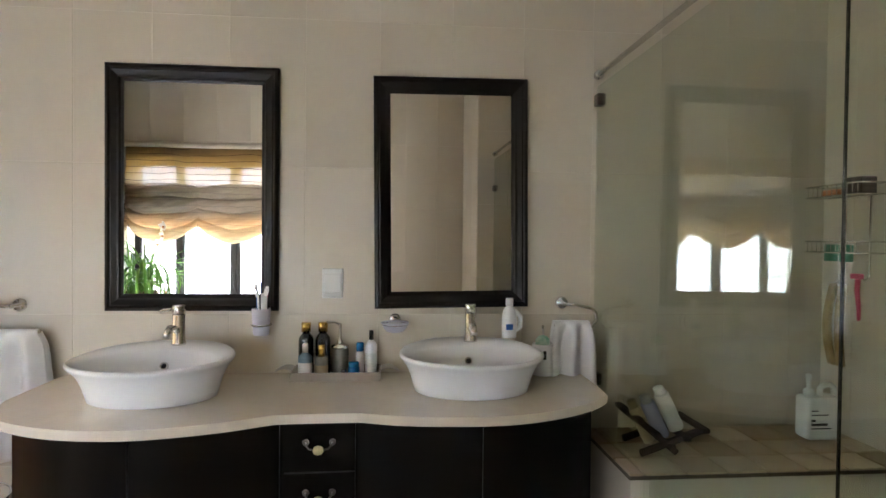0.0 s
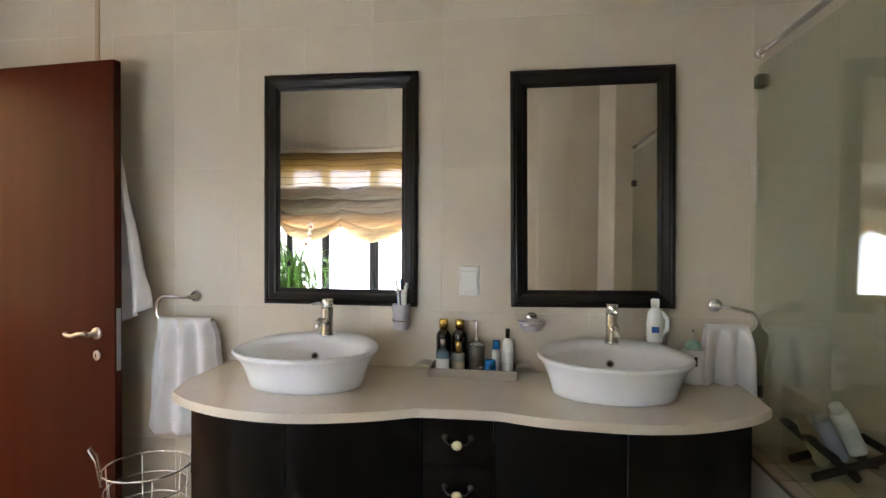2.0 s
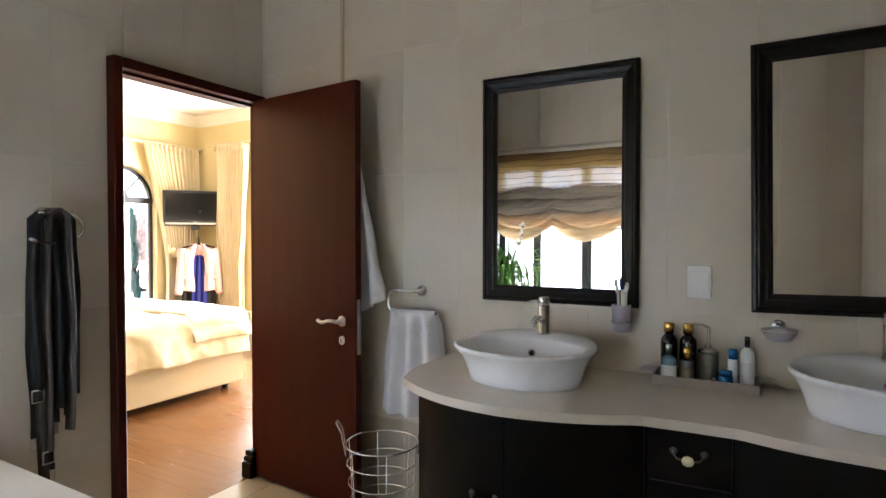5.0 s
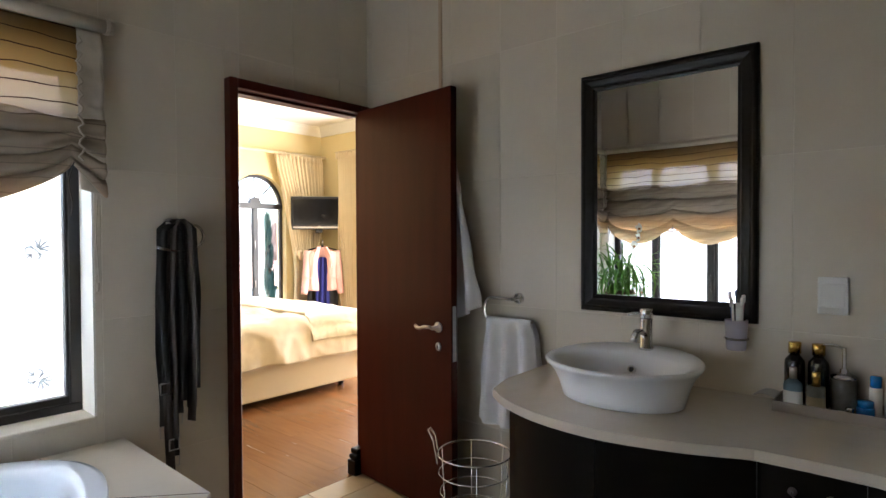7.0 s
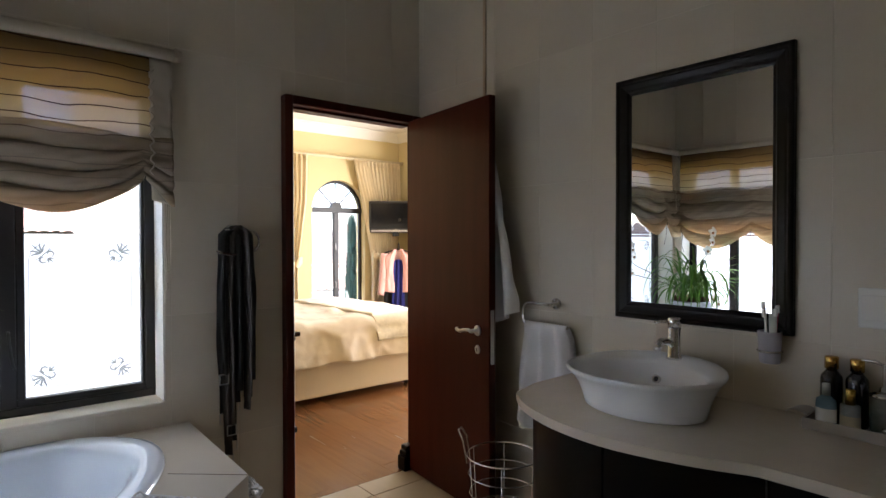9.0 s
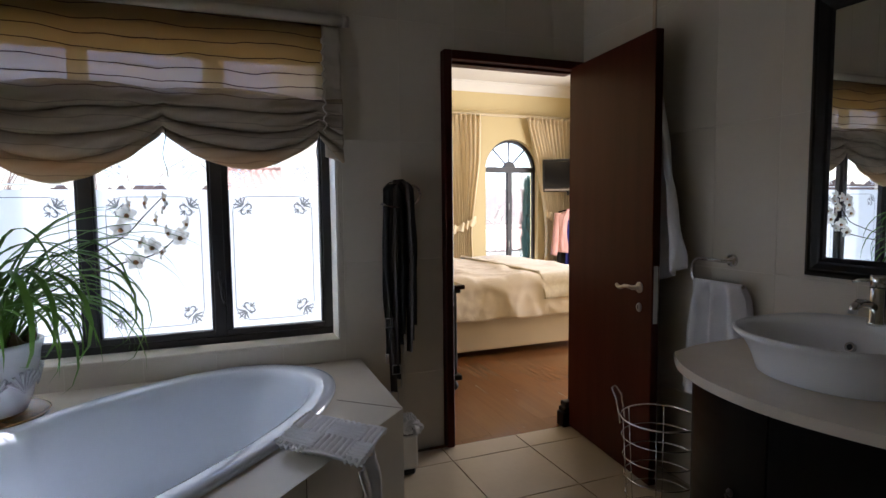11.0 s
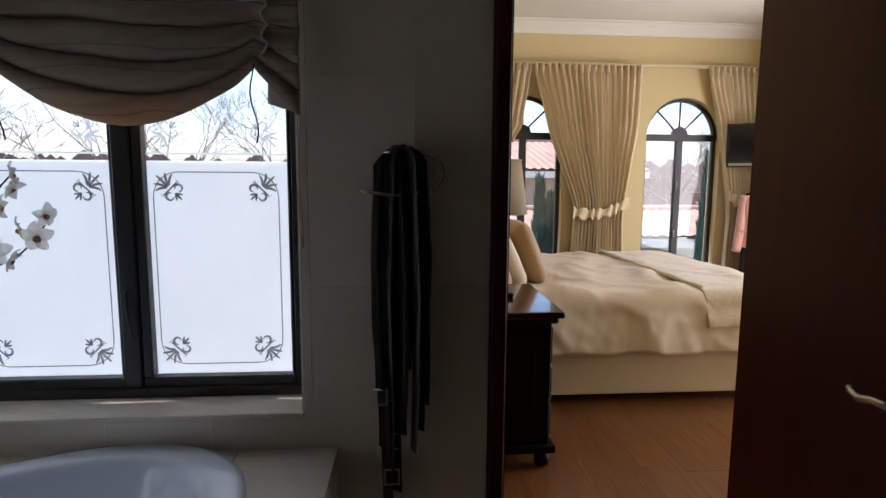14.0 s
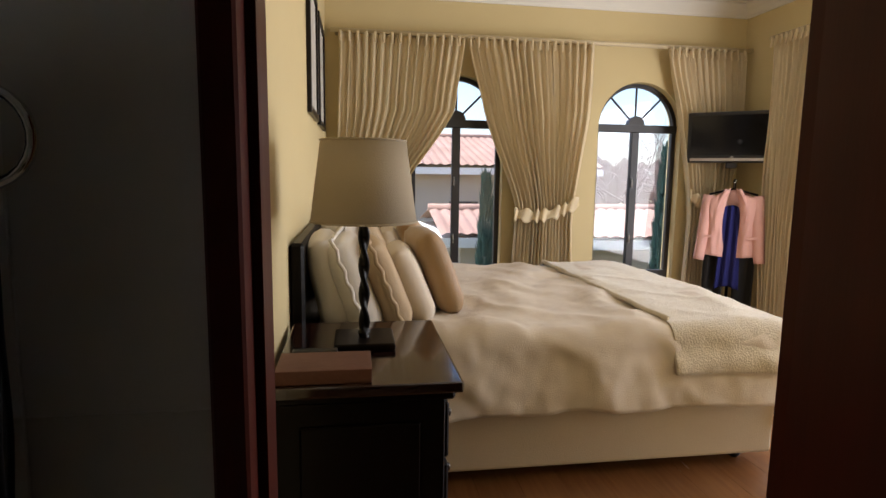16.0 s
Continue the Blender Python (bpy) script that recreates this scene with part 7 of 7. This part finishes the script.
for a in (0, 120, 240):
    part("shade_spoke", tubed([(-3.43, 1.685, 1.18), (-3.43 + 0.165 * math.cos(radians(a)), 1.685 + 0.165 * math.sin(radians(a)), 1.185)], 0.002, 5), STEEL, lamp)
part("lamp_flex", tubed([(-3.40, 1.62, 0.757), (-3.3, 1.55, 0.756), (-3.2, 1.50, 0.7565), (-3.06, 1.60, 0.7545)], 0.0025, 6), BLACKPLASTIC, lamp, "thin black lamp flex", True)
book = thing("book", (-3.13, 1.62, 0.75), "thick brown bound book on the bedside cabinet", "book")
REDBOOK = mat("brown_book_cloth", (0.13, 0.05, 0.03), (0.09, 0.035, 0.02), rough=0.6)
part("cover", boxed(-3.22, -3.06, 1.44, 1.70, 0.7505, 0.756, bevel=0.001), REDBOOK, book)
part("pages", boxed(-3.215, -3.066, 1.445, 1.695, 0.756, 0.784), LABELW, book, "cream page block")
part("cover", boxed(-3.22, -3.06, 1.44, 1.70, 0.784, 0.790, bevel=0.001), REDBOOK, book)
part("spine", boxed(-3.061, -3.055, 1.44, 1.70, 0.7505, 0.790, bevel=0.001), REDBOOK, book)
phone = thing("telephone_handset", (-3.31, 1.55, 0.775), "black handset lying beside the lamp", "telephone")
part("handset", boxed(-3.325, -3.285, 1.46, 1.60, 0.751, 0.772, bevel=0.006, seg=2), BLACKPLASTIC, phone)

# ---- television and clothes in the corner ----
tv = thing("television", (-6.42, 5.12, 1.46), "black flat television on a corner wall bracket", "television")
TM = Matrix.Translation((-6.42, 5.115, 1.70)) @ Matrix.Rotation(radians(52), 4, "Z") @ Matrix.Rotation(radians(8), 4, "X")


def at_tv(bm):
    bmesh.ops.transform(bm, matrix=TM, verts=bm.verts[:])
    return bm


part("case", at_tv(boxed(-0.39, 0.39, 0.0, 0.07, -0.235, 0.235, bevel=0.01, seg=2)), BLACKPLASTIC, tv, "glossy black case")
part("screen", at_tv(boxed(-0.36, 0.36, -0.003, 0.001, -0.165, 0.205)), SCREEN, tv, "dark switched-off screen")
part("speaker_bar", at_tv(boxed(-0.36, 0.36, -0.004, 0.001, -0.215, -0.19)), STEEL, tv, "grey strip under the screen")
part("badge", at_tv(boxed(-0.012, 0.012, -0.005, -0.0035, -0.184, -0.174)), STEEL, tv)
part("wall_arm", tubed([(-6.38, 5.16, 1.66), (-6.60, 5.30, 1.66), (-6.79, 5.43, 1.66)], 0.025, 10), BLACKPLASTIC, tv, "black steel wall arm", True)
part("bracket_tail", at_tv(boxed(-0.05, 0.05, 0.03, 0.09, -0.29, -0.232, bevel=0.008)), BLACKPLASTIC, tv)

valet = thing("clothes_stand", (-6.30, 5.08, 0), "dark clothes stand in the bedroom corner", "clothes stand")
vx, vy = -6.33, 5.10
part("post", tubed([(vx - 0.05, vy + 0.04, 0.012), (vx - 0.05, vy + 0.04, 1.30)], 0.014, 10), DARKWOOD, valet, "", True)
part("base", lathed([(0.16, 0.0), (0.16, 0.012), (0.05, 0.025), (0.016, 0.04)], vx - 0.05, vy + 0.04, seg=24), DARKWOOD, valet, "", True)
part("hook_arm", tubed([(vx - 0.05, vy + 0.04, 1.29), (vx - 0.02, vy + 0.02, 1.315), (vx, vy, 1.30)], 0.008, 8), DARKWOOD, valet, "", True)
CX_, CY_ = Vector((0.616, 0.788, 0)), Vector((0.788, -0.616, 0))     # across and towards the door
H0 = Vector((vx, vy, 0))
hg = thing("clothes_hanger", (vx, vy, 1.25), "wooden clothes hanger on the clothes stand", "hanger")
part("bar", tubed([H0 + CX_ * s * 0.20 + Vector((0, 0, 1.175 - 0.0)) + Vector((0, 0, 0.055 * (1 - abs(s)))) for s in (-1, -0.5, 0, 0.5, 1)], 0.010, 8), DARKWOOD, hg, "", True)
part("hook", tubed([H0 + Vector((0, 0, 1.235)), H0 + Vector((0, 0, 1.28)), H0 + CX_ * 0.02 + Vector((0, 0, 1.31)), H0 + CX_ * 0.0 + Vector((0, 0, 1.325))], 0.003, 6), STEEL, hg, "", True)
jk = thing("jacket", (vx, vy, 1.2), "pale pink tailored jacket hanging open on a hanger", "jacket")


def jacket_half(s):
    def fn(u, v):
        z = 1.235 - 0.62 * v
        inner = 0.022 + 0.040 * math.sin(min(1, v * 1.15) * math.pi * 0.9) + 0.02 * v
        outer = 0.055 + 0.15 * smoothstep(0, 0.12, v) - 0.012 * smoothstep(0.2, 0.55, v) + 0.03 * smoothstep(0.6, 1, v)
        x = inner + (max(outer, inner + 0.01) - inner) * u
        d = 0.045 + 0.03 * math.sin(math.pi * u) + 0.012 * wob(u * 4, v * 5, s) + 0.012 * math.sin(v * 5)
        return H0 + CX_ * (s * x) + CY_ * d + Vector((0, 0, z - 0.05 * smoothstep(0, 1, u) * (1 - smoothstep(0, 0.2, v)) - 0.02 * (1 - u) * smoothstep(0.85, 1, v)))
    return fn


for s in (-1, 1):
    thick(part("front_panel", sheeted(jacket_half(s), 14, 30), PINK, jk, "", True), 0.006)
    arm = [H0 + CX_ * (s * (0.19 + 0.065 * f)) + CY_ * (0.01 + 0.03 * f) + Vector((0, 0, 1.165 - 0.60 * f + 0.02 * math.sin(f * 6))) for f in [i / 12 for i in range(13)]]
    part("sleeve", tubed(arm, 0.062, 14, taper=0.047), PINK, jk, "", True)
    lap = [H0 + CX_ * (s * (0.05 + 0.075 * math.sin(f * 2.2))) + CY_ * 0.082 + Vector((0, 0, 1.225 - 0.30 * f)) for f in [i / 8 for i in range(9)]]
    part("lapel", tubed(lap, 0.018, 8, taper=0.006), PINK, jk, "", True)
    part("pocket", sheeted(lambda u, v: H0 + CX_ * (s * (0.135 + 0.085 * u)) + CY_ * 0.090 + Vector((0, 0, 0.80 - 0.022 * v)), 4, 2), PINK, jk)
thick(part("back_panel", sheeted(lambda u, v: H0 + CX_ * ((u - 0.5) * 0.40 * (0.55 + 0.45 * smoothstep(0, 0.15, v))) + CY_ * (-0.03 + 0.01 * math.sin(u * 9)) + Vector((0, 0, 1.225 - 0.60 * v - 0.05 * abs(u - 0.5))), 14, 16), PINK, jk, "", True), 0.005)
dr = thing("blue_dress", (vx, vy, 1.1), "royal blue dress hanging under the pink jacket", "dress")
thick(part("dress_cloth", sheeted(lambda u, v: H0 + CX_ * ((u - 0.5) * (0.15 + 0.05 * v)) + CY_ * (0.025 + 0.016 * math.sin(u * 16 + 2 * v)) + Vector((0, 0, 1.05 + 0.03 * math.sin(u * 3.14) - 0.76 * v)), 24, 24), BLUE, dr, "", True), 0.005)
tr_ = thing("black_trousers", (vx, vy, 0.9), "black trousers hanging beneath the jacket", "trousers")
for s in (-1, 1):
    thick(part("trouser_leg", sheeted(lambda u, v: H0 + CX_ * (s * 0.13 + (u - 0.5) * 0.17) + CY_ * (-0.012 + 0.014 * math.sin(u * 7 + v)) + Vector((0, 0, 0.92 - 0.80 * v)), 10, 20), BLACKLEATHER, tr_, "", True), 0.006)

# ---- pictures over the bed head ----
PAPER = mat("pale_print_paper", (0.62, 0.60, 0.55), (0.42, 0.40, 0.36), rough=0.7, scale=9, fine=40, bump=0.0)
for i, (x0, x1) in enumerate(((-5.42, -4.78), (-6.25, -5.60))):
    pc = thing("picture", ((x0 + x1) / 2, BY0 + 0.012, 2.05), "pale print in a dark wooden frame on the wall", "picture", group="pictures over the bed head")
    part("print", boxed(x0 + 0.035, x1 - 0.035, BY0 + 0.004, BY0 + 0.012, 1.685, 2.365), PAPER, pc, "pale grey print")
    for r in ((x0, x1, 1.65, 1.69), (x0, x1, 2.36, 2.40), (x0, x0 + 0.04, 1.69, 2.36), (x1 - 0.04, x1, 1.69, 2.36)):
        part("frame_side", boxed(r[0], r[1], BY0 + 0.002, BY0 + 0.026, r[2], r[3], bevel=0.003), FRAMEWOOD, pc)

# ---- small fixtures ----
for i, (x, y) in enumerate(((-5.1, 2.55), (-4.1, 4.2))):
    dl = thing("downlight", (x, y, HBED - 0.01), "small round recessed ceiling spotlight", "downlight", group="bedroom downlights")
    part("bezel", lathed([(0.045, HBED - 0.001), (0.045, HBED - 0.008), (0.034, HBED - 0.010), (0.030, HBED - 0.003)], x, y, seg=24, close=False), WHITEPLASTIC, dl, "", True)
    part("lens", lathed([(0.030, HBED - 0.004), (0.004, HBED - 0.005)], x, y, seg=20), WHITEPLASTIC, dl, "", True)
pb = thing("plinth_block", (-2.25, 2.27, 0), "dark moulded plinth block at the foot of the door frame", "plinth", kind="structure")
part("block", boxed(-2.286, -2.215, 2.208, 2.2845, 0.0, 0.085, bevel=0.004), DARKWOOD, pb)
part("moulding", boxed(-2.284, -2.217, 2.216, 2.2845, 0.086, 0.115, bevel=0.010, seg=2), DARKWOOD, pb)
part("cap", boxed(-2.282, -2.2195, 2.228, 2.2845, 0.116, 0.145, bevel=0.008, seg=2), DARKWOOD, pb)
for nm, r in (("baseboard_north", (BX0, BX1 - 0.02, BY1 - 0.018, BY1 - 0.001)), ("baseboard_south", (BX0, BX1 - 0.02, BY0 + 0.001, BY0 + 0.018))):
    tagged(link(nm, boxed(*r, -0.002, 0.10, bevel=0.004), CREAMWOOD), "cream painted skirting board", "baseboard", kind="structure")
tagged(link("baseboard_west", boxed(BX0 + 0.001, BX0 + 0.018, BY0 + 0.02, BY1 - 0.02, -0.002, 0.10, bevel=0.004), CREAMWOOD), "cream painted skirting board", "baseboard", kind="structure")


# ---- outside ----
GZ = -3.1
bm = bmesh.new()
bmesh.ops.create_grid(bm, x_segments=60, y_segments=60, size=600)
bmesh.ops.translate(bm, verts=bm.verts[:], vec=(0, 0, GZ))
tagged(link("ground", bm, GRASS), "garden ground reaching to the horizon", "ground", kind="structure")
house_shell = tagged(link("wall_outer", boxed(-2.43 + 0.001, BX1 - 0.0 + 0.0005, SY - 0.2, BY0 - 0.201, GZ, -0.16), HOUSEWALL), "rendered outer wall below the bathroom", "wall", kind="structure")
tagged(link("wall_outer_bedroom", boxed(BX0 - 0.22, BX1 - 0.01, BY0 - 0.225, BY0 - 0.202, GZ, HBED + 0.1), HOUSEWALL), "beige rendered outer bedroom wall", "wall", kind="structure")


def tiled_slope(p0, along, up, length, run, pitch_n):
    """Barrel tiles: a corrugated sheet with stepped courses."""
    p0, along, up = Vector(p0), Vector(along).normalized(), Vector(up)
    nrm = along.cross(up).normalized()
    if nrm.z < 0:
        nrm = -nrm
    n_u = int(length / 0.24) * 6
    courses = max(3, int(run / 0.34))

    def fn(u, v):
        k = v * courses
        step = (k - math.floor(k)) if v < 1 else 1.0
        return p0 + along * (length * u) + up * v + nrm * (0.045 * abs(math.sin(math.pi * u * length / 0.24)) + 0.035 * (1 - step))
    return sheeted(fn, n_u, courses * 3)


def house(name, x, y, w, d, eave, ridge, label, wins, hip=True):
    """A rendered house with a gabled tiled roof. Ridge along y. The side towards +x faces this room."""
    h = thing(name, (x, y, GZ), label, "house", group="neighbouring houses")
    part("wall", boxed(x - w / 2, x + w / 2, y - d / 2, y + d / 2, GZ, eave), HOUSEWALL, h, "beige rendered walls")
    o = 0.45
    zlow = eave - 0.08
    for s in (1, -1):
        p0 = Vector((x + s * (w / 2 + o), y - d / 2 - o, zlow))
        up = Vector((-s * (w / 2 + o), 0, ridge - zlow))
        part("roof", tiled_slope(p0, (0, 1, 0), up, d + 2 * o, up.length, 1), ROOFTILE, h, "terracotta barrel tiles", True)
        part("fascia", boxed(x + s * (w / 2 + o) - 0.03, x + s * (w / 2 + o) + 0.03, y - d / 2 - o, y + d / 2 + o, zlow - 0.20, zlow - 0.02), PLASTER, h, "pale eaves board")
    for s in (1, -1):
        bm = bmesh.new()
        yy = y + s * d / 2
        bm.faces.new([bm.verts.new(c) for c in ((x - w / 2, yy, eave), (x + w / 2, yy, eave), (x, yy, ridge - 0.1))])
        thick(part("gable", bm, HOUSEWALL, h), 0.1)
    part("soffit", boxed(x - w / 2 - o, x + w / 2 + o, y - d / 2 - o, y + d / 2 + o, zlow - 0.06, zlow - 0.03), PLASTER, h)
    part("ridge_tile", tubed([(x, y - d / 2 - o, ridge + 0.03), (x, y + d / 2 + o, ridge + 0.03)], 0.11, 8), ROOFTILE, h, "", True)
    for wy, wz, ww, wh in wins:
        wo = part("window", boxed(x + w / 2 - 0.02, x + w / 2 + 0.02, wy - ww / 2, wy + ww / 2, wz, wz + wh), WINDOWBLACK, h, "dark framed window")
        for k in (-1, 1):
            part("pane", boxed(x + w / 2 + 0.021, x + w / 2 + 0.026, wy + k * ww / 4 - ww / 4 + 0.04, wy + k * ww / 4 + ww / 4 - 0.04, wz + 0.05, wz + wh - 0.05), SCREEN, wo)
        part("sill", boxed(x + w / 2, x + w / 2 + 0.12, wy - ww / 2 - 0.08, wy + ww / 2 + 0.08, wz - 0.08, wz), PLASTER, wo)
    return h


house("neighbour_house", -21.5, 4.30, 9.0, 7.39, 1.62, 2.62, "two-storey beige neighbour house with terracotta tiled roof", [(4.6, -0.5, 0.8, 1.1), (2.3, -0.5, 0.8, 1.1)])
house("neighbour_annexe", -14.3, 8.16, 4.0, 3.81, 0.20, 0.55, "single-storey annexe with sunlit terracotta tiled roof", [(7.25, -2.4, 0.9, 1.0), (7.56, -2.4, 0.9, 1.0)])
house("neighbour_garage", -13.8, 4.10, 3.0, 0.87, 0.26, 0.56, "low garage with a dark red tiled roof", [(4.10, -2.4, 0.9, 1.0)])
house("far_house", -34.0, -7.5, 8.0, 6.0, -0.6, 0.6, "distant beige house behind bare trees", [(-7.5, -1.2, 0.9, 1.1), (-5.6, -1.2, 0.9, 1.1)])


def cypress(x, y, top, r, seed):
    t = thing("cypress", (x, y, GZ), "slender blue-green cypress tree", "tree", group="slender cypresses")
    part("trunk", tubed([(x, y, GZ - 0.05), (x, y, GZ + 1.0), (x, y, top - 1.0)], 0.09, 8, taper=0.02), BARK, t, "", True)
    rg = random.Random(seed)
    bm = bmesh.new()
    h = top - GZ
    for i in range(900):
        f = rg.random() ** 0.8
        z = GZ + 0.35 + f * (h - 0.4)
        rr = r * (1 - f) ** 0.55 * (0.55 + 0.45 * math.sqrt(rg.random())) * (0.6 + 0.4 * min(1, f * 6))
        a = rg.uniform(0, 6.283)
        c = Vector((x + rr * math.cos(a), y + rr * math.sin(a), z))
        s = rg.uniform(0.05, 0.11)
        d = Vector((0.35 * math.cos(a), 0.35 * math.sin(a), 1.0)).normalized() * s * 2.6
        e = Vector((-math.sin(a), math.cos(a), 0)) * s * 0.6
        n_ = Vector((math.cos(a), math.sin(a), 0)) * s * 0.4
        vs = [bm.verts.new(c - e), bm.verts.new(c + e), bm.verts.new(c + n_), bm.verts.new(c + d)]
        for q in ((0, 1, 3), (1, 2, 3), (2, 0, 3)):
            bm.faces.new([vs[k] for k in q])
    part("crown", bm, CYPRESS, t, "dense upright foliage")


for i, (x, y, top, r) in enumerate(((-10.6, 6.86, 1.78, 0.20), (-11.0, 3.85, 1.30, 0.19), (-11.3, 4.13, 0.95, 0.17), (-12.2, 9.6, 1.2, 0.22))):
    cypress(x, y, top, r, 40 + i)


def bare_tree(x, y, top, spread, seed, depth=5):
    t = thing("bare_tree", (x, y, GZ), "leafless winter tree with fine branching twigs", "tree", group="leafless trees")
    rg = random.Random(seed)
    trunk, twigs = bmesh.new(), bmesh.new()
    h = top - GZ

    def grow(p, d, ln, r, lvl):
        q1 = p + d * ln * 0.5 + Vector((rg.uniform(-1, 1), rg.uniform(-1, 1), rg.uniform(-0.3, 0.5))) * ln * 0.06
        q2 = q1 + (d + Vector((rg.uniform(-0.2, 0.2), rg.uniform(-0.2, 0.2), 0.1))).normalized() * ln * 0.5
        tube(trunk if lvl >= depth - 1 else twigs, [p, q1, q2], r, 6 if lvl >= depth - 1 else 3, taper=r * 0.62)
        if lvl <= 0:
            return
        for k in range(rg.choice((3, 3, 4)) if lvl > 1 else 4):
            a, tilt = rg.uniform(0, 6.283), rg.uniform(0.35, 0.8) * spread
            side = d.orthogonal().normalized()
            nd = (d + (side * math.cos(a) + d.cross(side) * math.sin(a)) * math.tan(tilt) + Vector((0, 0, 0.12))).normalized()
            grow(q2 if k else q1.lerp(q2, 0.6), nd, ln * rg.uniform(0.58, 0.76), max(0.0055, r * 0.50), lvl - 1)
    grow(Vector((x, y, GZ - 0.05)), Vector((0, 0, 1)), h * 0.36, 0.10, depth)
    part("trunk", trunk, BARK, t, "", True)
    part("crown", twigs, TWIG, t, "bare brown twigs")


for i, (x, y, top) in enumerate(((-17.5, -5.6, 5.2), (-19.5, -9.0, 6.0), (-21.0, -2.8, 5.6), (-16.8, -12.4, 5.6), (-23.5, -6.8, 6.3), (-14.6, -8.6, 4.6), (-22.0, 0.0, 5.2), (-17.4, 10.0, 3.0), (-19.0, 11.0, 3.4), (-18.2, 12.1, 2.8), (-20.5, 13.2, 3.2), (-16.9, 14.2, 2.6), (-4.2, -9.5, 2.7), (-1.5, -11.0, 2.8))):
    bare_tree(x, y, top, 1.0, 70 + i)


def shrub(x, y, r, top, seed):
    t = thing("shrub", (x, y, GZ), "bushy green shrub in the garden", "shrub", group="garden shrubs")
    rg = random.Random(seed)
    part("stem", tubed([(x, y, GZ - 0.05), (x, y, top - r)], 0.06, 6, taper=0.03), BARK, t)
    bm = bmesh.new()
    for i in range(700):
        a, b, q = rg.uniform(0, 6.283), rg.uniform(-0.9, 1.57), rg.random() ** 0.4
        c = Vector((x + r * q * math.cos(a) * math.cos(b), y + r * q * math.sin(a) * math.cos(b), top - r + r * 0.8 * q * math.sin(b))) + Vector((wob(a, b, seed), wob(b, a, seed), 0)) * 0.2
        s = rg.uniform(0.05, 0.10)
        u_, v_ = Vector((rg.uniform(-1, 1), rg.uniform(-1, 1), rg.uniform(-1, 1))).normalized() * s, Vector((rg.uniform(-1, 1), rg.uniform(-1, 1), rg.uniform(-1, 1))).normalized() * s
        bm.faces.new([bm.verts.new(c + k) for k in (u_, v_ * 0.5, -u_, -v_ * 0.5)])
    part("foliage", bm, HEDGE, t)


for i, (x, y, r, top) in enumerate(((-9.0, 0.1, 0.9, 1.25), (-7.4, -1.2, 0.8, 0.3), (-9.6, 4.6, 0.7, -0.9), (-10.2, 7.3, 0.7, -0.6))):
    shrub(x, y, r, top, 200 + i)

# distant treeline, past counting
rg = random.Random(9)
bm = bmesh.new()
for i in range(2600):
    a = rg.uniform(radians(100), radians(290))
    r = rg.uniform(42, 60)
    c = Vector((r * math.cos(a), r * math.sin(a), GZ + rg.random() ** 0.7 * 5.4))
    s = rg.uniform(0.5, 1.1)
    e = Vector((-math.sin(a), math.cos(a), 0)) * s
    bm.faces.new([bm.verts.new(c + k) for k in (e, Vector((0, 0, s * rg.uniform(0.5, 1.2))), -e, Vector((0, 0, -s * 0.6)))])
tagged(link("far_woods", bm, TWIG), "distant brown winter woods", "woods", kind="stuff")


# ---- pieces of walls and floors ----
tile_wall(wall_north, "y", NY, -1, (WX, SHX), (0, HB), 0.17, 0.30, 0.42, 0.60, [(SHX, SHX, 0, 0)], TILE)
tile_wall(wall_west, "x", WX, 1, (SY, NY - 0.006), (0, HB), 1.26, 0.30, 0.42, 0.60, [(WIN1[0], WIN1[1], WIN1[2], WIN1[3]), (DOOR[0], NY, 0.0, DOOR[3])], TILE)
tile_wall(wall_south, "y", SY, 1, (WX + 0.006, EX), (0, HB), 0.10, 0.30, 0.42, 0.60, [WIN2], TILE)
tile_wall(wall_partition, "x", EX, -1, (SY + 0.006, 0.11), (0, HB), 0.11, 0.30, 0.42, 0.60, [], TILE)
tile_wall(wall_east, "x", SHX, -1, (0.11, NY - 0.006), (0, HB), 1.90, 0.30, 0.42, 0.60, [], TILE)
tile_wall(wall_shower, "y", 0.11, 1, (EX, SHX - 0.006), (0, HB), 0.93, 0.30, 0.42, 0.60, [], TILE)

xs, ys = grid_lines(-2.245, SHX, -2.075, 0.45), grid_lines(SY, NY, 1.905, 0.45)
for x0, x1 in zip(xs, xs[1:]):
    for y0, y1 in zip(ys, ys[1:]):
        if x1 - x0 < 0.01 or y1 - y0 < 0.01:
            continue
        ob = new("tile", shared_box("floor", "tile", x1 - x0 - 0.005, y1 - y0 - 0.005, 0.012, 0.0012, FLOORTILE))
        ob.location = ((x0 + x1) / 2, (y0 + y1) / 2, -0.006)
        ob.parent = floor

prng = random.Random(3)
y = BY0
k = 0
while y < BY1 - 0.01:
    w = min(0.19, BY1 - y)
    x = BX0 - prng.uniform(0.0, 1.1)
    while x < -2.246:
        ln = 1.28
        a, b = max(x, BX0), min(x + ln, -2.246 if DOOR[0] - 0.1 < y < NY + 0.05 else BX1 - 0.012)
        if b - a > 0.05:
            ob = new("plank", shared_box("plank", "plank", round(b - a, 2) - 0.0005, w - 0.0005, 0.010, 0.0003, LAMINATE))
            ob.location = ((a + b) / 2, y + w / 2, -0.0065)
            ob.parent = floor_bed
        x += ln
    y += w
    k += 1
